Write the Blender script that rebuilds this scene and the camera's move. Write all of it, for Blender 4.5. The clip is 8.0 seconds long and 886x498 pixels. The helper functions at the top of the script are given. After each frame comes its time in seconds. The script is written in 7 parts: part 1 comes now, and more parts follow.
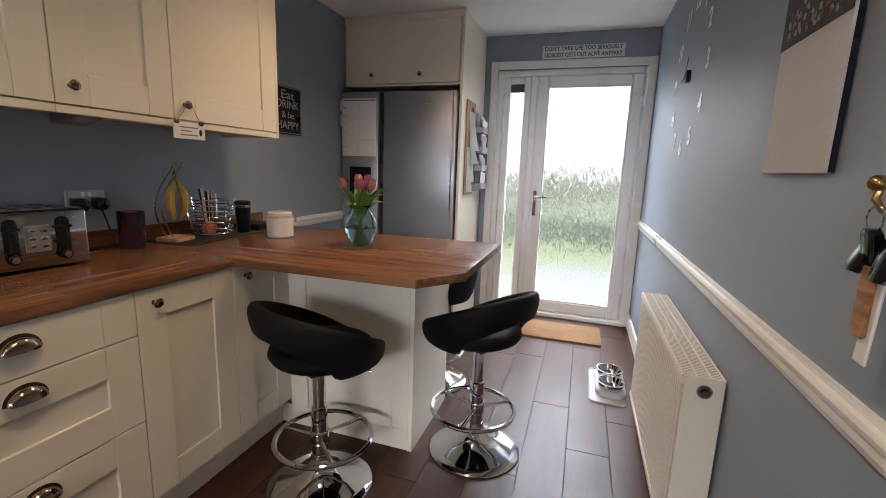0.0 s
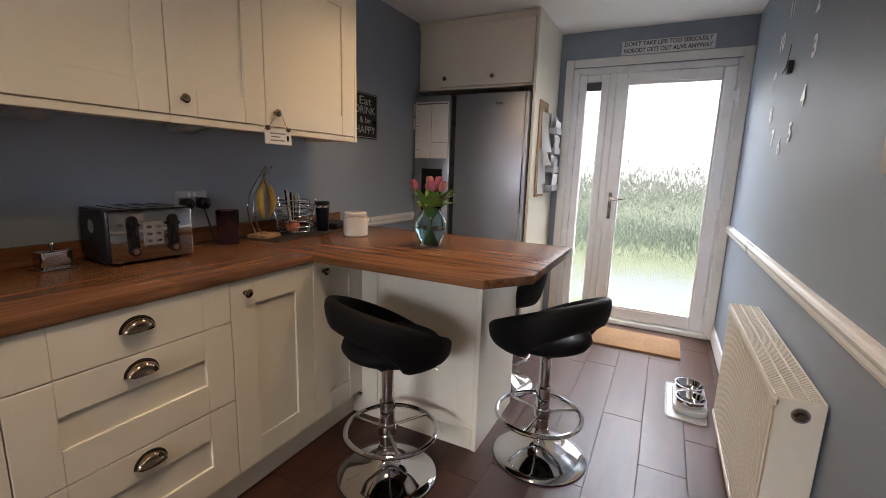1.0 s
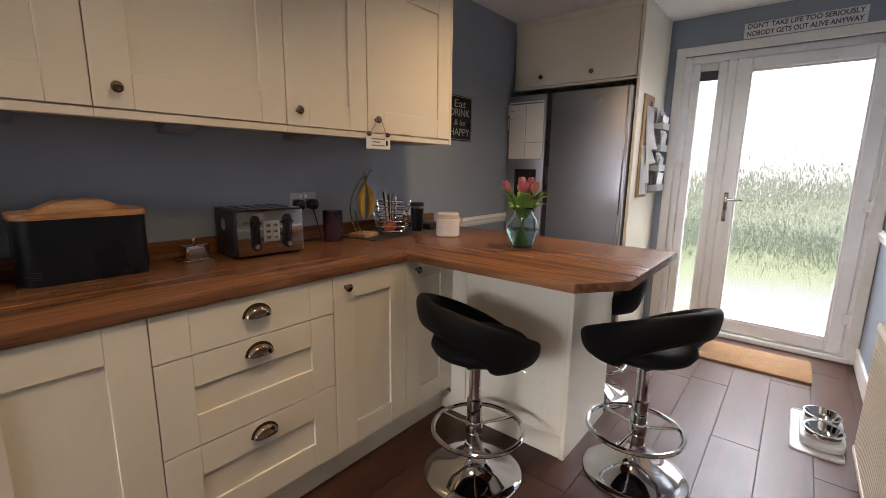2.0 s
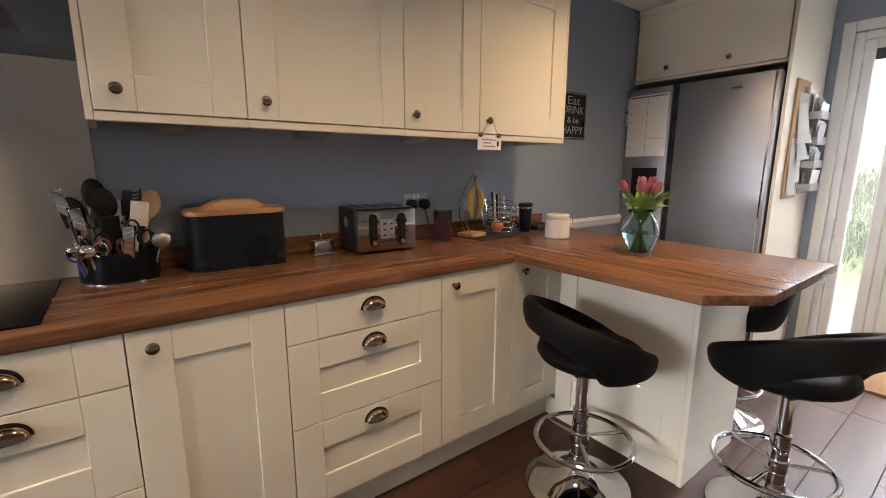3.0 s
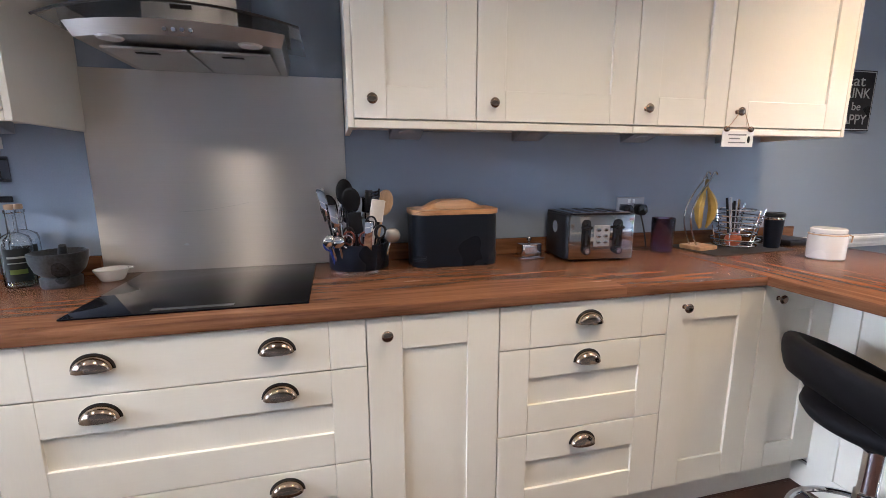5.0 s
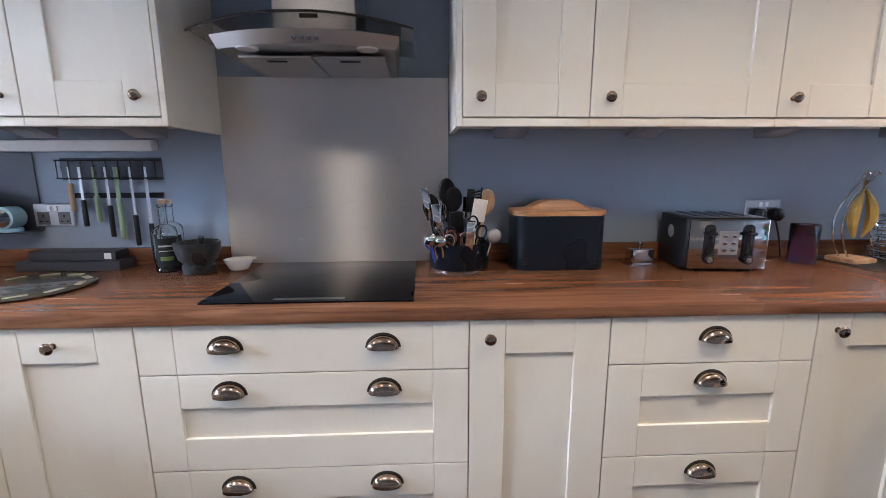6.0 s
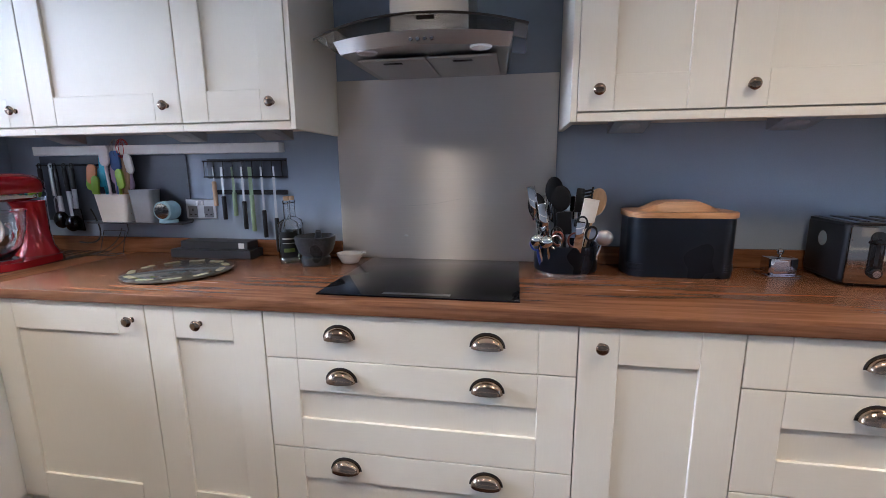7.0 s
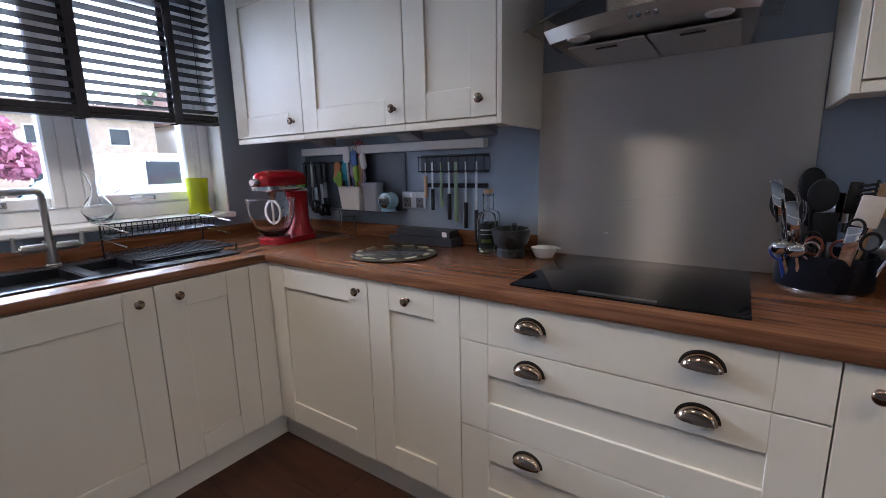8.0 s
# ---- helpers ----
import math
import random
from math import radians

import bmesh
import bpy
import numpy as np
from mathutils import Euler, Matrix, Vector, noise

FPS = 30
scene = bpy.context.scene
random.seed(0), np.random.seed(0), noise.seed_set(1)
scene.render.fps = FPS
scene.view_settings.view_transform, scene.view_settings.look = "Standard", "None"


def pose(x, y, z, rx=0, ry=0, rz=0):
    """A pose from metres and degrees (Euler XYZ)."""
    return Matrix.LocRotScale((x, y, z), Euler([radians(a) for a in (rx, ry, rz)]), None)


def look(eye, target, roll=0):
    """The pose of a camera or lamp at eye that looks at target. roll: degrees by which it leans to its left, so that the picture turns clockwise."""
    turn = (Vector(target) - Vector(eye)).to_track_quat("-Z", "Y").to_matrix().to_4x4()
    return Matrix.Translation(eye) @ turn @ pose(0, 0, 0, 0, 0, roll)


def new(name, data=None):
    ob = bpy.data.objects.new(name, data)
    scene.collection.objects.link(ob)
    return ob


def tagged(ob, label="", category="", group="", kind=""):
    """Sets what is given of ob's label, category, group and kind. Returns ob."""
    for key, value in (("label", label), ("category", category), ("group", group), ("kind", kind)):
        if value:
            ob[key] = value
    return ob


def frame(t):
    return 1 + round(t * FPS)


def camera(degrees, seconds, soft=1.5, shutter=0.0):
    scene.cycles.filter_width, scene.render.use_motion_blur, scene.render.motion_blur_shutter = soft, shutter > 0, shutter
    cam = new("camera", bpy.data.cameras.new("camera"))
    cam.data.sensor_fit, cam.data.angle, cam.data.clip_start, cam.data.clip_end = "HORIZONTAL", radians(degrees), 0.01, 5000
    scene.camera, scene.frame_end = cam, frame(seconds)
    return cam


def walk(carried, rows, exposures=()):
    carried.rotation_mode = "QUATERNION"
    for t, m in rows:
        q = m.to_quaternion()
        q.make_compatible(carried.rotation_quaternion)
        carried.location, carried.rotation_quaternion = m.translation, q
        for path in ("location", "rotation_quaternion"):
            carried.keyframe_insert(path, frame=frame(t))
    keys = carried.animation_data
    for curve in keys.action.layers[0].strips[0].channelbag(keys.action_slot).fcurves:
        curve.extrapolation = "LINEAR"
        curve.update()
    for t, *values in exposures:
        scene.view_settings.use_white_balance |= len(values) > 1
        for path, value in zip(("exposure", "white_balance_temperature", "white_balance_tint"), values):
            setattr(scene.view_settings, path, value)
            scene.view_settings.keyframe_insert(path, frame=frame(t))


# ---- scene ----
cam = camera(91.3, 8.0, soft=0.5)
PATH = [
    (0, (1.884, 0.506, 1.268), (1.289, 2.381, 0.909), 2.1),
    (0.5, (1.885, 0.499, 1.27), (1.175, 2.334, 0.908), 2.2),
    (1, (1.89, 0.493, 1.268), (1.003, 2.248, 0.906), 1.8),
    (1.2, (1.897, 0.492, 1.267), (0.937, 2.21, 0.908), 1.5),
    (2.5, (1.904, 0.48, 1.273), (0.491, 1.844, 0.897), 0.5),
    (3, (1.895, 0.47, 1.274), (0.325, 1.651, 0.901), 0.1),
    (3.5, (1.859, 0.453, 1.276), (0.174, 1.465, 0.903), -0.0),
    (4, (1.822, 0.437, 1.275), (0.042, 1.269, 0.905), -0.2),
    (4.5, (1.794, 0.414, 1.274), (-0.058, 1.072, 0.907), -0.3),
    (4.7, (1.778, 0.401, 1.272), (-0.099, 0.985, 0.906), -0.2),
    (5.8, (1.725, 0.333, 1.274), (-0.234, 0.5, 0.908), -0.2),
    (6, (1.718, 0.325, 1.273), (-0.246, 0.414, 0.905), -0.2),
    (6.5, (1.713, 0.307, 1.275), (-0.249, 0.189, 0.905), -0.4),
    (7, (1.702, 0.278, 1.271), (-0.237, -0.048, 0.901), -0.5),
    (7.5, (1.696, 0.264, 1.269), (-0.155, -0.396, 0.898), -0.8),
    (8, (1.693, 0.252, 1.255), (0.074, -0.864, 0.887), -1.2),
]
walk(cam, [(t, look(eye, target, roll)) for t, eye, target, roll in PATH],
     [(0.0, 0.53, 6450, 17), (2.5, 0.76, 6800, 18), (3.5, 1.44, 6750, 18), (4.0, 1.7, 5900, 17), (4.5, 1.78, 5550, 16), (6.5, 1.58, 5150, 16), (7.5, 1.54, 5250, 16), (8.0, 0.8, 5250, 17)])

# ---- exposure, world, large lights ----
world = bpy.data.worlds.new("overcast_sky")
scene.world = world
world.use_nodes = True
wn = world.node_tree.nodes
sky = wn.new("ShaderNodeTexSky")
sky.sky_type, sky.sun_disc = "NISHITA", False
sky.sun_elevation, sky.sun_rotation = radians(50), radians(90)
sky.air_density, sky.dust_density, sky.ozone_density = 1.0, 1.5, 1.0
cloud = wn.new("ShaderNodeHueSaturation")     # a white overcast sky
cloud.inputs["Saturation"].default_value, cloud.inputs["Value"].default_value = 0.12, 2.9
world.node_tree.links.new(sky.outputs[0], cloud.inputs["Color"])
world.node_tree.links.new(cloud.outputs[0], wn["Background"].inputs[0])
wn["Background"].inputs[1].default_value = 0.15

sun_data = bpy.data.lights.new("sun", "SUN")
sun_data.energy, sun_data.angle, sun_data.color = 4.2, radians(20), (1.0, 0.96, 0.9)
sun = new("sun", sun_data)
sun.matrix_world = look((10, 1.5, 11), (1, 1, 0))


def sky_lamp(name, eye, target, w, h, watts, colour):
    d = bpy.data.lights.new(name, "AREA")
    d.shape, d.size, d.size_y, d.energy, d.color = "RECTANGLE", w, h, watts, colour
    o = new(name, d)
    o.matrix_world = look(eye, target)
    return o


# daylight that falls in from above the glazed door and the kitchen window
sky_lamp("door_daylight", (1.75, 5.95, 3.05), (1.6, 1.2, 0.9), 2.2, 1.2, 250, (0.86, 0.93, 1.0))
sky_lamp("window_daylight", (0.95, -5.6, 2.45), (1.1, 1.8, 0.55), 3.2, 0.9, 360, (0.88, 0.94, 1.0))


def downlight(x, y, watts, colour):
    d = bpy.data.lights.new("downlight_bulb", "SPOT")
    d.energy, d.spot_size, d.spot_blend, d.shadow_soft_size, d.color = watts, radians(146), 0.9, 0.12, colour
    o = new("downlight_bulb", d)
    o.matrix_world = look((x, y, 2.375), (x, y + 0.001, 0))


# the last two are added only to brighten the sink corner and door end
for lx, ly, lw, lc in ((1.0, 2.42, 42, (1.0, 0.70, 0.38)), (1.38, 1.05, 36, (1.0, 0.76, 0.48)), (1.5, -0.27, 16, (1.0, 0.78, 0.52)), (1.5, -1.5, 40, (1.0, 0.80, 0.55)), (1.55, 3.45, 16, (1.0, 0.88, 0.72))):
    downlight(lx, ly, lw, lc)

# ---- materials ----
MATS = {}


def material(name, colour, rough=0.5, metal=0.0, **kw):
    """A node material: colour varied by coarse stains and fine grain, with bump."""
    if name in MATS:
        return MATS[name]
    m = bpy.data.materials.new(name)
    m.use_nodes = True
    t = m.node_tree
    n, l = t.nodes, t.links
    b = n["Principled BSDF"]
    b.inputs["Roughness"].default_value, b.inputs["Metallic"].default_value = rough, metal
    b.inputs["Base Color"].default_value = (*colour, 1)
    b.inputs["Coat Weight"].default_value = kw.get("coat", 0)
    b.inputs["Coat Roughness"].default_value = kw.get("coat_rough", 0.1)
    b.inputs["Transmission Weight"].default_value = kw.get("glass", 0)
    b.inputs["IOR"].default_value = kw.get("ior", 1.45)
    b.inputs["Sheen Weight"].default_value = kw.get("sheen", 0)
    if "specular" in kw:
        b.inputs["Specular IOR Level"].default_value = kw["specular"]
    if "aniso" in kw:
        b.inputs["Anisotropic"].default_value = kw["aniso"]
        b.inputs["Anisotropic Rotation"].default_value = kw.get("aniso_turn", 0.0)
        tg = n.new("ShaderNodeTangent")
        tg.direction_type, tg.axis = "RADIAL", "Z"
        l.new(tg.outputs[0], b.inputs["Tangent"])
    vary, scale, bump, stretch = kw.get("vary", 0.12), kw.get("scale", 60), kw.get("bump", 0.05), kw.get("stretch", (1, 1, 1))
    if not vary and not bump:
        MATS[name] = m
        return m
    co = n.new("ShaderNodeTexCoord")
    mp = n.new("ShaderNodeMapping")
    mp.inputs["Scale"].default_value = stretch
    l.new(co.outputs["Object"], mp.inputs[0])
    fine, coarse = n.new("ShaderNodeTexNoise"), n.new("ShaderNodeTexNoise")
    fine.inputs["Scale"].default_value, fine.inputs["Detail"].default_value = scale, 5
    coarse.inputs["Scale"].default_value, coarse.inputs["Detail"].default_value = kw.get("coarse", 2.5), 3
    l.new(mp.outputs[0], fine.inputs["Vector"])
    l.new(co.outputs["Object"], coarse.inputs["Vector"])
    mix = n.new("ShaderNodeMath")
    mix.operation = "ADD"
    l.new(fine.outputs[0], mix.inputs[0])
    l.new(coarse.outputs[0], mix.inputs[1])
    ramp = n.new("ShaderNodeMapRange")
    ramp.inputs["From Min"].default_value, ramp.inputs["From Max"].default_value = 0.6, 1.4
    ramp.inputs["To Min"].default_value, ramp.inputs["To Max"].default_value = 1 - vary, 1 + vary
    l.new(mix.outputs[0], ramp.inputs["Value"])
    tint = n.new("ShaderNodeMix")
    tint.data_type, tint.blend_type = "RGBA", "MULTIPLY"
    tint.inputs[0].default_value = 1.0
    tint.inputs[6].default_value = (*colour, 1)
    l.new(ramp.outputs[0], tint.inputs[7])
    l.new(tint.outputs[2], b.inputs["Base Color"])
    rr = n.new("ShaderNodeMapRange")
    rr.inputs["From Min"].default_value, rr.inputs["From Max"].default_value = 0.3, 0.7
    rr.inputs["To Min"].default_value, rr.inputs["To Max"].default_value = max(rough - kw.get("wear", 0.06), 0.01), rough + kw.get("wear", 0.06)
    l.new(coarse.outputs[0], rr.inputs["Value"])
    l.new(rr.outputs[0], b.inputs["Roughness"])
    if bump:
        bp = n.new("ShaderNodeBump")
        bp.inputs["Strength"].default_value, bp.inputs["Distance"].default_value = bump, kw.get("deep", 0.002)
        l.new(fine.outputs[0], bp.inputs["Height"])
        l.new(bp.outputs[0], b.inputs["Normal"])
    MATS[name] = m
    return m


def timber(name, dark, mid, light, stretch, rough=0.3, stave=0.0, stave_axis=0, rnd=False, grain=0.08, gloss=0.5):
    """Wood with long grain; stretch is small along the grain. stave: width of the glued staves."""
    m = bpy.data.materials.new(name)
    m.use_nodes = True
    n, l = m.node_tree.nodes, m.node_tree.links
    b = n["Principled BSDF"]
    b.inputs["Specular IOR Level"].default_value = gloss
    co, mp = n.new("ShaderNodeTexCoord"), n.new("ShaderNodeMapping")
    mp.inputs["Scale"].default_value = stretch
    src = co.outputs["Object"]
    if rnd:
        oi = n.new("ShaderNodeObjectInfo")
        mul = n.new("ShaderNodeMath")
        mul.operation = "MULTIPLY"
        mul.inputs[1].default_value = 37.0
        l.new(oi.outputs["Random"], mul.inputs[0])
        comb = n.new("ShaderNodeCombineXYZ")
        for k in range(3):
            l.new(mul.outputs[0], comb.inputs[k])
        add = n.new("ShaderNodeVectorMath")
        l.new(src, add.inputs[0])
        l.new(comb.outputs[0], add.inputs[1])
        src = add.outputs[0]
    shift = None
    if stave:
        br = n.new("ShaderNodeTexBrick")
        br.inputs["Scale"].default_value = 1.0
        br.inputs["Brick Width"].default_value, br.inputs["Row Height"].default_value = 3.4, stave
        br.inputs["Mortar Size"].default_value = 0.0
        br.inputs["Bias"].default_value = 0.0
        br.inputs["Color1"].default_value, br.inputs["Color2"].default_value = (0, 0, 0, 1), (1, 1, 1, 1)
        br.offset = 0.37
        turn = n.new("ShaderNodeMapping")
        turn.inputs["Rotation"].default_value = (0, 0, radians(90) if stave_axis == 1 else 0)
        l.new(src, turn.inputs[0])
        l.new(turn.outputs[0], br.inputs["Vector"])
        off = n.new("ShaderNodeVectorMath")
        off.operation = "MULTIPLY_ADD"
        off.inputs[1].default_value = (9, 9, 9)
        l.new(br.outputs["Color"], off.inputs[0])
        l.new(src, off.inputs[2])
        src, shift = off.outputs[0], br.outputs["Color"]
    l.new(src, mp.inputs[0])
    big, fine = n.new("ShaderNodeTexNoise"), n.new("ShaderNodeTexNoise")
    big.inputs["Scale"].default_value, big.inputs["Detail"].default_value, big.inputs["Distortion"].default_value = 5.0, 5, 0.9
    fine.inputs["Scale"].default_value, fine.inputs["Detail"].default_value = 42, 4
    l.new(mp.outputs[0], big.inputs["Vector"])
    l.new(mp.outputs[0], fine.inputs["Vector"])
    mixv = n.new("ShaderNodeMath")
    mixv.operation = "MULTIPLY_ADD"
    mixv.inputs[1].default_value = 0.2
    l.new(fine.outputs[0], mixv.inputs[0])
    l.new(big.outputs[0], mixv.inputs[2])
    value = mixv.outputs[0]
    if shift:
        sh = n.new("ShaderNodeMath")
        sh.operation = "MULTIPLY_ADD"
        sh.inputs[1].default_value = 0.11
        l.new(shift, sh.inputs[0])
        l.new(value, sh.inputs[2])
        value = sh.outputs[0]
    ramp = n.new("ShaderNodeValToRGB")
    e = ramp.color_ramp.elements
    e[0].position, e[0].color = 0.42, (*dark, 1)
    e[1].position, e[1].color = 0.98, (*light, 1)
    mid_e = e.new(0.68)
    mid_e.color = (*mid, 1)
    l.new(value, ramp.inputs[0])
    l.new(ramp.outputs[0], b.inputs["Base Color"])
    rr = n.new("ShaderNodeMapRange")
    rr.inputs["To Min"].default_value, rr.inputs["To Max"].default_value = rough - 0.6 * grain, rough + 1.2 * grain
    l.new(big.outputs[0], rr.inputs["Value"])
    l.new(rr.outputs[0], b.inputs["Roughness"])
    bp = n.new("ShaderNodeBump")
    bp.inputs["Strength"].default_value, bp.inputs["Distance"].default_value = grain, 0.001
    l.new(fine.outputs[0], bp.inputs["Height"])
    l.new(bp.outputs[0], b.inputs["Normal"])
    return m


def glass_mat(name, colour, rough=0.0, ripple=0.0, stretch=(1, 1, 1), scale=60, deep=0.004):
    m = bpy.data.materials.new(name)
    m.use_nodes = True
    n, l = m.node_tree.nodes, m.node_tree.links
    b = n["Principled BSDF"]
    b.inputs["Base Color"].default_value = (*colour, 1)
    b.inputs["Transmission Weight"].default_value = 1.0
    b.inputs["Roughness"].default_value = rough
    b.inputs["IOR"].default_value = 1.45
    if ripple:
        co, mp, nz, bp = n.new("ShaderNodeTexCoord"), n.new("ShaderNodeMapping"), n.new("ShaderNodeTexNoise"), n.new("ShaderNodeBump")
        mp.inputs["Scale"].default_value = stretch
        nz.inputs["Scale"].default_value, nz.inputs["Detail"].default_value = scale, 2
        bp.inputs["Strength"].default_value, bp.inputs["Distance"].default_value = ripple, deep
        l.new(co.outputs["Object"], mp.inputs[0])
        l.new(mp.outputs[0], nz.inputs["Vector"])
        l.new(nz.outputs[0], bp.inputs["Height"])
        l.new(bp.outputs[0], b.inputs["Normal"])
    return m


def glow(name, colour, strength):
    m = bpy.data.materials.new(name)
    m.use_nodes = True
    b = m.node_tree.nodes["Principled BSDF"]
    b.inputs["Emission Color"].default_value, b.inputs["Emission Strength"].default_value = (*colour, 1), strength
    return m


CREAM = material("cream_satin_paint", (0.725, 0.67, 0.555), 0.36, vary=0.022, scale=40, stretch=(6, 6, 0.6), bump=0.02, coarse=1.4)
CREAM_H = material("cream_satin_paint_rail", (0.725, 0.67, 0.555), 0.36, vary=0.022, scale=40, stretch=(6, 0.6, 6), bump=0.02, coarse=1.4)
CARCASS = material("cream_board", (0.705, 0.65, 0.54), 0.5, vary=0.04, bump=0.02)
WALLPAINT = material("blue_grey_emulsion", (0.245, 0.290, 0.352), 0.5, vary=0.07, scale=220, bump=0.12, coarse=1.2, deep=0.001)
WHITEPAINT = material("white_gloss_paint", (0.74, 0.73, 0.70), 0.32, vary=0.05, scale=30, bump=0.05)
CEILPAINT = material("ceiling_emulsion", (0.82, 0.81, 0.79), 0.8, vary=0.05, scale=90, bump=0.25, deep=0.002)
UPVC = material("white_upvc", (0.84, 0.84, 0.84), 0.28, vary=0.01, scale=20, bump=0.0)
WALNUT_Y = timber("walnut_worktop_long", (0.072, 0.028, 0.012), (0.178, 0.078, 0.035), (0.285, 0.136, 0.065), (5.5, 0.40, 5.5), 0.26, 0.13, 1, grain=0.02, gloss=0.38)
WALNUT_X = timber("walnut_worktop_cross", (0.072, 0.028, 0.012), (0.178, 0.078, 0.035), (0.285, 0.136, 0.065), (0.40, 5.5, 5.5), 0.26, 0.13, 0, grain=0.02, gloss=0.38)
FLOORWOOD = timber("dark_walnut_laminate", (0.040, 0.017, 0.011), (0.062, 0.026, 0.016), (0.088, 0.038, 0.024), (2.2, 0.22, 2.2), 0.38, rnd=True, grain=0.02, gloss=0.28)
GROOVE = material("dark_joint", (0.012, 0.008, 0.006), 0.8, vary=0.1, bump=0)
BAMBOO = timber("acacia_lid_wood", (0.22, 0.10, 0.035), (0.40, 0.20, 0.08), (0.55, 0.31, 0.14), (9, 0.8, 9), 0.4)
BEECH = timber("pale_spoon_wood", (0.34, 0.20, 0.10), (0.50, 0.32, 0.17), (0.62, 0.43, 0.25), (6, 6, 0.8), 0.5)
CHROME = material("chrome", (0.62, 0.62, 0.63), 0.06, 1.0, vary=0.03, scale=12, bump=0, wear=0.02)
STEEL = material("brushed_steel", (0.70, 0.665, 0.62), 0.40, 1.0, vary=0.05, scale=60, stretch=(1, 0.05, 14), bump=0, aniso=0.98, aniso_turn=0.25, wear=0.03)
HOODSTEEL = material("hood_steel", (0.47, 0.455, 0.425), 0.36, 1.0, aniso=0.6, aniso_turn=0.25, vary=0.06, scale=60, stretch=(1, 0.05, 14), bump=0.02, wear=0.04)
FRIDGESTEEL = material("dark_silver_fridge_steel", (0.33, 0.337, 0.36), 0.42, 0.85, vary=0.05, scale=50, stretch=(0.06, 1, 16), bump=0.02)
PEWTER = material("dark_pewter", (0.29, 0.22, 0.165), 0.17, 1.0, vary=0.15, scale=30, bump=0.03)
PEWTER_DARK = material("dark_pewter_backplate", (0.05, 0.043, 0.038), 0.4, 0.9, vary=0.15, scale=30, bump=0.03)
BLACKGLASS = material("black_ceramic_glass", (0.004, 0.004, 0.005), 0.04, specular=0.35, vary=0.1, bump=0, wear=0.02)
BLACK = material("black_plastic", (0.007, 0.007, 0.008), 0.4, specular=0.35, vary=0.2, scale=80, bump=0.03)
BLACKGLOSS = material("glossy_black_plastic", (0.008, 0.008, 0.009), 0.10, vary=0.1, bump=0, wear=0.03)
MATTBLACK = material("matt_black_enamel", (0.0055, 0.0075, 0.012), 0.30, specular=0.28, vary=0.12, scale=150, bump=0.03)
FABRIC = material("black_faux_leather", (0.006, 0.0055, 0.006), 0.65, specular=0.14, vary=0.2, scale=260, bump=0.25, deep=0.0012)
GREYPLASTIC = material("grey_plastic", (0.42, 0.43, 0.44), 0.45, vary=0.05, scale=60, bump=0.02)
WHITEPLASTIC = material("white_plastic", (0.76, 0.76, 0.74), 0.4, vary=0.04, scale=60, bump=0.02)
PAPER = material("white_paper", (0.74, 0.73, 0.71), 0.75, vary=0.06, scale=14, bump=0.1)
GREYINK = material("grey_ink", (0.20, 0.20, 0.21), 0.7, vary=0.05, bump=0)
CLEAR = glass_mat("clear_glass", (0.97, 0.98, 0.98))
PANE = glass_mat("window_glass", (0.98, 0.99, 0.99))
RAIN = glass_mat("rain_obscured_glass", (0.93, 0.97, 0.97), 0.20, 1.0, (1, 1, 0.12), 70, 0.011)


# ---- mesh helpers ----
def finish(bm, smooth=None):
    me = bpy.data.meshes.new("mesh")
    bmesh.ops.recalc_face_normals(bm, faces=bm.faces[:])
    if smooth is not None:
        for f in bm.faces:
            f.smooth = True
        for e in bm.edges:
            if len(e.link_faces) == 2 and e.calc_face_angle(0) > radians(smooth):
                e.smooth = False
    bm.to_mesh(me)
    bm.free()
    return me


def thing(name, x=0, y=0, z=0, rz=0, label="", category="", group="", kind=""):
    ob = new(name)
    ob.empty_display_size = 0.05
    ob.matrix_basis = pose(x, y, z, 0, 0, rz)
    return tagged(ob, label, category, group, kind)


def part(name, bm, mat, parent=None, label="", smooth=35, m=None):
    me = bm if isinstance(bm, bpy.types.Mesh) else finish(bm, smooth)
    if not me.materials:
        me.materials.append(mat)
    ob = new(name, me)
    if parent is not None:
        ob.parent = parent
    if m is not None:
        ob.matrix_basis = m
    return tagged(ob, label)


def whole(name, bm, mat, label, category, m=None, group="", kind="", smooth=35):
    """A thing of one mesh."""
    ob = part(name, bm, mat, None, "", smooth, m)
    return tagged(ob, label, category, group, kind)


def structure(name, bm, mat, label="", category="", smooth=None, parent=None):
    ob = part(name, bm, mat, parent, "", smooth)
    return tagged(ob, label or name.replace("_", " "), category, "", "structure") if parent is None else ob


def box(bm, x0, x1, y0, y1, z0, z1, bevel=0.0, seg=1):
    """Adds a box, with bevelled edges where wanted."""
    vs = [bm.verts.new((x, y, z)) for x in (x0, x1) for y in (y0, y1) for z in (z0, z1)]
    fs = [bm.faces.new([vs[i] for i in f]) for f in ((0, 1, 3, 2), (4, 6, 7, 5), (0, 4, 5, 1), (2, 3, 7, 6), (0, 2, 6, 4), (1, 5, 7, 3))]
    if bevel:
        es = {e for f in fs for e in f.edges}
        bmesh.ops.bevel(bm, geom=list(es), offset=bevel, segments=seg, affect="EDGES", profile=0.5)
    return bm


def B():
    return bmesh.new()


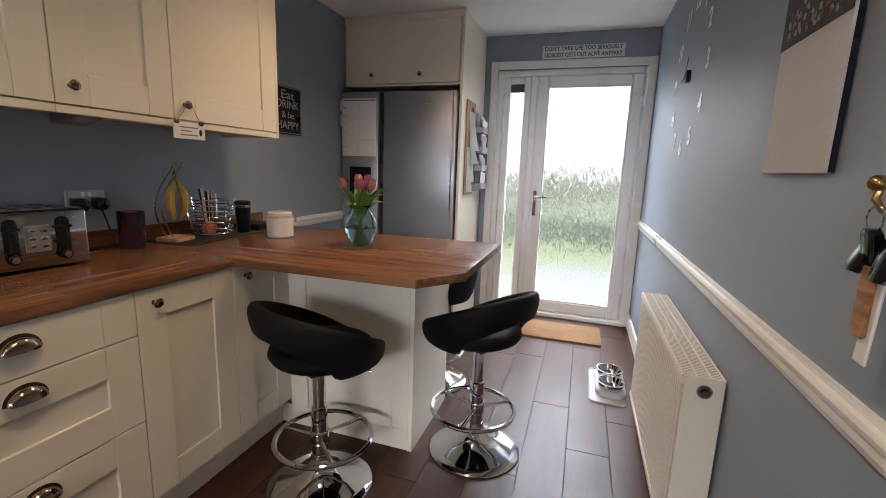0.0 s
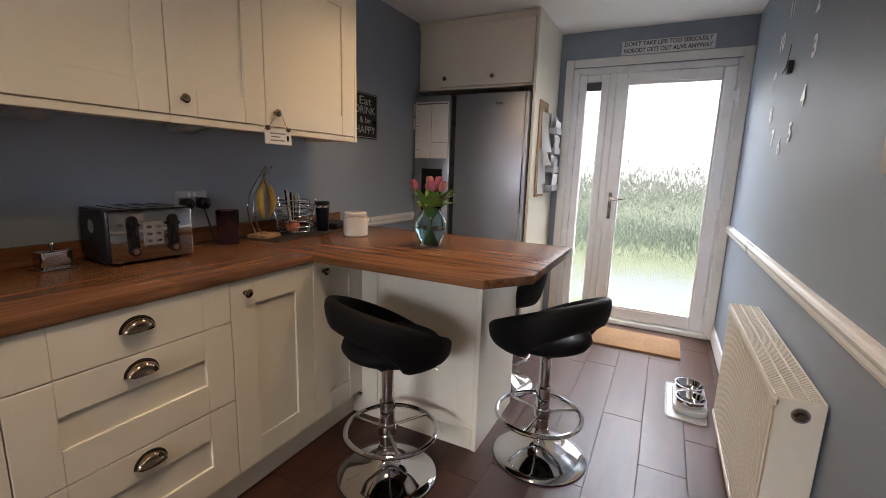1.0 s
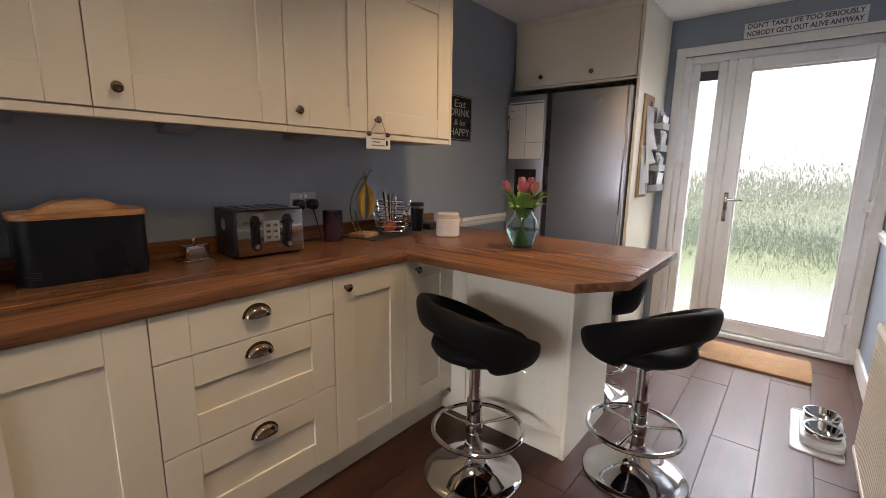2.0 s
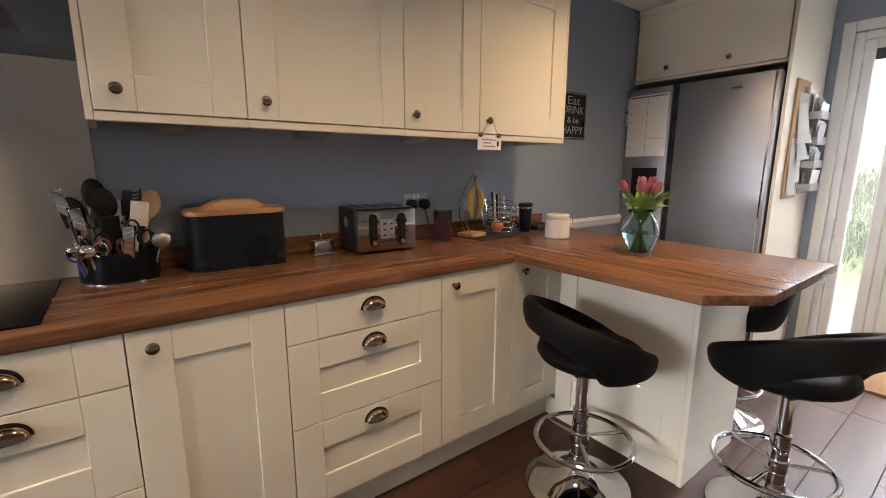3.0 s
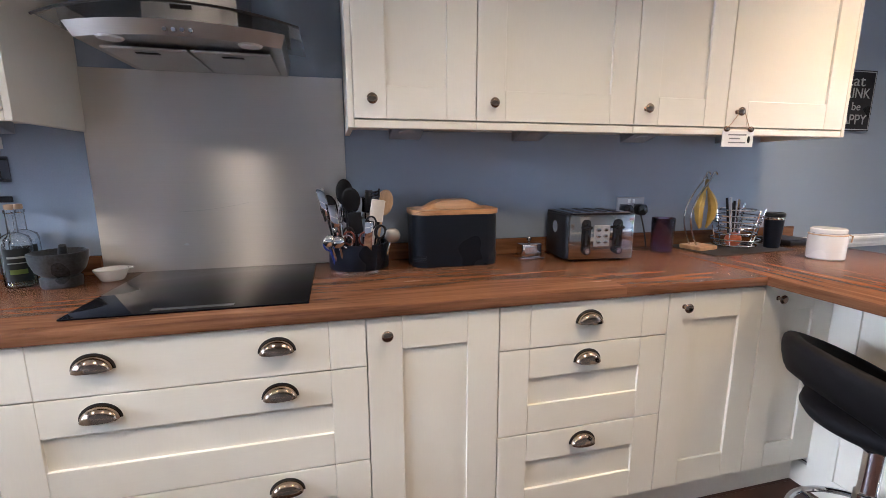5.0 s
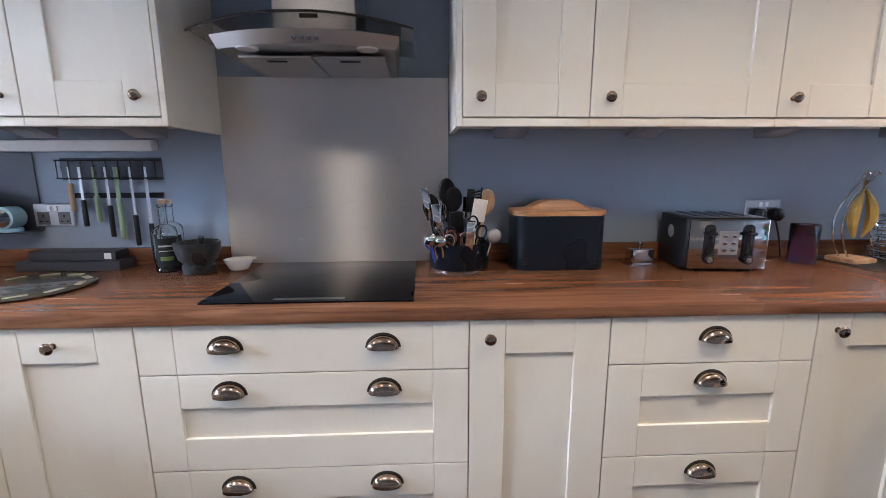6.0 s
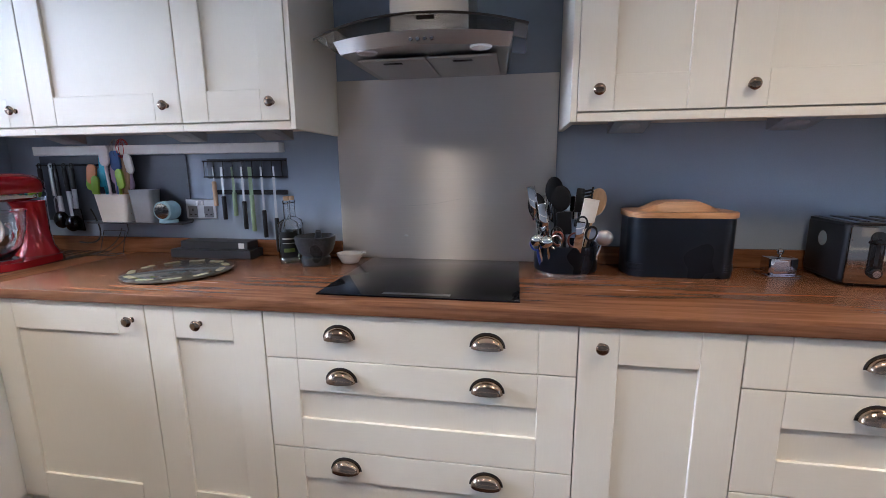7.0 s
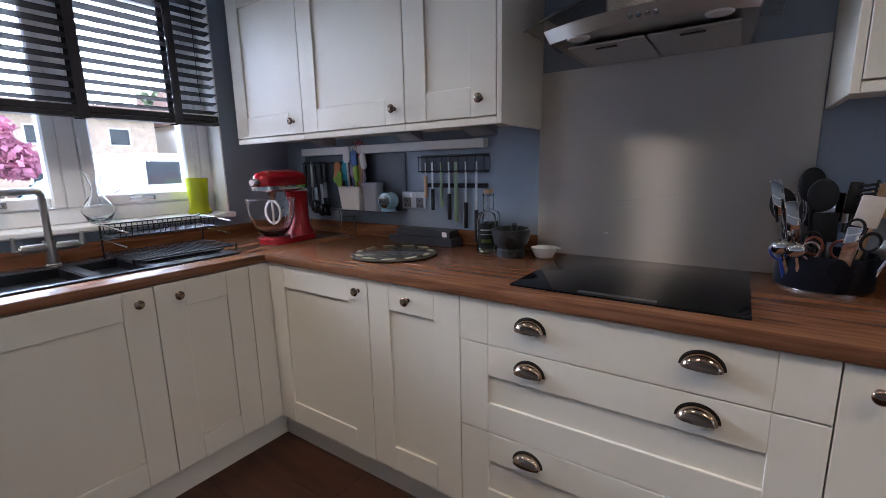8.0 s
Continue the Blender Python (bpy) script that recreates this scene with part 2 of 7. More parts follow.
def prism(bm, outline, z0, z1, bevel=0.0, seg=2):
    """Adds an upright prism over an outline of (x, y)."""
    lo = [bm.verts.new((x, y, z0)) for x, y in outline]
    hi = [bm.verts.new((x, y, z1)) for x, y in outline]
    k = len(outline)
    top = bm.faces.new(hi)
    bot = bm.faces.new(lo[::-1])
    for i in range(k):
        bm.faces.new((lo[i], lo[(i + 1) % k], hi[(i + 1) % k], hi[i]))
    if bevel:
        bmesh.ops.bevel(bm, geom=list(top.edges) + list(bot.edges), offset=bevel, segments=seg, affect="EDGES", profile=0.5)
    return bm


def rounded(w, d, r, k=6):
    """A rounded rectangle's outline about the origin."""
    pts = []
    for cx, cy, a0 in ((w / 2 - r, d / 2 - r, 0), (-w / 2 + r, d / 2 - r, 90), (-w / 2 + r, -d / 2 + r, 180), (w / 2 - r, -d / 2 + r, 270)):
        for i in range(k + 1):
            a = radians(a0 + 90 * i / k)
            pts.append((cx + r * math.cos(a), cy + r * math.sin(a)))
    return pts


def lathe(bm, profile, k=32, cx=0, cy=0, sx=1, sy=1):
    """Turns a profile of (radius, z) about the upright axis."""
    rings = []
    for r, z in profile:
        if r < 1e-5:
            rings.append([bm.verts.new((cx, cy, z))])
        else:
            rings.append([bm.verts.new((cx + sx * r * math.cos(2 * math.pi * i / k), cy + sy * r * math.sin(2 * math.pi * i / k), z)) for i in range(k)])
    for a, b in zip(rings, rings[1:]):
        for i in range(k):
            j = (i + 1) % k
            if len(a) == 1 and len(b) == 1:
                continue
            if len(a) == 1:
                bm.faces.new((a[0], b[i], b[j]))
            elif len(b) == 1:
                bm.faces.new((a[i], a[j], b[0]))
            else:
                bm.faces.new((a[i], a[j], b[j], b[i]))
    return bm


def tube(bm, path, r, k=8, closed=False, cap=True, flat=1.0):
    """A round bar of radius r (or a list of radii) along a path."""
    pts = [Vector(p) for p in path]
    rr = r if isinstance(r, (list, tuple)) else [r] * len(pts)
    rings, side = [], None
    for i, p in enumerate(pts):
        a = pts[i - 1] if i or closed else p
        b = pts[(i + 1) % len(pts)] if i + 1 < len(pts) or closed else p
        d = (b - a).normalized()
        if side is None:
            side = d.cross(Vector((0, 0, 1)) if abs(d.z) < 0.9 else Vector((1, 0, 0))).normalized()
        side = (side - d * side.dot(d)).normalized()
        up = d.cross(side)
        rings.append([bm.verts.new(p + rr[i] * (side * math.cos(2 * math.pi * q / k) + flat * up * math.sin(2 * math.pi * q / k))) for q in range(k)])
    n = len(rings)
    for i in range(n if closed else n - 1):
        a, b = rings[i], rings[(i + 1) % n]
        for q in range(k):
            bm.faces.new((a[q], a[(q + 1) % k], b[(q + 1) % k], b[q]))
    if cap and not closed:
        bm.faces.new(rings[0][::-1])
        bm.faces.new(rings[-1])
    return bm


def ring_path(r, z, cx=0, cy=0, k=40, sy=1.0):
    return [(cx + r * math.cos(2 * math.pi * i / k), cy + sy * r * math.sin(2 * math.pi * i / k), z) for i in range(k)]


def arc(p0, p1, p2, k=10):
    """A smooth curve from p0 past p1 to p2."""
    a, b, c = Vector(p0), Vector(p1), Vector(p2)
    return [tuple((1 - t) ** 2 * a + 2 * t * (1 - t) * b + t * t * c) for t in (i / k for i in range(k + 1))]


def blob(bm, c, r, u=12, v=8):
    """An ellipsoid at c with the half sizes r."""
    m = Matrix.Translation(c) @ Matrix.Diagonal((*r, 1))
    bmesh.ops.create_uvsphere(bm, u_segments=u, v_segments=v, radius=1, matrix=m)
    return bm


def text_mesh(words, size, spread=1.0, bold=0.0):
    """Letters as a flat mesh in the xy plane, centred."""
    c = bpy.data.curves.new("letters", "FONT")
    c.body, c.size, c.align_x, c.align_y, c.extrude = words, size, "CENTER", "CENTER", 0.0006
    c.space_character, c.offset = spread, bold
    ob = bpy.data.objects.new("letters", c)
    me = bpy.data.meshes.new_from_object(ob)
    bpy.data.objects.remove(ob)
    bpy.data.curves.remove(c)
    return me


# ---- the room ----
RX, DY, WY, CZ = 2.345, 4.38, -2.05, 2.40   # right wall, door wall, window wall, ceiling

structure("floor", box(B(), -0.1, RX + 0.1, WY - 0.1, DY + 0.1, -0.12, -0.004), GROOVE, "dark walnut laminate floor in long planks", "floor")
structure("ceiling", box(B(), -0.12, RX + 0.12, WY - 0.12, DY + 0.12, CZ, CZ + 0.1), CEILPAINT, "white painted plaster ceiling", "ceiling")
structure("wall_cooker", box(B(), -0.12, 0, WY - 0.3, DY + 0.12, 0, CZ), WALLPAINT, "blue-grey painted wall behind the worktop", "wall")
structure("wall_radiator", box(B(), RX, RX + 0.12, WY - 0.3, DY + 0.12, 0, CZ), WALLPAINT, "blue-grey painted wall behind the radiator", "wall")
DX0, DX1, DZ1 = 1.095, 2.305, 2.125     # door opening
bm = B()
box(bm, 0, DX0, DY, DY + 0.12, 0, CZ)
box(bm, DX0, DX1, DY, DY + 0.12, DZ1, CZ)
box(bm, DX1, RX, DY, DY + 0.12, 0, CZ)
structure("wall_door", bm, WALLPAINT, "blue-grey painted wall round the glazed door", "wall")
NX0, NX1, NZ0, NZ1 = 0.40, 2.05, 1.045, 2.16   # window opening
bm = B()
box(bm, 0, NX0, WY - 0.26, WY, 0, CZ)
box(bm, NX1, RX, WY - 0.26, WY, 0, CZ)
box(bm, NX0, NX1, WY - 0.26, WY, 0, NZ0 - 0.03)
box(bm, NX0, NX1, WY - 0.26, WY, NZ1, CZ)
structure("wall_window", bm, WALLPAINT, "blue-grey painted wall round the kitchen window", "wall")


def dado_profile(bm, ax, a0, a1, z, face, sign):
    """A moulded rail along an axis; face: the wall's plane; sign: the way it stands out."""
    prof = [(0, -0.034), (0.010, -0.034), (0.012, -0.024), (0.018, -0.018), (0.018, -0.004), (0.023, 0.004), (0.026, 0.014), (0.022, 0.022), (0.014, 0.026), (0.012, 0.034), (0, 0.034)]
    for d0, d1 in ((a0, a1),):
        ends = []
        for a in (d0, d1):
            ends.append([bm.verts.new((face + sign * p, a, z + q) if ax == "y" else (a, face + sign * p, z + q)) for p, q in prof])
        k = len(prof)
        for i in range(k):
            bm.faces.new((ends[0][i], ends[0][(i + 1) % k], ends[1][(i + 1) % k], ends[1][i]))
        bm.faces.new(ends[0])
        bm.faces.new(ends[1][::-1])
    return bm


dado = structure("trim_dado_radiator", dado_profile(B(), "y", -1.4, 2.432, 0.887, RX, -1), WHITEPAINT, "white moulded dado rail on the blue-grey wall", "dado rail")
part("rail_length", dado_profile(B(), "y", 2.435, DY - 0.02, 0.887, RX, -1), WHITEPAINT, dado, smooth=None)
structure("trim_dado_cooker", dado_profile(B(), "y", 2.72, 3.70, 0.875, 0, 1), WHITEPAINT, "short white dado rail behind the breakfast bar", "dado rail")
bm = B()
box(bm, RX - 0.016, RX, -1.4, DY - 0.02, 0, 0.125, 0.004)
structure("baseboard_radiator", bm, WHITEPAINT, "white skirting board along the radiator wall", "skirting board")


# ---- glazed back door ----
def frame_ring(bm, x0, x1, z0, z1, y0, y1, w, bevel=0.004, bottom=None):
    wb = w if bottom is None else bottom
    box(bm, x0, x0 + w, y0, y1, z0, z1, bevel)
    box(bm, x1 - w, x1, y0, y1, z0, z1, bevel)
    box(bm, x0 + w, x1 - w, y0 + 0.001, y1 - 0.001, z1 - w, z1, bevel)
    if wb:
        box(bm, x0 + w, x1 - w, y0 + 0.001, y1 - 0.001, z0, z0 + wb, bevel)
    return bm


arch = frame_ring(B(), DX0 - 0.058, RX - 0.003, 0.0, 2.19, DY - 0.018, DY, 0.065, 0.005, 0)
structure("trim_door_architrave", arch, WHITEPAINT, "white painted architrave round the glazed door", "architrave")
door = thing("door_1", 0, DY, 0, 0, "white plastic back door with rain-patterned glass and sidelight", "door", kind="structure")
part("frame", frame_ring(B(), DX0, DX1, 0.0, DZ1, 0.02, 0.09, 0.05, 0.005, 0.04), UPVC, door)
part("mullion", box(B(), 1.385, 1.435, 0.022, 0.088, 0.04, 2.075, 0.004), UPVC, door)
part("sidelight_sash", frame_ring(B(), 1.147, 1.383, 0.042, 2.073, 0.028, 0.082, 0.062, 0.008), UPVC, door)
part("sidelight_glass", box(B(), 1.205, 1.325, 0.048, 0.056, 0.10, 2.014), RAIN, door).visible_shadow = False
leaf = part("door_leaf", frame_ring(B(), 1.437, 2.263, 0.042, 2.073, 0.008, 0.075, 0.09, 0.010, 0.10), UPVC, door)
part("door_glass", box(B(), 1.523, 2.177, 0.036, 0.044, 0.138, 1.986), RAIN, leaf).visible_shadow = False
bm = frame_ring(B(), 1.525, 2.175, 0.14, 1.985, 0.012, 0.03, 0.012, 0.003)
part("glazing_bead", bm, UPVC, leaf)
bm = B()
box(bm, 1.463, 1.491, -0.002, 0.008, 0.90, 1.12, 0.003)
part("handle_plate", bm, CHROME, leaf, "chrome backplate")
part("lever", tube(B(), [(1.477, -0.002, 1.07), (1.477, -0.04, 1.07), (1.49, -0.048, 1.07), (1.585, -0.048, 1.066)], [0.011, 0.011, 0.011, 0.008], 10), CHROME, leaf, "chrome lever handle")
for hz in (0.30, 1.06, 1.86):
    bm = B()
    tube(bm, [(2.278, -0.004, hz - 0.05), (2.278, -0.004, hz + 0.05)], 0.011, 10)
    box(bm, 2.235, 2.30, 0.0, 0.012, hz - 0.035, hz + 0.035, 0.003)
    part("hinge", bm, UPVC, leaf, m=pose(0, 0, 0))
part("blind_cassette", box(B(), 1.207, 1.323, 0.03, 0.046, 1.945, 2.012, 0.003), material("dark_blind", (0.06, 0.06, 0.07), 0.6), door, "dark rolled strip at the sidelight's head")
part("threshold", box(B(), DX0, DX1, -0.03, 0.1, 0.0, 0.038, 0.006), WHITEPLASTIC, door, smooth=None)


# ---- kitchen window ----
win = thing("window_1", 0, WY, 0, 0, "white plastic casement window over the sink", "window", kind="structure")
part("window_sill", box(B(), NX0 - 0.02, NX1 + 0.02, -0.20, 0.03, NZ0 - 0.028, NZ0, 0.006), WHITEPAINT, win)
part("window_frame", frame_ring(B(), NX0, NX1, NZ0, NZ1, -0.20, -0.13, 0.062, 0.006, 0.07), UPVC, win)
part("frame_add_on", box(B(), NX0 + 0.0625, NX0 + 0.094, -0.197, -0.133, NZ0 + 0.0705, NZ1 - 0.0625, 0.004), UPVC, win)
part("reveal_lining", box(B(), NX0 + 0.0005, NX0 + 0.008, -0.128, -0.002, NZ0 + 0.001, NZ1, 0.001), WHITEPAINT, win)
for mx in (1.02, 1.535):
    part("mullion", box(B(), mx - 0.035, mx + 0.035, -0.198, -0.132, NZ0 + 0.07, NZ1 - 0.062, 0.005), UPVC, win)
for x0, x1 in ((NX0 + 0.095, 0.984), (1.056, 1.499), (1.571, NX1 - 0.064)):
    sash = part("casement", frame_ring(B(), x0, x1, NZ0 + 0.072, NZ1 - 0.064, -0.188, -0.12, 0.05, 0.008), UPVC, win)
    part("pane", box(B(), x0 + 0.048, x1 - 0.048, -0.166, -0.160, NZ0 + 0.12, NZ1 - 0.112), PANE, sash).visible_shadow = False
    xm = (x0 + x1) / 2
    bm = B()
    box(bm, xm - 0.03, xm + 0.03, -0.12, -0.108, NZ0 + 0.085, NZ0 + 0.108, 0.003)
    tube(bm, [(xm - 0.01, -0.108, NZ0 + 0.097), (xm - 0.01, -0.095, NZ0 + 0.097), (xm + 0.09, -0.09, NZ0 + 0.095)], 0.007, 8)
    part("window_handle", bm, CHROME, sash, "chrome casement handle")

# ---- floor planks ----
rng = random.Random(4)
plank_meshes = {}
floor_ob = bpy.data.objects["floor"]
PW = 0.193
row = 0
x = -0.02
while x < RX:
    x1 = min(x + PW, RX)
    y = WY - rng.random() * 1.2
    while y < DY:
        y1 = min(y + 1.285, DY + 0.02)
        key = (round(x1 - x, 3), round(y1 - y, 3))
        if key not in plank_meshes:
            plank_meshes[key] = finish(box(B(), 0.0008, x1 - x - 0.0008, 0.0008, y1 - y - 0.0008, -0.004, 0.0, 0.0012), None)
        part("plank", plank_meshes[key], FLOORWOOD, floor_ob, m=pose(x, y, 0))
        y += 1.285
    x += PW


# ---- fitted units ----
def knob_mesh():
    """A domed knob that stands out along +x."""
    bm = lathe(B(), [(0.0085, 0), (0.0085, 0.002), (0.0055, 0.004), (0.005, 0.012), (0.010, 0.016), (0.0155, 0.019), (0.0165, 0.0225), (0.0145, 0.026), (0.009, 0.0285), (0, 0.029)], 20)
    bmesh.ops.rotate(bm, verts=bm.verts, matrix=Matrix.Rotation(radians(90), 3, "Y"))
    return finish(bm, 40)


def cup_mesh():
    """A half-dome cup pull, open below."""
    bm = B()
    rows = []
    for i in range(7):
        a = radians(90 * i / 6)
        rows.append([bm.verts.new((0.026 * math.sin(a) * math.sin(radians(180 * j / 16)) ** 0.6, -0.042 * math.cos(radians(180 * j / 16)), 0.034 * math.cos(a) * math.sin(radians(180 * j / 16)) - 0.012)) for j in range(17)])
    for a, b in zip(rows, rows[1:]):
        for j in range(16):
            bm.faces.new((a[j], a[j + 1], b[j + 1], b[j]))
    bmesh.ops.remove_doubles(bm, verts=bm.verts[:], dist=0.0003)
    bmesh.ops.solidify(bm, geom=bm.faces[:], thickness=0.0016)
    return finish(bm, 50)


def cup_plate_mesh():
    """The flat arched rim behind a cup pull."""
    pts = [(0.048 * math.cos(radians(a)), 0.042 * math.sin(radians(a)) - 0.012) for a in range(0, 181, 10)] + [(-0.036, -0.012), (0.036, -0.012)]
    inner = [(0.038 * math.cos(radians(a)), 0.031 * math.sin(radians(a)) - 0.012) for a in range(0, 181, 10)]
    bm = B()
    lo = [[bm.verts.new((x, p[0], p[1])) for p in pts[:19]] for x in (0, 0.0025)]
    li = [[bm.verts.new((x, p[0], p[1])) for p in inner] for x in (0, 0.0025)]
    for i in range(18):
        bm.faces.new((lo[1][i], lo[1][i + 1], li[1][i + 1], li[1][i]))
        bm.faces.new((lo[0][i], lo[0][i + 1], lo[1][i + 1], lo[1][i]))
        bm.faces.new((li[0][i], li[0][i + 1], li[1][i + 1], li[1][i]))
    return finish(bm, 40)


KNOB, CUP, CUPPLATE = knob_mesh(), cup_mesh(), cup_plate_mesh()


def front(name, parent, y0, y1, z0, z1, x0, knobs=(), cups=(), slab=False, stile=0.098):
    """A front: the sunk panel carries two stiles, its rails and its handle."""
    g = 0.0016
    y0, y1, z0, z1 = y0 + g, y1 - g, z0 + g, z1 - g
    xf = x0 + 0.021
    if slab:
        d = part(name, box(B(), x0, xf - 0.0003, y0 + stile + 0.0004, y1 - stile - 0.0004, z0, z1, 0.0014), CREAM_H, parent, smooth=None)
    else:
        d = part(name, box(B(), x0 + 0.002, x0 + 0.012, y0 + stile - 0.004, y1 - stile + 0.004, z0 + stile - 0.004, z1 - stile + 0.004), CREAM, parent, smooth=None)
        for a, b in ((z0, z0 + stile), (z1 - stile, z1)):
            part("rail", box(B(), x0, xf - 0.0003, y0 + stile + 0.0004, y1 - stile - 0.0004, a, b, 0.0014), CREAM_H, d, smooth=None)
    for a, b in ((y0, y0 + stile), (y1 - stile, y1)):
        part("stile", box(B(), x0, xf, a, b, z0, z1, 0.0014), CREAM, d, smooth=None)
    for ky, kz in knobs:
        part("knob", KNOB, PEWTER, d, "dark pewter round knob", m=pose(x0 + 0.021, ky, kz))
    for ky, kz in cups:
        c = part("cup_handle", CUP, PEWTER, d, "dark pewter cup handle", m=pose(x0 + 0.0225, ky, kz))
        part("backplate", CUPPLATE, PEWTER_DARK, d, m=pose(x0 + 0.0212, ky, kz))
    return d


BX = 0.585       # back of the base fronts
ZB, ZT = 0.135, 0.868


def base_unit(y0, y1, kind, label, knob=None, cups=(), m=None):
    """A base unit along the wall from y0 to y1."""
    u = thing("base_cabinet", 0, y0, 0, 0, label, "cabinet", "fitted base units")
    if m is not None:
        u.matrix_basis = m
    w = y1 - y0
    part("carcass", box(B(), 0.02, BX - 0.002, 0.001, w - 0.001, ZB, ZT - 0.002), CARCASS, u, smooth=None)
    if kind == "door":
        front("door", u, 0, w, ZB, ZT, BX, [(knob, 0.818)])
    else:
        for z0, z1, slab, cz in ((0.727, ZT, True, 0.808), (0.437, 0.727, False, 0.678), (ZB, 0.437, False, 0.389)):
            front("drawer_front", u, 0, w, z0, z1, BX, (), [(c, cz) for c in cups], slab)
    return u


base_unit(-1.425, -0.834, "door", "cream shaker base cabinet in the worktop corner", 0.545)
base_unit(-0.834, -0.440, "door", "narrow cream shaker cabinet with a centred knob", 0.188)
base_unit(-0.440, 0.446, "drawers", "wide cream drawer unit with six cup handles under hob", None, (0.233, 0.652))
base_unit(0.446, 0.839, "door", "narrow cream shaker base cabinet beside the hob drawers", 0.056)
base_unit(0.839, 1.434, "drawers", "cream drawer unit with three dark cup handles", None, (0.30,))
base_unit(1.434, 1.828, "door", "narrow cream shaker base cabinet with one knob", 0.06)
base_unit(1.828, 2.165, "door", "cream shaker corner cabinet under the breakfast bar", 0.063)
# the sink run faces the other way: local +x is world +y
SY = WY + 0.02


def sink_unit(x0, x1, label, knob):
    u = base_unit(0, x1 - x0, "door", label, knob, (), pose(x1, SY, 0, 0, 0, 90))
    return u


sink_unit(0.70, 1.06, "narrow cream shaker cabinet by the sink", 0.075)
sink_unit(1.06, 1.66, "cream shaker cabinet under the black sink", 0.545)
sink_unit(1.66, 2.34, "cream shaker cabinet at the end of sink run", 0.06)
whole("corner_post", box(B(), 0.588, 0.698, -1.53, -1.426, ZB, ZT, 0.002), CREAM, "cream corner filler post between the cabinet runs", "cabinet trim", smooth=None)

# plinths
structure("trim_plinth_cooker", box(B(), 0.53, 0.548, -1.50, 2.165, 0.0, ZB - 0.003, 0.001), CARCASS, "cream plinth under the base cabinets", "plinth")
structure("trim_plinth_sink", box(B(), 0.548, 2.35, -1.502, -1.484, 0.0, ZB - 0.003, 0.001), CARCASS, "cream plinth under the sink cabinets", "plinth")


# wall units
WX = 0.338
WZ0, WZ1 = 1.424, 2.14


LAMPSTEEL = material("lamp_steel", (0.42, 0.42, 0.43), 0.34, 0.9, vary=0.05, scale=60, bump=0)


def wall_unit(y0, y1, knob, label, spot=0.5):
    u = thing("wall_cabinet", 0, y0, 0, 0, label, "cabinet", "fitted wall units")
    w = y1 - y0
    part("carcass", box(B(), 0.004, WX - 0.002, 0.0005, w - 0.0005, WZ0 - 0.004, WZ1), CARCASS, u, smooth=None)
    front("door", u, 0, w, WZ0, WZ1, WX, [(knob, 1.482)])
    part("light_rail", box(B(), WX - 0.004, WX + 0.019, 0.0003, w - 0.0003, 1.397, WZ0 - 0.003, 0.0015), CREAM_H, u, smooth=None)
    lamp = part("under_light", prism(B(), [(0.0, 0.0), (0.115, 0.0), (0.115, 0.006), (0.008, 0.038), (0.0, 0.038)], 0.0, 0.115, 0.002), LAMPSTEEL, u, "wedge-shaped steel under-cabinet light", m=Matrix.Translation((0.085, w * spot + 0.0575, WZ0 - 0.0045)) @ Matrix.Rotation(radians(90), 4, "X") @ Matrix.Scale(-1, 4, (0, 1, 0)))
    part("lens", lathe(B(), [(0.0, 0.003), (0.026, 0.003), (0.031, 0.0015), (0.032, -0.002)], 24), GREYPLASTIC, lamp, m=Matrix.Translation((0.0615, 0.022, 0.0575)) @ Matrix.Rotation(radians(-16.7), 4, "Z") @ Matrix.Rotation(radians(-90), 4, "X"))
    return u


wall_unit(-1.965, -1.43, 0.47, "cream shaker wall cabinet in the window corner", 0.72)
wall_unit(-1.43, -0.831, 0.548, "cream shaker wall cabinet over the knife rack", 0.7)
wall_unit(-0.831, -0.441, 0.332, "narrow cream shaker wall cabinet beside cooker hood")
wall_unit(0.446, 0.839, 0.056, "narrow cream shaker wall cabinet beside steel splashback")
wall_unit(0.839, 1.432, 0.056, "wide cream shaker wall cabinet over the bread bin")
wall_unit(1.432, 1.833, 0.046, "narrow cream shaker wall cabinet over the toaster")
wall_unit(1.833, 2.423, 0.048, "cream shaker end wall cabinet lit by warm light")
for ye in (-0.4405, 0.428, 2.4235):
    part("end_panel", box(B(), 0.004, WX + 0.02, 0, 0.0175, 1.397, WZ1, 0.001), CREAM, whole("cabinet_end_panel", box(B(), 0.005, WX + 0.0195, 0.0002, 0.0173, 1.398, 1.405), CREAM, "cream end panel of the wall cabinets", "cabinet panel", pose(0, ye, 0), smooth=None), smooth=None)

# ---- worktop: one L with a breakfast bar and the sink run ----
worktop = thing("worktop", 0, 0, 0, 0, "walnut-effect worktop with breakfast bar, rounded front edge", "worktop")
TZ0, TZ1 = 0.871, 0.905
part("main_run", prism(B(), [(0.002, -1.425), (0.619, -1.425), (0.619, 1.816), (0.002, 1.816)], TZ0, TZ1, 0.004, 2), WALNUT_Y, worktop)
part("breakfast_bar", prism(B(), [(0.002, 1.8165), (1.375, 1.8165), (1.503, 1.985), (1.503, 2.69), (0.002, 2.69)], TZ0, TZ1, 0.004, 2), WALNUT_X, worktop)
SX0, SX1, SYA, SYB = 0.66, 1.66, -1.965, -1.535
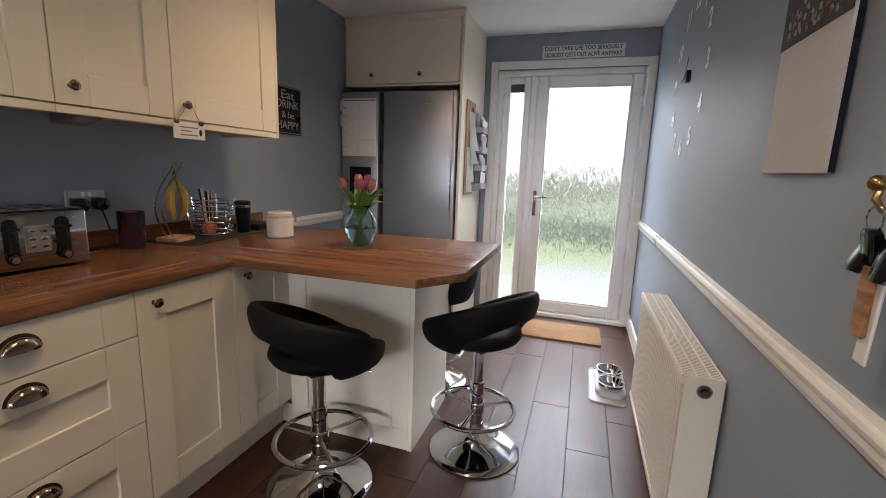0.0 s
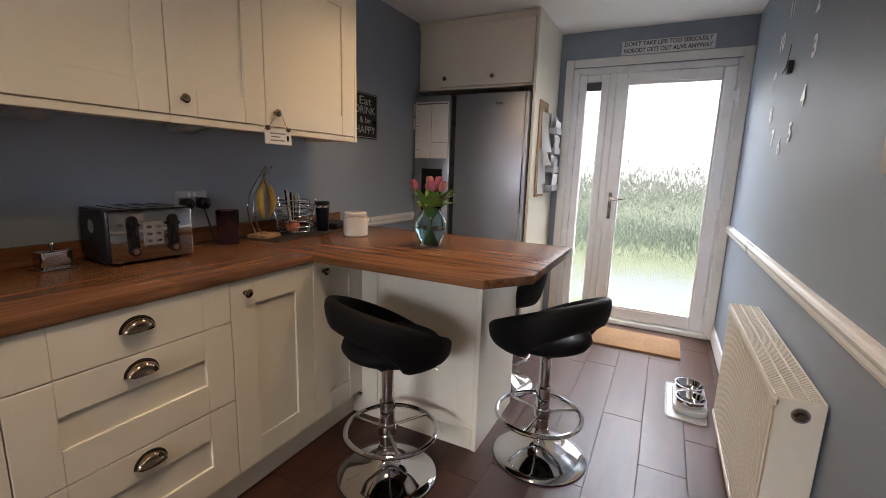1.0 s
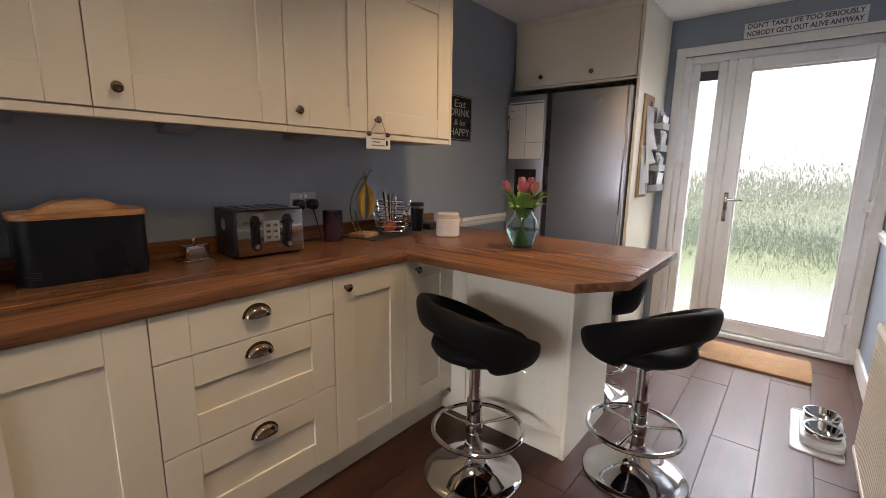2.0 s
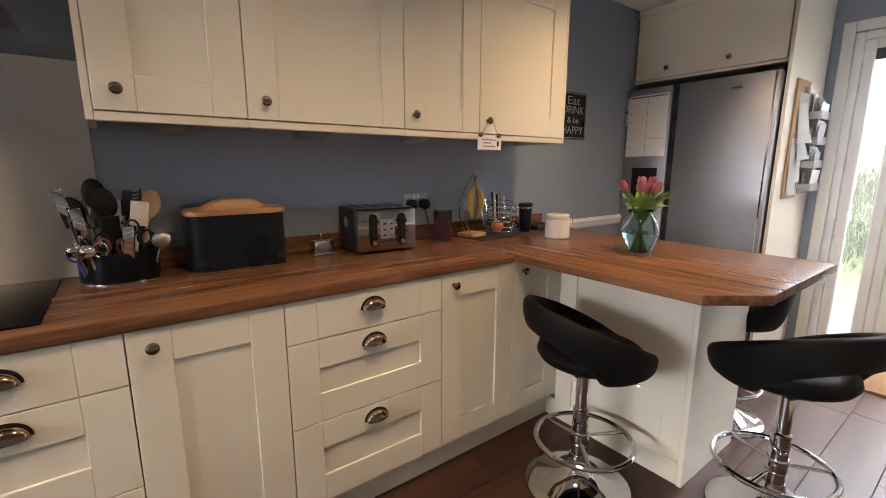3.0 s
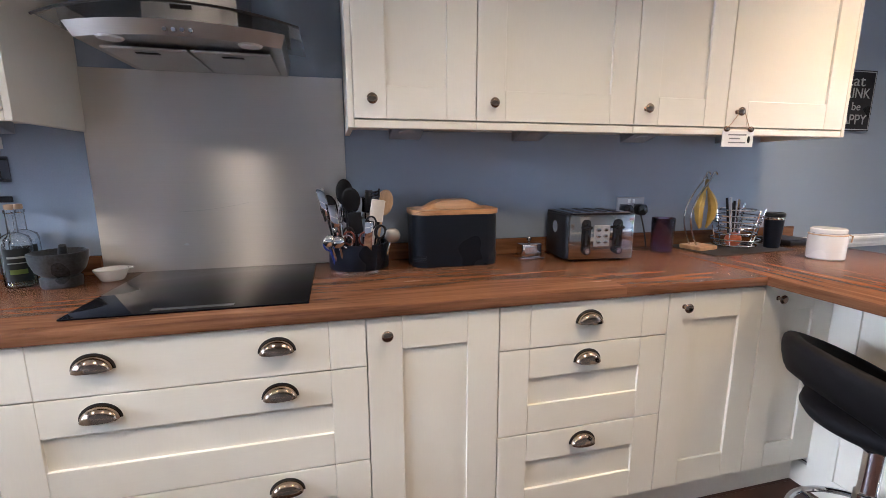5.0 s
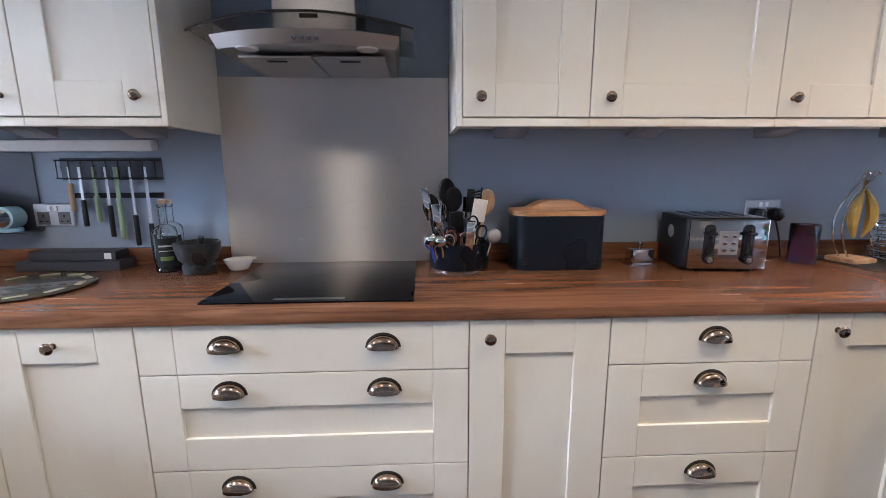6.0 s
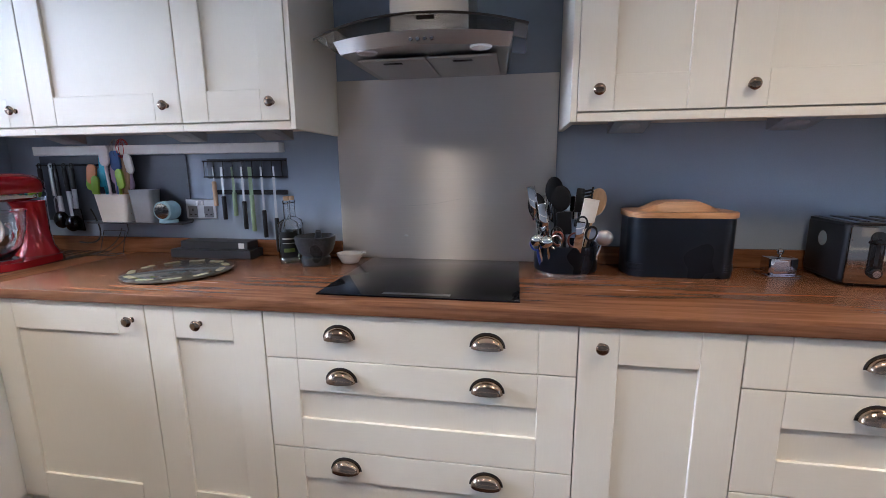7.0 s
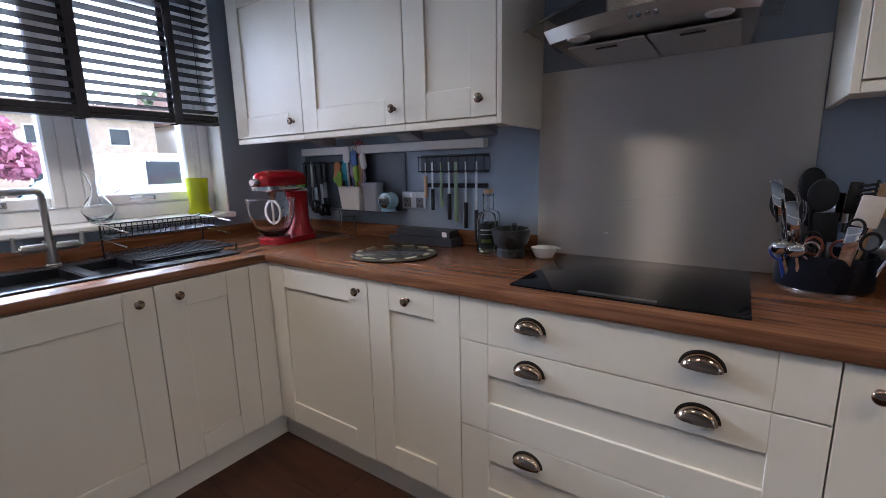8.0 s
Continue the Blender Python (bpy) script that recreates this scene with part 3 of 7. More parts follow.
for a in ([(0.002, WY + 0.002), (SX0 + 0.03, WY + 0.002), (SX0 + 0.03, -1.4255), (0.002, -1.4255)],
          [(SX0 + 0.03, SYB - 0.02), (SX1 - 0.03, SYB - 0.02), (SX1 - 0.03, -1.4255), (SX0 + 0.03, -1.4255)],
          [(SX0 + 0.03, WY + 0.002), (SX1 - 0.03, WY + 0.002), (SX1 - 0.03, SYA + 0.02), (SX0 + 0.03, SYA + 0.02)],
          [(SX1 - 0.03, WY + 0.002), (RX - 0.002, WY + 0.002), (RX - 0.002, -1.4255), (SX1 - 0.03, -1.4255)]):
    bm = prism(B(), a, TZ0, TZ1)
    es = [e for e in bm.edges if all(abs(v.co.y + 1.4255) < 1e-4 for v in e.verts) and abs(e.verts[0].co.z - e.verts[1].co.z) < 1e-4]
    bmesh.ops.bevel(bm, geom=es, offset=0.004, segments=2, affect="EDGES", profile=0.5)
    part("sink_run", bm, WALNUT_X, worktop)
for y0, y1 in ((WY + 0.02, -0.431), (0.431, 2.70)):
    part("upstand", box(B(), 0.002, 0.019, y0, y1, TZ1 + 0.0005, 0.973, 0.002), WALNUT_Y, worktop)
part("upstand", box(B(), 0.0195, RX - 0.003, WY + 0.002, WY + 0.019, TZ1 + 0.0005, 0.973, 0.002), WALNUT_X, worktop)

# breakfast bar's panels
bar = thing("breakfast_bar_panels", 0, 0, 0, 0, "cream panelled back and end of the breakfast bar", "cabinet panel")
part("back_panel", box(B(), 0.607, 1.219, 2.167, 2.185, 0.10, 0.866, 0.001), CREAM, bar, smooth=None)
part("lower_panel", box(B(), 0.53, 1.219, 2.1655, 2.184, 0.0, 0.0985, 0.001), CREAM, bar, smooth=None)
part("end_panel", box(B(), 1.222, 1.243, 2.16, 2.66, 0.0, 0.866, 0.0015), CREAM, bar, smooth=None)
part("filler_strip", box(B(), 0.607, 0.70, 2.158, 2.1665, 0.10, 0.866, 0.001), CREAM, bar, smooth=None)
part("side_carcass", box(B(), 0.02, 1.22, 2.19, 2.655, 0.10, 0.866), CARCASS, bar, smooth=None)
part("access_hatch", box(B(), 0.86, 1.14, 2.1655, 2.168, 0.10, 0.36, 0.001), CREAM, bar, smooth=None)

# ---- splashback, hob, hood ----
splash = whole("steel_splashback", box(B(), 0.001, 0.012, -0.43, 0.424, TZ1 + 0.001, 1.604, 0.001), STEEL, "brushed stainless steel splashback behind the hob", "splashback", smooth=None)
part("limescale_drip", blob(B(), (0.0122, -0.157, 1.001), (0.0006, 0.009, 0.004)), WHITEPLASTIC, splash, "dried white splash mark")
part("scratch", tube(B(), [(0.0121, -0.177 + (0.067 - -0.177) * i / 8, 1.120 + (1.150 - 1.120) * i / 8 - 0.006 * math.sin(math.pi * i / 8)) for i in range(9)], 0.0004, 5), HOODSTEEL, splash, "long shallow scratch")
hob = thing("induction_hob", 0, 0, 0.9055, 0, "black glass induction hob set on the worktop", "hob")
part("glass_top", prism(B(), [(0.036, -0.296), (0.551, -0.296), (0.551, 0.296), (0.036, 0.296)], 0.0, 0.006, 0.002, 2), BLACKGLASS, hob)
part("control_print", box(B(), 0.515, 0.535, -0.10, 0.10, 0.0061, 0.0063), material("grey_print", (0.05, 0.05, 0.052), 0.3), hob, smooth=None)

hood = thing("cooker_hood", 0, 0, 0, 0, "stainless steel cooker hood with curved glass canopy", "cooker hood")
part("chimney", box(B(), 0.002, 0.27, -0.128, 0.124, 1.68, CZ - 0.002, 0.002), HOODSTEEL, hood, smooth=None)
# the body: an upturned tray with a bowed front
bm = B()
outline = [(0.003, -0.25)] + [(0.4, 0.268 * math.sin(radians(a))) for a in range(-90, 91, 10)] + [(0.003, 0.25)]
outline = [(x if x < 0.1 else 0.38 + 0.07 * (1 - (y / 0.268) ** 2), y - 0.006) for x, y in outline]
lo = [bm.verts.new((x - (0.02 if x > 0.1 else 0), y * 0.955, 1.611 if x > 0.1 else 1.602)) for x, y in outline]
hi = [bm.verts.new((x, y, 1.644)) for x, y in outline]
k = len(outline)
bm.faces.new(hi)
bm.faces.new(lo[::-1])
for i in range(k):
    bm.faces.new((lo[i], lo[(i + 1) % k], hi[(i + 1) % k], hi[i]))
body = part("body", bm, HOODSTEEL, hood)
# curved glass canopy over the body
bm = B()
rowsv = []
for i in range(25):
    y = -0.335 + 0.637 * i / 24
    z = 1.683 - 0.026 * (y / 0.335) ** 2
    xf = 0.47 - 0.09 * (abs(y) / 0.335) ** 2.2
    rowsv.append([bm.verts.new((x, y, z)) for x in (0.05, 0.2, 0.35, xf)])
for a, b in zip(rowsv, rowsv[1:]):
    for j in range(3):
        bm.faces.new((a[j], a[j + 1], b[j + 1], b[j]))
bmesh.ops.solidify(bm, geom=bm.faces[:], thickness=0.006)
SMOKE = glass_mat("smoked_glass", (0.55, 0.56, 0.56))
canopy = part("glass_canopy", bm, SMOKE, hood, "curved smoked glass canopy")
part("canopy_trim", tube(B(), [(0.472 - 0.09 * (abs(y) / 0.335) ** 2.2, y, 1.680 - 0.026 * (y / 0.335) ** 2) for y in [-0.335 + 0.637 * i / 24 for i in range(25)]], 0.0035, 6), PEWTER_DARK, hood)
for y0, y1 in ((-0.215, -0.004), (0.004, 0.215)):
    fl = part("grease_filter", box(B(), 0.06, 0.335, y0, y1, 1.594, 1.601, 0.002), material("filter_mesh", (0.62, 0.60, 0.57), 0.4, 1.0, vary=0.25, scale=420, bump=0.5), hood)
    part("filter_catch", box(B(), 0.30, 0.315, (y0 + y1) / 2 - 0.03, (y0 + y1) / 2 + 0.03, 1.589, 1.5915, 0.001), BLACK, fl)
for yy in (-0.17, 0.17):
    part("hood_lamp", lathe(B(), [(0, 1.606), (0.028, 1.606), (0.032, 1.6105)], 24, 0.378, yy), WHITEPLASTIC, hood, "unlit round hood lamp")
for i in range(4):
    y = 0.0 + 0.02 * i - 0.02
    bm = lathe(B(), [(0.0065, 0), (0.0065, 0.006), (0.005, 0.0085), (0, 0.009)], 14)
    part("push_button", bm, CHROME, hood, m=Matrix.Translation((0.447 - 0.008, y, 1.622)) @ Matrix.Rotation(radians(90), 4, "Y"))
part("maker_plate", box(B(), 0.452, 0.456, 0.0, 0.05, 1.668, 1.679, 0.001), PEWTER_DARK, hood)


# ---- ceiling downlights ----
# fittings at (1.5, -1.5) and (1.55, 3.45) are invented for the added fill lamps
for lx, ly in ((1.0, 2.42), (1.38, 1.05), (1.5, -0.27), (1.5, -1.5), (1.55, 3.45)):
    d = thing("ceiling_downlight", lx, ly, CZ, 0, "small round recessed ceiling downlight, switched on", "ceiling light", "ceiling downlights")
    part("trim_ring", lathe(B(), [(0.032, -0.012), (0.034, -0.002), (0.046, -0.0005), (0.046, -0.004), (0.036, -0.014), (0.032, -0.012)], 28), CHROME, d)

# ---- fridge and its housing ----
FY = 3.63
housing = thing("fridge_housing", 0, 0, 0, 0, "cream fridge housing with a top cupboard and side panel", "cabinet")
part("side_panel", box(B(), 0.962, 0.982, 3.68, DY - 0.002, 0.0, CZ - 0.002, 0.0015), CREAM, housing, smooth=None)
part("top_carcass", box(B(), 0.003, 0.960, 3.715, DY - 0.003, 1.885, CZ - 0.002), CARCASS, housing, smooth=None)
td = part("flap_door", box(B(), 0.018, 0.950, 3.692, 3.712, 1.905, 2.345, 0.002), CREAM, housing, smooth=None)
for kx in (0.25, 0.645):
    part("knob", KNOB, PEWTER, td, "dark pewter round knob", m=pose(kx, 3.692, 1.965, 0, 0, -90))
part("filler", box(B(), 0.003, 0.960, 3.70, 3.714, 2.349, CZ - 0.002, 0.001), CREAM, housing, smooth=None)
part("lower_rail", box(B(), 0.003, 0.960, 3.70, 3.714, 1.885, 1.902, 0.001), CREAM, housing, smooth=None)

fridge = thing("fridge_freezer", 0, 0, 0, 0, "dark silver side-by-side fridge freezer with water dispenser", "fridge")
part("cabinet_body", box(B(), 0.014, 0.950, FY + 0.075, 4.33, 0.02, 1.825, 0.004), material("fridge_side", (0.09, 0.095, 0.10), 0.4, 0.4, vary=0.05), fridge)
fd = part("freezer_door", box(B(), 0.012, 0.335, FY, FY + 0.07, 0.05, 1.835, 0.006, 2), FRIDGESTEEL, fridge)
part("dispenser", box(B(), 0.085, 0.275, FY - 0.006, FY + 0.002, 0.93, 1.27, 0.004), BLACKGLOSS, fd, "glossy black water dispenser recess")
rd = part("fridge_door", box(B(), 0.378, 0.953, FY, FY + 0.07, 0.05, 1.835, 0.006, 2), FRIDGESTEEL, fridge)
part("grip_channel", box(B(), 0.3365, 0.3765, FY + 0.018, FY + 0.07, 0.05, 1.833, 0.002), material("grip_black", (0.02, 0.02, 0.023), 0.3), fridge, "dark recessed grip channel")
part("edge_trim", box(B(), 0.925, 0.935, FY - 0.0025, FY + 0.001, 0.06, 1.825, 0.001), CHROME, rd, "bright vertical edge trim")
part("hinge_cover", box(B(), 0.87, 0.945, FY + 0.01, FY + 0.06, 1.836, 1.852, 0.003), BLACK, fridge)
part("badge", box(B(), 0.70, 0.76, FY - 0.0015, FY + 0.001, 1.755, 1.768, 0.0004), CHROME, rd)

planner = thing("weekly_planner", 0, FY - 0.001, 0, 0, "white magnetic weekly planner sheet on the freezer door", "planner")
part("sheet", box(B(), 0.022, 0.318, -0.004, -0.001, 1.352, 1.788, 0.0008), PAPER, planner, smooth=None)
lines = [(0.03, 0.31, 1.768, 1.778), (0.168, 0.1705, 1.36, 1.755), (0.1705, 0.31, 1.475, 1.4775)] + [(0.03, 0.06, z, z + 0.003) for z in (1.42, 1.48, 1.54, 1.60, 1.66, 1.72)]
for a in lines:
    part("printed_line", box(B(), a[0], a[1], -0.0046, -0.0042, a[2], a[3]), GREYINK, planner, smooth=None)
for z in (1.58, 1.69):
    part("marker_pen", tube(B(), [(0.014, -0.009, z), (0.014, -0.009, z + 0.085)], 0.006, 8), WHITEPLASTIC, planner)

# ---- pin board and letter rack on the fridge panel ----
PX = 0.9835
pin = thing("pin_board", PX, 3.80, 0, 0, "cork pin board with curling papers on fridge panel", "pin board")
part("cork", box(B(), 0.0, 0.012, 0.0, 0.24, 1.08, 1.80, 0.002), material("cork", (0.36, 0.23, 0.13), 0.85, vary=0.3, scale=160, bump=0.3), pin, smooth=None)


def curled(w, h, curl, k=8):
    """A hanging sheet whose lower corner lifts off."""
    bm = B()
    g = [[bm.verts.new((curl * (j / k) ** 2 * (0.3 + 0.7 * i / k), w * i / k, -h * j / k)) for i in range(k + 1)] for j in range(k + 1)]
    for j in range(k):
        for i in range(k):
            bm.faces.new((g[j][i], g[j][i + 1], g[j + 1][i + 1], g[j + 1][i]))
    bmesh.ops.solidify(bm, geom=bm.faces[:], thickness=0.0006)
    return bm


for yy, zz, w, h, c in ((0.05, 1.72, 0.17, 0.30, 0.045), (0.02, 1.45, 0.19, 0.27, 0.02), (0.10, 1.52, 0.12, 0.20, 0.05), (0.03, 1.30, 0.14, 0.2, 0.015)):
    part("paper", curled(w, h, c), PAPER, pin, m=pose(0.014 + 0.001 * (zz > 1.5), yy, zz, 3 * (zz > 1.5), 0, 0))
part("bulldog_clip", box(B(), 0.012, 0.03, 0.12, 0.16, 1.72, 1.76, 0.004), CHROME, pin)

rack = thing("letter_rack", PX, 4.10, 0, 0, "grey wire wall rack stuffed with letters and papers", "letter rack")
LETTERGREY = material("printed_letter", (0.36, 0.36, 0.38), 0.7, vary=0.3, scale=40, stretch=(1, 0.4, 3), bump=0)
WIRE = material("grey_wire", (0.40, 0.41, 0.43), 0.4, 0.8, vary=0.1, bump=0)
part("back_frame", box(B(), 0.0, 0.006, 0.0, 0.2, 1.10, 1.74, 0.002), WIRE, rack, smooth=None)
for i, z in enumerate((1.58, 1.42, 1.27, 1.12)):
    tray = B()
    box(tray, 0.006, 0.070, 0.0, 0.004, z, z + 0.045, 0.001)
    box(tray, 0.006, 0.070, 0.196, 0.2, z, z + 0.045, 0.001)
    box(tray, 0.066, 0.071, 0.0045, 0.1955, z, z + 0.05, 0.001)
    box(tray, 0.006, 0.066, 0.0045, 0.1955, z, z + 0.004)
    pocket = part("pocket", tray, WIRE, rack)
    for q in range(4):
        part("letter", box(B(), -0.0015, 0.0015, -0.086 + 0.012 * ((q * 2 + i) % 3), 0.086 - 0.015 * ((q + i) % 3), 0.0, 0.150 - 0.018 * ((q + 2 * i) % 4), 0.0008), (PAPER, GREYPLASTIC, LETTERGREY)[(q + i) % 3], rack, m=pose(0.016 + 0.013 * q, 0.1, z + 0.006, (q + i) % 3 * 2 - 2, 1 + 1.2 * q, 0), smooth=None)

# ---- signs ----
sign = thing("slogan_sign", 1.774, DY - 0.001, 2.243, 0, "distressed white wooden sign with grey stencilled words", "sign")
part("board", box(B(), -0.318, 0.318, -0.014, 0.0, -0.047, 0.052, 0.002), material("distressed_white", (0.66, 0.66, 0.66), 0.7, vary=0.25, scale=25, stretch=(0.5, 6, 6), bump=0.2), sign, smooth=None)
SIGNINK = material("charcoal_lettering", (0.09, 0.095, 0.11), 0.7, vary=0.3, scale=90, bump=0)
for words, z in (("DON'T TAKE LIFE TOO SERIOUSLY", 0.027), ("NOBODY GETS OUT ALIVE ANYWAY", -0.021)):
    me = text_mesh(words, 0.043, 1.0, 0.0011)
    wid = max(v.co.x for v in me.vertices) - min(v.co.x for v in me.vertices)
    part("lettering", me, SIGNINK, sign, m=pose(0, -0.0150, z, 90, 0, 0) @ Matrix.Diagonal((0.60 / wid, 1.0, 1, 1)))

chalk = thing("chalkboard_sign", 0.001, 2.97, 1.61, 0, "small black chalk-style sign with white frame line", "sign")
part("board", box(B(), 0.0, 0.012, -0.14, 0.142, -0.15, 0.15, 0.002), MATTBLACK, chalk, smooth=None)
CHALK = material("chalk_white", (0.36, 0.36, 0.35), 0.8, vary=0.25, scale=140, bump=0)
bm = frame_ring(B(), -0.134, 0.136, -0.144, 0.144, 0.0122, 0.0127, 0.004, 0)
bmesh.ops.rotate(bm, verts=bm.verts, matrix=Matrix.Rotation(radians(90), 3, "Z"))
bmesh.ops.translate(bm, verts=bm.verts, vec=(0.0249, 0, 0))
part("border_line", bm, CHALK, chalk, smooth=None)
for words, z, s, wd in (("Eat", 0.095, 0.075, 0.13), ("DRINK", 0.035, 0.07, 0.22), ("& be", -0.03, 0.055, 0.12), ("HAPPY", -0.095, 0.07, 0.22)):
    me = text_mesh(words, s)
    wid = max(v.co.x for v in me.vertices) - min(v.co.x for v in me.vertices)
    part("lettering", me, CHALK, chalk, m=pose(0.0128, 0.0, z, 90, 0, 90) @ Matrix.Diagonal((wd / wid, 1, 1, 1)))

hang = thing("hanging_plaque", 0.362, 1.883, 1.480, 0, "small white plaque hung by string on a cabinet knob", "plaque")
part("plaque", box(B(), 0.004, 0.009, -0.068, 0.078, -0.128, -0.066, 0.0015), PAPER, hang, smooth=None)
part("string", tube(B(), [(0.008, -0.055, -0.068), (0.018, -0.004, 0.004), (0.018, 0.012, 0.004), (0.008, 0.06, -0.068)], 0.0014, 6), BEECH, hang)
for y, z, w in ((0.0, -0.083, 0.085), (-0.012, -0.097, 0.05), (0.0, -0.112, 0.08)):
    part("unreadable_line", box(B(), 0.0091, 0.0096, y - w / 2, y + w / 2, z - 0.0025, z + 0.0025), GREYINK, hang, smooth=None)
for y in (-0.055, 0.058):
    part("rosette", blob(B(), (0.012, y, -0.062), (0.007, 0.014, 0.011)), PEWTER, hang)
part("boot_print", blob(B(), (0.0095, 0.055, -0.1), (0.0015, 0.007, 0.014)), BLACK, hang)

# ---- radiator wall ----
rad = thing("radiator", 2.225, 1.905, 0.10, 0, "white double-panel radiator with a ribbed front", "radiator")
RL, RH = 1.005, 0.58
RADW = material("radiator_enamel", (0.62, 0.57, 0.475), 0.4, vary=0.03, scale=30, bump=0.0)
bm = B()
prev = None
k = 36
for i in range(k * 4 + 1):
    y = 0.012 + (RL - 0.024) * (i // 4 + (0.0, 0.12, 0.30, 0.82)[i % 4]) / k
    x = (0.0, 0.0, -0.0045, -0.0045)[i % 4]
    cur = [bm.verts.new((x, y, z)) for z in (0.028, RH - 0.03)]
    if prev:
        bm.faces.new((prev[0], cur[0], cur[1], prev[1]))
    prev = cur
part("ribbed_panel", bm, RADW, rad, smooth=None)
bm = B()
box(bm, -0.008, 0.012, 0.0, RL, RH - 0.032, RH - 0.004, 0.006, 2)
box(bm, -0.008, 0.012, 0.0, RL, 0.0, 0.030, 0.006, 2)
box(bm, 0.001, 0.012, 0.005, RL - 0.005, 0.02, RH - 0.02)
part("front_panel", bm, RADW, rad)
part("back_panel", box(B(), 0.098, 0.110, 0.004, RL - 0.004, 0.0, RH - 0.004, 0.004), RADW, rad)
for y0 in (0.0, RL - 0.006):
    part("side_cover", box(B(), 0.0005, 0.1115, y0, y0 + 0.006, 0.004, RH + 0.001, 0.002), RADW, rad, smooth=None)
grille = B()
for xx in (-0.006, 0.034, 0.072, 0.106):
    box(grille, xx, xx + 0.006, 0.006, RL - 0.006, RH - 0.004, RH + 0.001)
gob = part("top_grille", grille, RADW, rad, smooth=None)
bm = B()
for i in range(78):
    y = 0.01 + (RL - 0.02) * i / 78
    box(bm, 0.001, 0.106, y, y + 0.0055, RH - 0.0035, RH)
tagged(part("grille_slats", bm, RADW, rad, smooth=None), kind="stuff")
part("valve_cap", lathe(B(), [(0.018, 0), (0.018, 0.004), (0.011, 0.005), (0.011, 0.016), (0, 0.017)], 6), PEWTER, rad, "dark brass end cap", m=Matrix.Translation((0.058, 0.0, RH - 0.042)) @ Matrix.Rotation(radians(90), 4, "X"))
part("cap_washer", lathe(B(), [(0.022, 0), (0.022, 0.002), (0, 0.002)], 20), CHROME, rad, m=Matrix.Translation((0.058, 0.0, RH - 0.042)) @ Matrix.Rotation(radians(90), 4, "X"))
for yy in (0.15, RL - 0.15):
    part("wall_bracket", box(B(), 0.0905, RX - 2.225 - 0.001, yy, yy + 0.03, 0.06, RH - 0.06), RADW, rad, smooth=None)
part("pipe_tail", tube(B(), [(0.05, RL - 0.05, 0.004), (0.05, RL - 0.05, -0.094)], 0.0075, 8), CHROME, rad)

clock = thing("sticker_wall_clock", RX - 0.001, 3.10, 1.78, 0, "frameless wall clock with mirrored stick-on numerals", "clock")
MIRROR = material("silver_acrylic", (0.9, 0.9, 0.9), 0.3, 0.0, vary=0.02, bump=0)
part("movement", prism(B(), rounded(0.056, 0.056, 0.008), 0, 0.02, 0.003), BLACK, clock, m=pose(0, 0, 0, 0, -90, 0))
for a, ln, w in ((25, 0.10, 0.010), (-100, 0.07, 0.012)):
    part("hand_pointer", box(B(), -0.024, -0.022, -w / 2, w / 2, 0.0, ln, 0.0005), BLACK, clock, m=pose(0, 0, 0, a, 0, 0), smooth=None)
for i in range(12):
    a = radians(30 * (i + 1))
    r = 0.36
    me = text_mesh(str(i + 1), 0.115, 1.0, 0.0035)
    part("numeral", me, MIRROR, clock, m=pose(-0.003, -r * math.sin(a), r * math.cos(a), 90, 0, -90))

canvas = thing("canvas_print", RX - 0.002, 1.713, 1.288, 0, "canvas print, pale below and dark floral above", "picture")
part("stretched_canvas", box(B(), -0.018, 0.0, -0.160, 0.160, 0.0, 0.75, 0.005, 2), material("pale_canvas", (0.52, 0.50, 0.50), 0.7, vary=0.1, scale=200, bump=0.2, coarse=3), canvas)
part("dark_print", box(B(), -0.0190, -0.0178, -0.159, 0.159, 0.30, 0.749), material("dark_print", (0.035, 0.034, 0.038), 0.7, vary=0.5, scale=26, bump=0.1), canvas, smooth=None)
part("dark_edge", box(B(), -0.0115, -0.001, -0.1615, -0.1595, 0.002, 0.75), MATTBLACK, canvas, smooth=None)
rg = random.Random(5)
PETAL = [material("print_red", (0.20, 0.06, 0.05), 0.7), material("print_sage", (0.25, 0.27, 0.22), 0.7), material("print_cream", (0.30, 0.28, 0.26), 0.7)]
for i in range(60):
    yy, zz = rg.uniform(-0.125, 0.125), 0.32 + abs(rg.gauss(0, 0.05))
    part("printed_flower", box(B(), -0.0197, -0.0191, -0.005, 0.005, -0.007, 0.007, 0.0002), PETAL[i % 3], canvas, m=pose(0, yy, zz, rg.uniform(0, 180), 0, 0), smooth=None)
for j, (zz, w) in enumerate(((0.44, 0.24), (0.50, 0.18), (0.56, 0.22))):
    part("unreadable_line", box(B(), -0.0197, -0.0191, -w / 2, w / 2, zz, zz + 0.014), PETAL[2], canvas, smooth=None)

keys = thing("key_hook", RX - 0.001, 1.27, 1.238, 0, "wall hook with bunches of keys, fobs and tags", "key hook")
part("hook_plate", box(B(), -0.010, 0.0, -0.22, 0.06, -0.02, 0.02, 0.003), BEECH, keys, smooth=None)
BRASS = material("aged_brass", (0.42, 0.28, 0.11), 0.3, 1.0, vary=0.15, bump=0.02)
for yy in (0.035, -0.035, -0.10):
    part("hook", tube(B(), [(-0.01, yy, 0), (-0.045, yy, -0.004), (-0.055, yy, 0.012), (-0.052, yy, 0.026)], 0.006, 8), BRASS, keys)
part("brass_ball", blob(B(), (-0.055, 0.035, 0.034), (0.014, 0.014, 0.012)), BRASS, keys, "aged brass ball")
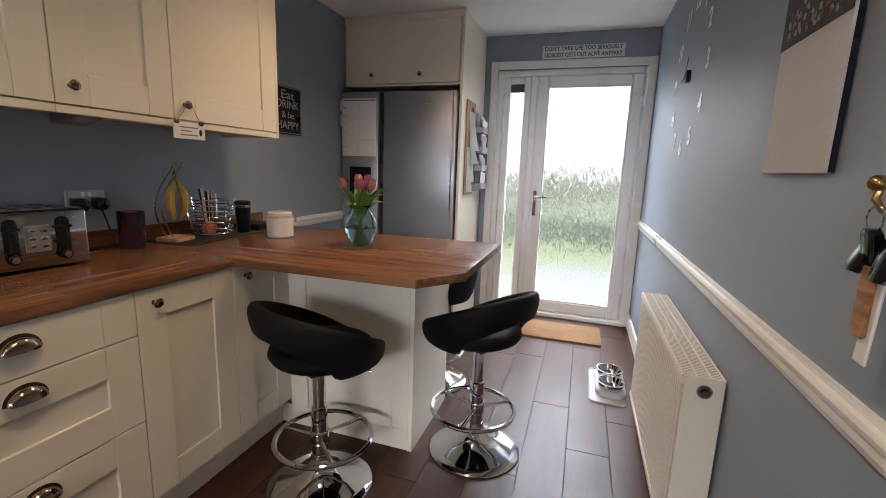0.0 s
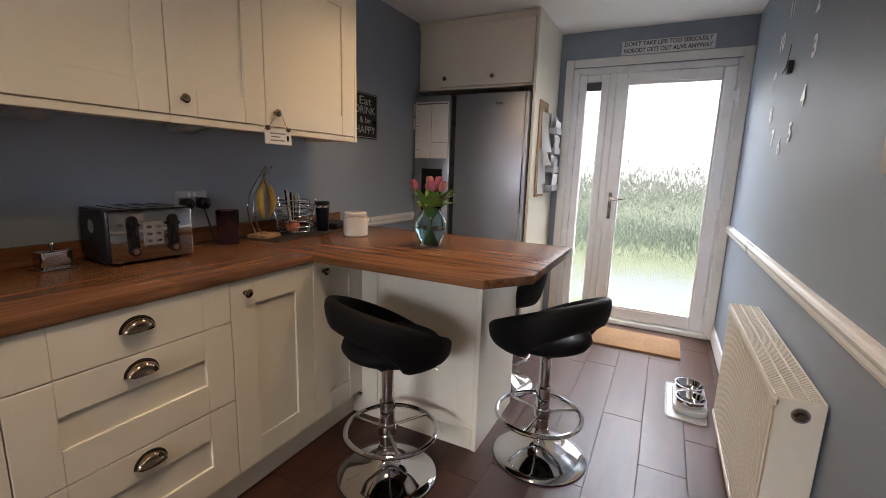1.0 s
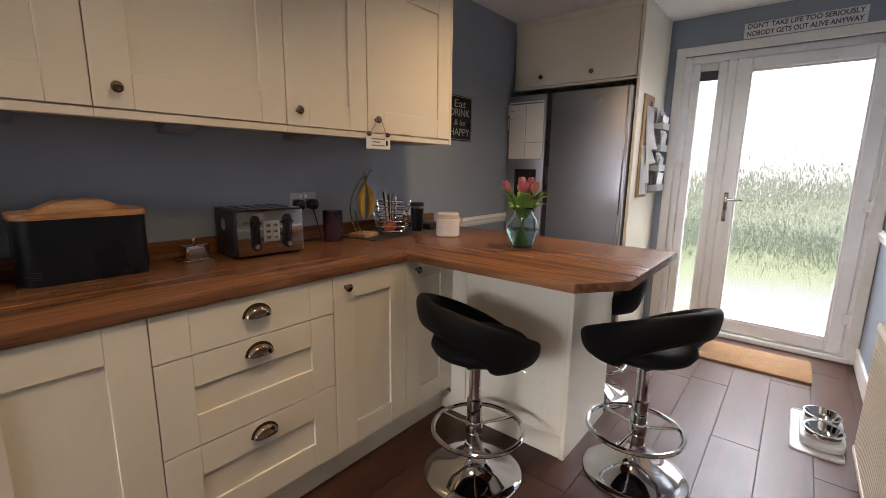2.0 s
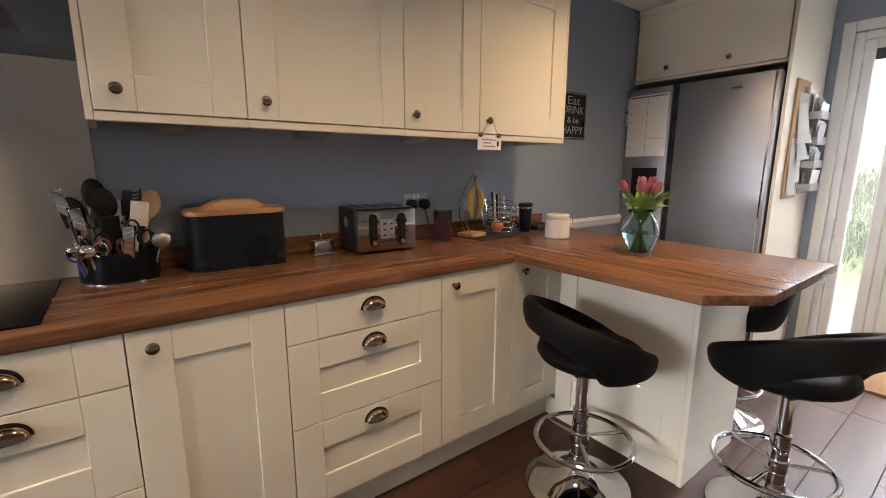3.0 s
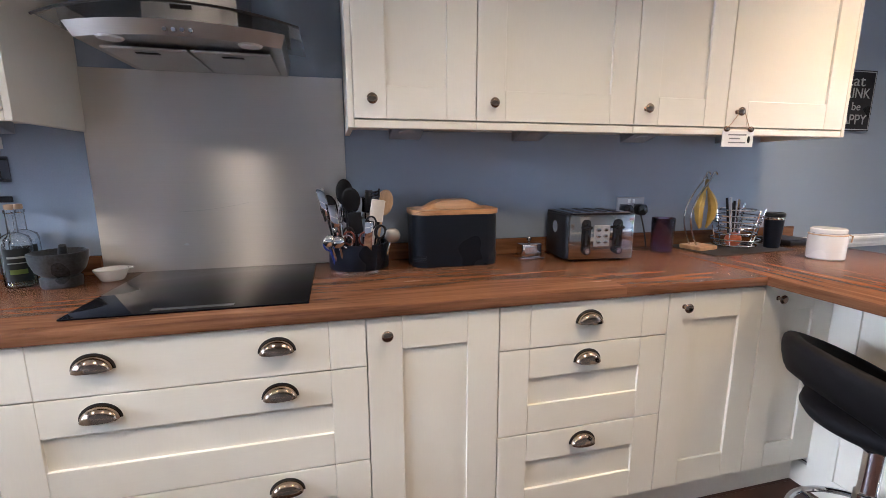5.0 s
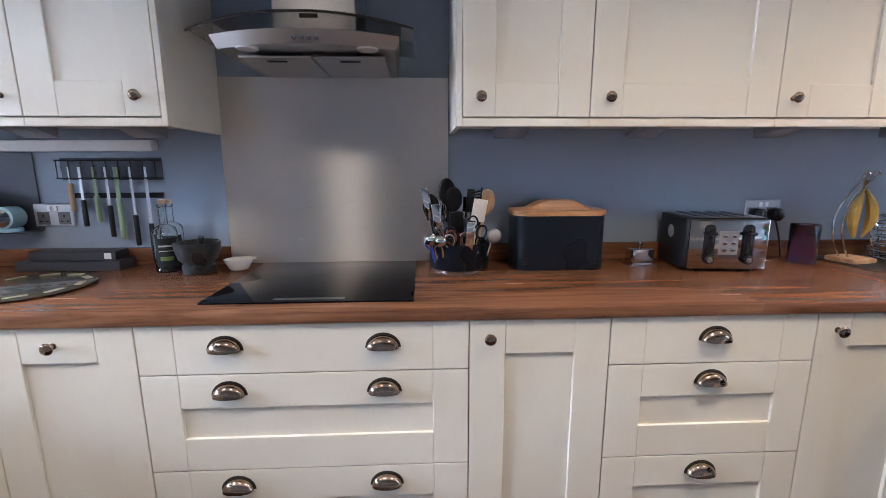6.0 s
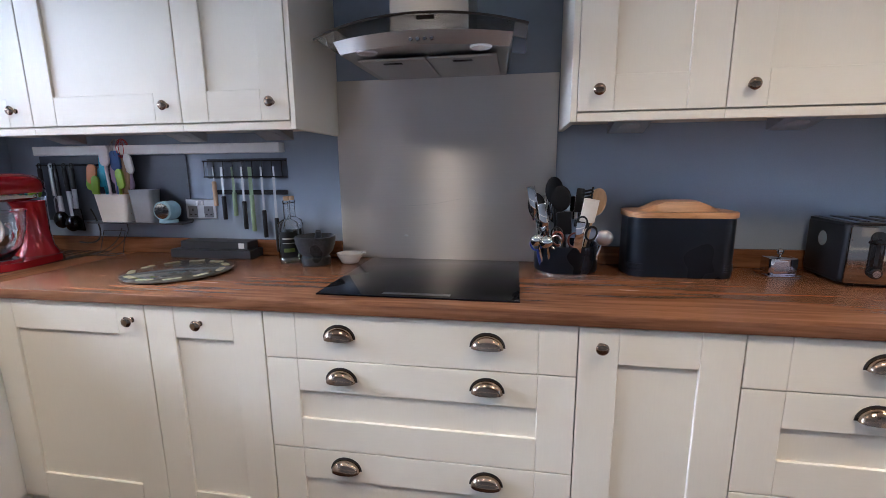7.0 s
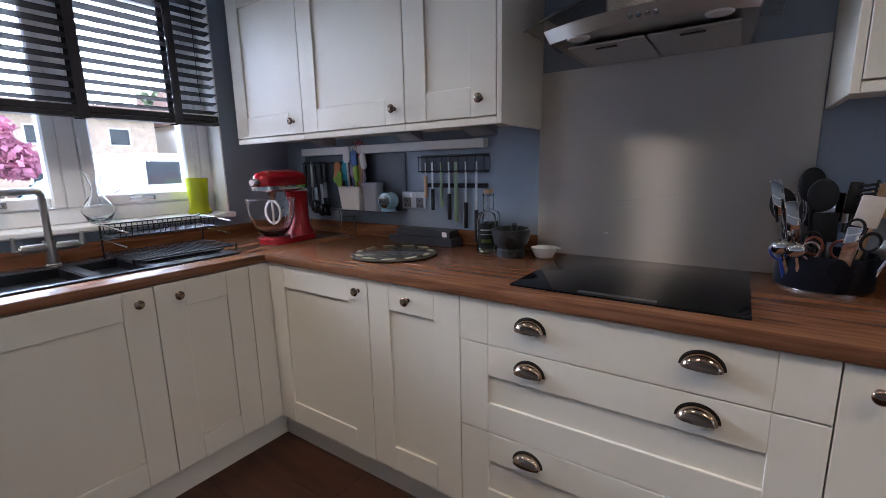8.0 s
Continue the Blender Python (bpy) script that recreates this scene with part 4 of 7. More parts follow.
for yy in (0.035, -0.035):
    part("split_ring", tube(B(), [(-0.05, yy + 0.02 * math.sin(a), -0.018 + 0.02 * math.cos(a)) for a in [2 * math.pi * i / 20 for i in range(20)]], 0.0015, 6, True), CHROME, keys)
for yy, ln, tw, rot in ((0.045, 0.06, 0.03, 22), (0.028, 0.075, 0.034, -8), (-0.01, 0.07, 0.03, 12), (-0.04, 0.08, 0.034, -14)):
    part("key_fob", prism(B(), rounded(tw, ln, 0.008), 0, 0.012, 0.003), BLACKGLOSS, keys, "black car key fob", m=pose(-0.055, yy, -0.07, 90 + rot, 0, 90))
for yy, rot in ((0.02, 5), (-0.02, -10), (-0.03, 16)):
    bm = prism(B(), rounded(0.022, 0.022, 0.009), 0, 0.0022, 0.0004)
    box(bm, -0.004, 0.004, -0.05, -0.009, 0.0003, 0.0018)
    part("key", bm, CHROME, keys, m=pose(-0.045, yy, -0.055, 90 + rot, 0, 90))
part("wooden_tag", box(B(), -0.055, -0.045, 0.005, 0.035, -0.195, -0.085, 0.004), BAMBOO, keys, "pale wooden tag")
part("white_strip", box(B(), -0.045, -0.040, -0.012, 0.018, -0.235, -0.06, 0.002), WHITEPLASTIC, keys, "long white strap", m=pose(0, 0, 0, 3, 0, 0))

# ---- floor things ----
mat_ = thing("doormat", 1.80, 3.995, 0.0005, 0, "plain tan coir doormat in front of the glazed door", "doormat")
part("coir_pad", prism(B(), [(x + 0, y) for x, y in rounded(0.62, 0.39, 0.012)], 0.0, 0.016, 0.003), material("coir", (0.21, 0.115, 0.05), 0.95, vary=0.35, scale=240, bump=0.9, deep=0.006), mat_)

tray = thing("feeding_mat", 2.115, 3.17, 0.0005, 0, "grey plastic mat under the pet bowls", "pet mat")
part("mat_sheet", prism(B(), rounded(0.20, 0.46, 0.03), 0, 0.004, 0.0015), GREYPLASTIC, tray)
part("raised_rim", tube(B(), [(x, y, 0.006) for x, y in rounded(0.19, 0.45, 0.03)], 0.004, 6, True), GREYPLASTIC, tray)
bowls = thing("pet_bowl_stand", 2.135, 3.17, 0.0106, 0, "pale grey stand with two stainless steel pet bowls", "pet bowls")
bm = prism(B(), rounded(0.165, 0.36, 0.06), 0, 0.030, 0.006, 3)
part("stand", bm, GREYPLASTIC, bowls)
for yy in (-0.088, 0.088):
    part("steel_bowl", lathe(B(), [(0, 0.0335), (0.050, 0.034), (0.059, 0.042), (0.066, 0.066), (0.070, 0.0705), (0.078, 0.070), (0.079, 0.067), (0.070, 0.064), (0.068, 0.0308), (0, 0.0308)], 32, 0, yy), CHROME, bowls, "polished steel bowl")


# ---- bar stools ----
def bar_stool(x, y, rear, label):
    """rear: the heading, in degrees, towards which the backrest lies."""
    s = thing("bar_stool", x, y, 0.0005, rear, label, "bar stool", "bar stools at the breakfast bar")
    part("base", lathe(B(), [(0.205, 0), (0.208, 0.004), (0.203, 0.011), (0.17, 0.020), (0.12, 0.036), (0.075, 0.062), (0.045, 0.10), (0.034, 0.135), (0.034, 0.14), (0, 0.14)], 56), CHROME, s, "chrome trumpet base", smooth=60)
    part("rubber_ring", lathe(B(), [(0.206, 0.0), (0.2095, 0.0015), (0.2085, 0.005), (0.206, 0.006)], 56), BLACK, s)
    part("column", lathe(B(), [(0.031, 0.13), (0.031, 0.335), (0.0275, 0.338), (0.0245, 0.342), (0.0245, 0.52), (0, 0.52)], 28), CHROME, s)
    part("collar", lathe(B(), [(0.034, 0.185), (0.036, 0.19), (0.036, 0.235), (0.034, 0.24), (0.0312, 0.24), (0.0312, 0.185), (0.034, 0.185)], 28), CHROME, s)
    ft = part("footrest", tube(B(), ring_path(0.188, 0.198, -0.02, 0, 56), 0.010, 10, True), CHROME, s, "chrome footrest ring")
    for a in (65, 180, 295):
        c, q = math.cos(radians(a)), math.sin(radians(a))
        part("spoke", tube(B(), [(0.034 * c, 0.034 * q, 0.212), (-0.02 + 0.184 * c, 0.184 * q, 0.198)], 0.0065, 8), CHROME, ft)
    part("lift_lever", tube(B(), [(-0.02, 0.015, 0.515), (-0.10, 0.075, 0.508), (-0.165, 0.115, 0.468)], 0.004, 8), CHROME, s)
    part("seat_plate", box(B(), -0.09, 0.09, -0.09, 0.09, 0.517, 0.527, 0.003), BLACK, s)
    # the cushion: a soft disc
    part("seat", lathe(B(), [(0, 0.526), (0.09, 0.526), (0.145, 0.534), (0.176, 0.552), (0.188, 0.572), (0.182, 0.594), (0.15, 0.608), (0.08, 0.615), (0, 0.616)], 44, -0.018, 0, 1.06, 1.06), FABRIC, s, smooth=70)
    # the wrap-round back: its upper edge falls from the rear to the front; a slot stays open at the rear
    bm = B()
    rings = []
    n = 56
    for i in range(n + 1):
        a = -168 + 336 * i / n
        u = abs(a) / 168
        ca, sa = math.cos(radians(a)), math.sin(radians(a))
        top = 0.560 + 0.226 * ((1 + ca) / 2) ** 0.75
        gap = max(0.0, math.cos(radians(min(90, abs(a) * 1.35)))) ** 0.6
        low = 0.540 + 0.124 * gap
        mid, hgt = (top + low) / 2, max(0.012, (top - low) / 2)
        thick = 0.010 + 0.020 * min(1, (1 - u) * 4) ** 0.7
        rad_ = 0.204 + 0.022 * (1 + ca) / 2
        prof = []
        for q in range(14):
            w = 2 * math.pi * q / 14
            cw, sw = math.cos(w), math.sin(w)
            dr = thick * math.copysign(abs(cw) ** 0.7, cw)
            dz = hgt * math.copysign(abs(sw) ** 0.8, sw)
            rr = rad_ + dr + 0.16 * dz
            prof.append(bm.verts.new((-0.018 + rr * ca, rr * 1.04 * sa, mid + dz)))
        rings.append(prof)
    for p, q in zip(rings, rings[1:]):
        for j in range(14):
            bm.faces.new((p[j], p[(j + 1) % 14], q[(j + 1) % 14], q[j]))
    bm.faces.new(rings[0])
    bm.faces.new(rings[-1][::-1])
    part("backrest", bm, FABRIC, s, "wrap-round padded backrest", smooth=70)
    return s


bar_stool(0.972, 1.852, 247, "black padded bar stool on chrome base, back turned outwards")
bar_stool(1.503, 2.292, -28, "black padded bar stool at the end of breakfast bar")
bar_stool(1.10, 2.86, 60, "black padded bar stool on the far side of breakfast bar")

WT = 0.9055      # the worktop's upper face

# ---- along the worktop, from the breakfast bar to the hob ----
vase = thing("flower_vase", 0.905, 2.305, WT, 0, "blue-tinted glass vase of pink tulips on breakfast bar", "vase")
vase.matrix_basis = vase.matrix_basis @ Matrix.Scale(1.13, 4)
BLUEGLASS = glass_mat("blue_glass", (0.78, 0.93, 0.96))
part("vase_body", lathe(B(), [(0, 0.0), (0.040, 0.0), (0.046, 0.006), (0.062, 0.05), (0.070, 0.085), (0.062, 0.12), (0.042, 0.145), (0.038, 0.155), (0.048, 0.168), (0.0455, 0.168), (0.0355, 0.155), (0.0395, 0.144), (0.059, 0.119), (0.067, 0.085), (0.059, 0.05), (0.043, 0.010), (0, 0.008)], 40), BLUEGLASS, vase, smooth=60)
part("water", lathe(B(), [(0, 0.0085), (0.0425, 0.0105), (0.0585, 0.05), (0.0655, 0.075), (0, 0.075)], 36), glass_mat("blue_water", (0.68, 0.90, 0.94)), vase, smooth=60)
STEM = material("tulip_green", (0.10, 0.22, 0.035), 0.5, vary=0.25, scale=60, bump=0.05)
LEAF = material("tulip_leaf", (0.14, 0.26, 0.05), 0.45, vary=0.25, scale=40, stretch=(4, 4, 0.6), bump=0.05)
PINK = material("tulip_pink", (0.36, 0.09, 0.13), 0.55, vary=0.35, scale=30, bump=0.05)
PEACH = material("tulip_peach", (0.40, 0.15, 0.13), 0.55, vary=0.35, scale=30, bump=0.05)
rt = random.Random(3)


def petal_bloom(bm, c, r, h, lean):
    """A half-open tulip: six cupped petals."""
    for p in range(6):
        a0 = 60 * p + 20 * (p % 2)
        rows = []
        for i in range(5):
            t = i / 4
            rad_ = r * (0.35 + 0.75 * math.sin(math.pi * min(t * 0.75 + 0.1, 1)))
            wid = r * 0.75 * math.sin(math.pi * (0.18 + 0.78 * t)) + 0.001
            row_ = []
            for j in (-1, 0, 1):
                a = radians(a0) + j * wid / max(rad_, 0.004)
                row_.append(bm.verts.new((c[0] + rad_ * math.cos(a) + lean[0] * t * h, c[1] + rad_ * math.sin(a) + lean[1] * t * h, c[2] + h * t)))
            rows.append(row_)
        for u, v in zip(rows, rows[1:]):
            for j in range(2):
                bm.faces.new((u[j], u[j + 1], v[j + 1], v[j]))
    return bm


for i in range(13):
    a = 2 * math.pi * i / 13 + rt.uniform(-0.2, 0.2)
    sp = rt.uniform(0.012, 0.078)
    top = Vector((sp * math.cos(a), sp * math.sin(a), rt.uniform(0.232, 0.262) - sp * 0.30))
    foot = (-0.02 * math.cos(a), -0.02 * math.sin(a), 0.014)
    st = part("stem", tube(B(), arc(foot, (0.012 * math.cos(a), 0.012 * math.sin(a), 0.15), top, 8), 0.0032, 6), STEM, vase)
    part("bloom", petal_bloom(B(), top, 0.0145, rt.uniform(0.032, 0.044), (0.3 * math.cos(a) * sp / 0.08, 0.3 * math.sin(a) * sp / 0.08)), PINK if i % 3 else PEACH, st, smooth=80)
for i in range(28):
    a = 2 * math.pi * i / 28 + rt.uniform(-0.2, 0.2)
    ln, out = rt.uniform(0.10, 0.175), rt.uniform(0.03, 0.12)
    bm = B()
    rows = []
    for q in range(9):
        t = q / 8
        c = Vector((math.cos(a), math.sin(a), 0)) * (0.018 + out * t ** 1.6) + Vector((0, 0, 0.12 + ln * t - 0.05 * t ** 3))
        w = 0.022 * math.sin(math.pi * min(1, 0.12 + 0.88 * t)) + 0.0008
        s_ = Vector((-math.sin(a), math.cos(a), 0))
        rows.append([bm.verts.new(c - s_ * w + Vector((0, 0, w * 0.3))), bm.verts.new(c), bm.verts.new(c + s_ * w + Vector((0, 0, w * 0.3)))])
    for u, v in zip(rows, rows[1:]):
        for j in range(2):
            bm.faces.new((u[j], u[j + 1], v[j + 1], v[j]))
    part("leaf", bm, LEAF, vase, smooth=80)

jar = thing("candle_jar", 0.435, 2.33, WT, 0, "cream candle jar with wooden lid and string bow", "candle jar")
part("jar_body", lathe(B(), [(0, 0), (0.058, 0), (0.064, 0.005), (0.065, 0.09), (0.062, 0.1), (0.06, 0.106), (0, 0.106)], 36), material("cream_wax_glass", (0.62, 0.58, 0.52), 0.25, vary=0.08, scale=12, bump=0.02, coat=0.4), jar)
part("lid", lathe(B(), [(0.055, 0.1065), (0.06, 0.108), (0.06, 0.122), (0.055, 0.126), (0, 0.126)], 36), MATS["cream_wax_glass"], jar, "cream domed lid")
part("string_bow", tube(B(), ring_path(0.0625, 0.101, k=30) , 0.003, 6, True), BEECH, jar)
part("bow_end", tube(B(), [(0.03, 0.056, 0.101), (0.045, 0.068, 0.095), (0.042, 0.07, 0.07)], 0.003, 6), BEECH, jar)

smat = whole("slate_mat", prism(B(), [(0.02, 1.90), (0.295, 1.93), (0.27, 2.40), (0.02, 2.39)], 0, 0.004, 0.001), material("dark_slate", (0.022, 0.020, 0.019), 0.6, vary=0.25, scale=60, bump=0.2), "dark slate mat under the fruit stand", "mat", pose(0, 0, WT))

stand = thing("banana_stand", 0.135, 1.99, WT + 0.0045, 12, "chrome banana stand on wooden base with a tall bent hook", "banana stand")
part("wooden_base", prism(B(), rounded(0.11, 0.12, 0.01), 0, 0.016, 0.003), BEECH, stand)
for hx in (-0.028, 0.004):
    part("hook_arm", tube(B(), [(hx, -0.02 - 0.062 * math.sin(math.pi * min(1, t * 1.12)) + 0.075 * t ** 3, 0.014 + 0.33 * t) for t in [i / 16 for i in range(17)]] + [(hx, 0.068, 0.345), (hx, 0.078, 0.334)], 0.0035, 8), CHROME, stand)
part("hanger", tube(B(), [(-0.028, 0.05, 0.332), (-0.012, 0.045, 0.30), (0.004, 0.05, 0.332)], 0.003, 8), CHROME, stand)
bananas = thing("banana_bunch", 0.135, 1.985, WT + 0.01, 12, "small bunch of ripe spotted bananas hanging from stand", "bananas")
YEL = material("banana_skin", (0.40, 0.27, 0.055), 0.5, vary=0.35, scale=24, bump=0.05)
for dx, dy in ((0.004, -0.030), (0.010, 0.030), (-0.02, 0.004)):
    pts = [(dx * (0.4 + math.sin(math.pi * t)), 0.02 + dy * (0.15 + 1.25 * math.sin(math.pi * min(1, 0.85 * t))), 0.272 - 0.185 * t) for t in [i / 12 for i in range(13)]]
    rr = [0.005, 0.007, 0.012, 0.016, 0.0185, 0.0195, 0.0195, 0.019, 0.018, 0.016, 0.012, 0.008, 0.004]
    part("banana", tube(B(), pts, rr, 6), YEL, bananas, smooth=40)
part("stalk", tube(B(), [(0, 0.021, 0.262), (-0.01, 0.040, 0.304)], 0.008, 6), material("banana_stalk", (0.20, 0.13, 0.04), 0.7), bananas)

bask = thing("wire_fruit_basket", 0.135, 2.19, WT + 0.0045, 0, "spiral chrome wire basket holding bits and pens", "basket")
for i in range(7):
    part("wire_hoop", tube(B(), ring_path(0.088 + 0.013 * math.sin(1.7 * i), 0.012 + 0.027 * i, k=36), 0.0034, 6, True), CHROME, bask)
for a in range(0, 360, 60):
    c, q = math.cos(radians(a)), math.sin(radians(a))
    part("upright", tube(B(), [(0.074 * c, 0.074 * q, 0.004), (0.115 * c, 0.115 * q, 0.178)], 0.0028, 6), CHROME, bask)
part("floor_disc", lathe(B(), [(0, 0.003), (0.074, 0.003), (0.074, 0.006), (0, 0.006)], 28), CHROME, bask)
rb = random.Random(9)
for i in range(7):
    a, r = rb.uniform(0, 6.28), rb.uniform(0.01, 0.05)
    w = whole("pen", tube(B(), [(r * math.cos(a) * 0.5, r * math.sin(a) * 0.5, 0.0), (r * math.cos(a) * 1.3, r * math.sin(a) * 1.3, rb.uniform(0.19, 0.235))], 0.0055, 8), (BLACK, GREYPLASTIC, CHROME)[i % 3], "slim pen standing in the wire basket", "pen", pose(0.135, 2.19, WT + 0.011), "pens in the basket")
whole("nectarine", blob(B(), (0, 0, 0.033), (0.034, 0.034, 0.033), 18, 12), material("nectarine_skin", (0.50, 0.12, 0.04), 0.45, vary=0.4, scale=20), "small orange-red fruit in the wire basket", "fruit", pose(0.165, 2.15, WT + 0.011), smooth=80)

mug = thing("travel_mug", 0.20, 2.335, WT + 0.0045, 0, "black insulated travel mug with a steel rim", "travel mug")
part("mug_body", lathe(B(), [(0, 0), (0.030, 0), (0.032, 0.004), (0.039, 0.125), (0.039, 0.130), (0, 0.130)], 32), MATTBLACK, mug)
part("steel_rim", lathe(B(), [(0.0392, 0.1302), (0.0405, 0.133), (0.0405, 0.140), (0.039, 0.142), (0, 0.142)], 32), CHROME, mug)
part("lid", lathe(B(), [(0.039, 0.1422), (0.041, 0.145), (0.041, 0.158), (0.037, 0.162), (0.032, 0.158), (0, 0.158)], 32), BLACK, mug)
whole("black_pouch", prism(B(), [(0.03, 2.43), (0.20, 2.45), (0.19, 2.62), (0.03, 2.60)], 0, 0.03, 0.010, 3), BLACK, "folded black cloth pouch beside the mug", "pouch", pose(0, 0, WT))

cup = thing("purple_tumbler", 0.13, 1.795, WT, 0, "purple translucent patterned tumbler", "tumbler")
part("tumbler_wall", lathe(B(), [(0, 0.006), (0.041, 0.006), (0.045, 0.148), (0.0475, 0.150), (0.049, 0.148), (0.045, 0.003), (0.042, 0.0), (0, 0.0)], 32), glass_mat("purple_glass", (0.68, 0.50, 0.76), 0.05, 0.6, (1, 1, 1), 38, 0.006), cup, smooth=60)


def socket(name, y, z, label):
    s = thing(name, 0.0005, y, z, 0, label, "socket", "double wall sockets")
    part("faceplate", box(B(), 0, 0.009, -0.073, 0.073, -0.043, 0.043, 0.003), LAMPSTEEL, s)
    for yy in (-0.038, 0.038):
        part("insert", box(B(), 0.0092, 0.0105, yy - 0.022, yy + 0.022, -0.036, 0.012, 0.0005), material("dark_socket_insert", (0.10, 0.10, 0.105), 0.4, vary=0.05), s, smooth=None)
        for hy, hz, hw, hh in ((0, -0.004, 0.003, 0.005), (-0.011, -0.024, 0.005, 0.0025), (0.011, -0.024, 0.005, 0.0025)):
            part("pin_hole", box(B(), 0.0106, 0.0112, yy + hy - hw, yy + hy + hw, hz - hh, hz + hh), BLACK, s, smooth=None)
    for yy in (-0.012, 0.012):
        part("rocker_switch", box(B(), 0.0092, 0.0135, yy - 0.006, yy + 0.006, 0.016, 0.034, 0.001), WHITEPLASTIC, s, smooth=None)
    return s


socket("socket_by_toaster", 1.712, 1.098, "brushed steel double socket with black plugs in it")
socket("socket_by_knives", -1.078, 1.102, "brushed steel double socket beside the knife rack")
for yy in (1.674, 1.750):
    plug = thing("mains_plug", 0.013, yy, 1.084, 0, "black mains plug in the wall socket", "plug", "plugs by the toaster")
    part("plug_body", prism(B(), rounded(0.048, 0.05, 0.016), 0, 0.038, 0.008, 2), BLACKGLOSS, plug, m=pose(0, 0, 0, 90, 0, 90))
    part("flex", tube(B(), arc((0.02, 0, -0.02), (0.06, 0.0, -0.10), (0.035, -0.02 if yy < 1.71 else 0.03, -0.172), 10), 0.0035, 8), BLACK, plug)

toaster = thing("four_slice_toaster", 0.148, 1.408, WT, -5, "black and chrome four-slot toaster on the worktop", "toaster")
TW, TD, TH = 0.282, 0.235, 0.192
bm = prism(B(), rounded(TD - 0.012, TW, 0.02), 0.008, TH, 0.014, 3)
part("black_shell", bm, BLACK, toaster, m=pose(-0.006, 0, 0))
fp = part("chrome_front", box(B(), TD / 2 - 0.012, TD / 2 - 0.002, -TW / 2 + 0.004, TW / 2 - 0.004, 0.010, TH - 0.004, 0.006, 2), material("toaster_steel", (0.38, 0.365, 0.35), 0.09, 1.0, vary=0.08, scale=20, bump=0), toaster, "polished chrome front panel")
part("top_plate", box(B(), -TD / 2 + 0.02, TD / 2 - 0.014, -TW / 2 + 0.02, TW / 2 - 0.02, TH - 0.001, TH + 0.003, 0.002), CHROME, toaster)
for i in range(4):
    yy = -0.083 + 0.055 * i
    part("bread_slot", box(B(), -0.085, 0.075, yy - 0.011, yy + 0.011, TH + 0.0031, TH + 0.0042), BLACK, toaster, smooth=None)
for yy in (-0.068, 0.066):
    lv = part("lever_housing", prism(B(), rounded(0.036, 0.138, 0.016), 0, 0.006, 0.002, 2), BLACKGLOSS, toaster, "glossy black lever housing", m=pose(TD / 2 - 0.003, yy, 0.101, 90, 0, 90))
    part("lever_track", box(B(), TD / 2 + 0.0032, TD / 2 + 0.0042, yy - 0.005, yy + 0.005, 0.068, 0.150), BLACK, lv, smooth=None, m=lv.matrix_basis.inverted())
    part("lever_knob", prism(B(), rounded(0.036, 0.012, 0.005), 0, 0.016, 0.004, 2), BLACKGLOSS, lv, m=lv.matrix_basis.inverted() @ pose(TD / 2 + 0.004, yy, 0.139, 90, 0, 90))
    part("browning_dial", lathe(B(), [(0.0165, 0), (0.0165, 0.008), (0.013, 0.011), (0, 0.011)], 20), BLACKGLOSS, lv, m=lv.matrix_basis.inverted() @ Matrix.Translation((TD / 2 + 0.004, yy, 0.046)) @ Matrix.Rotation(radians(90), 4, "Y"))
    part("dial_cap", lathe(B(), [(0.010, 0), (0.010, 0.001), (0, 0.001)], 16), CHROME, lv, m=lv.matrix_basis.inverted() @ Matrix.Translation((TD / 2 + 0.0152, yy, 0.046)) @ Matrix.Rotation(radians(90), 4, "Y"))
part("button_panel", box(B(), TD / 2 - 0.004, TD / 2 - 0.0005, -0.034, 0.032, 0.062, 0.146, 0.001), LAMPSTEEL, toaster)
for i in range(2):
    for j in range(3):
        bt_ = part("push_button", prism(B(), rounded(0.020, 0.013, 0.006), 0, 0.004, 0.0015), CHROME, toaster, m=pose(TD / 2 - 0.001, -0.016 + 0.030 * i, 0.080 + 0.024 * j, 90, 0, 90))
        part("button_icon", box(B(), -0.005, 0.005, -0.002, 0.002, 0.0041, 0.0044), BLACK, bt_, smooth=None)
bad = part("side_badge", lathe(B(), [(0.024, 0), (0.024, 0.003), (0.018, 0.004), (0, 0.004)], 28), CHROME, toaster, "round chrome badge", m=Matrix.Translation((-0.01, -TW / 2 + 0.001, 0.13)) @ Matrix.Rotation(radians(90), 4, "X"))
part("badge_print", lathe(B(), [(0.017, 0), (0.017, 0.0007), (0, 0.0007)], 24), BLACKGLOSS, bad, m=Matrix.Translation((-0.01, -TW / 2 - 0.0031, 0.13)) @ Matrix.Rotation(radians(90), 4, "X"))
for yy in (-0.1, 0.1):
    for xx in (-0.09, 0.08):
        part("foot", lathe(B(), [(0.009, 0), (0.011, 0.009), (0, 0.009)], 12, xx, yy), BLACK, toaster)

butter = thing("butter_dish", 0.115, 1.155, WT, 4, "small steel butter dish with a knob lid", "butter dish")
part("dish_base", prism(B(), rounded(0.085, 0.112, 0.012), 0, 0.006, 0.002), CHROME, butter)
part("lid", prism(B(), rounded(0.066, 0.088, 0.012), 0.0065, 0.060, 0.004, 2), CHROME, butter)
part("lid_knob", blob(lathe(B(), [(0.004, 0.058), (0.003, 0.072), (0, 0.072)], 10), (0, 0, 0.080), (0.011, 0.011, 0.011)), CHROME, butter)

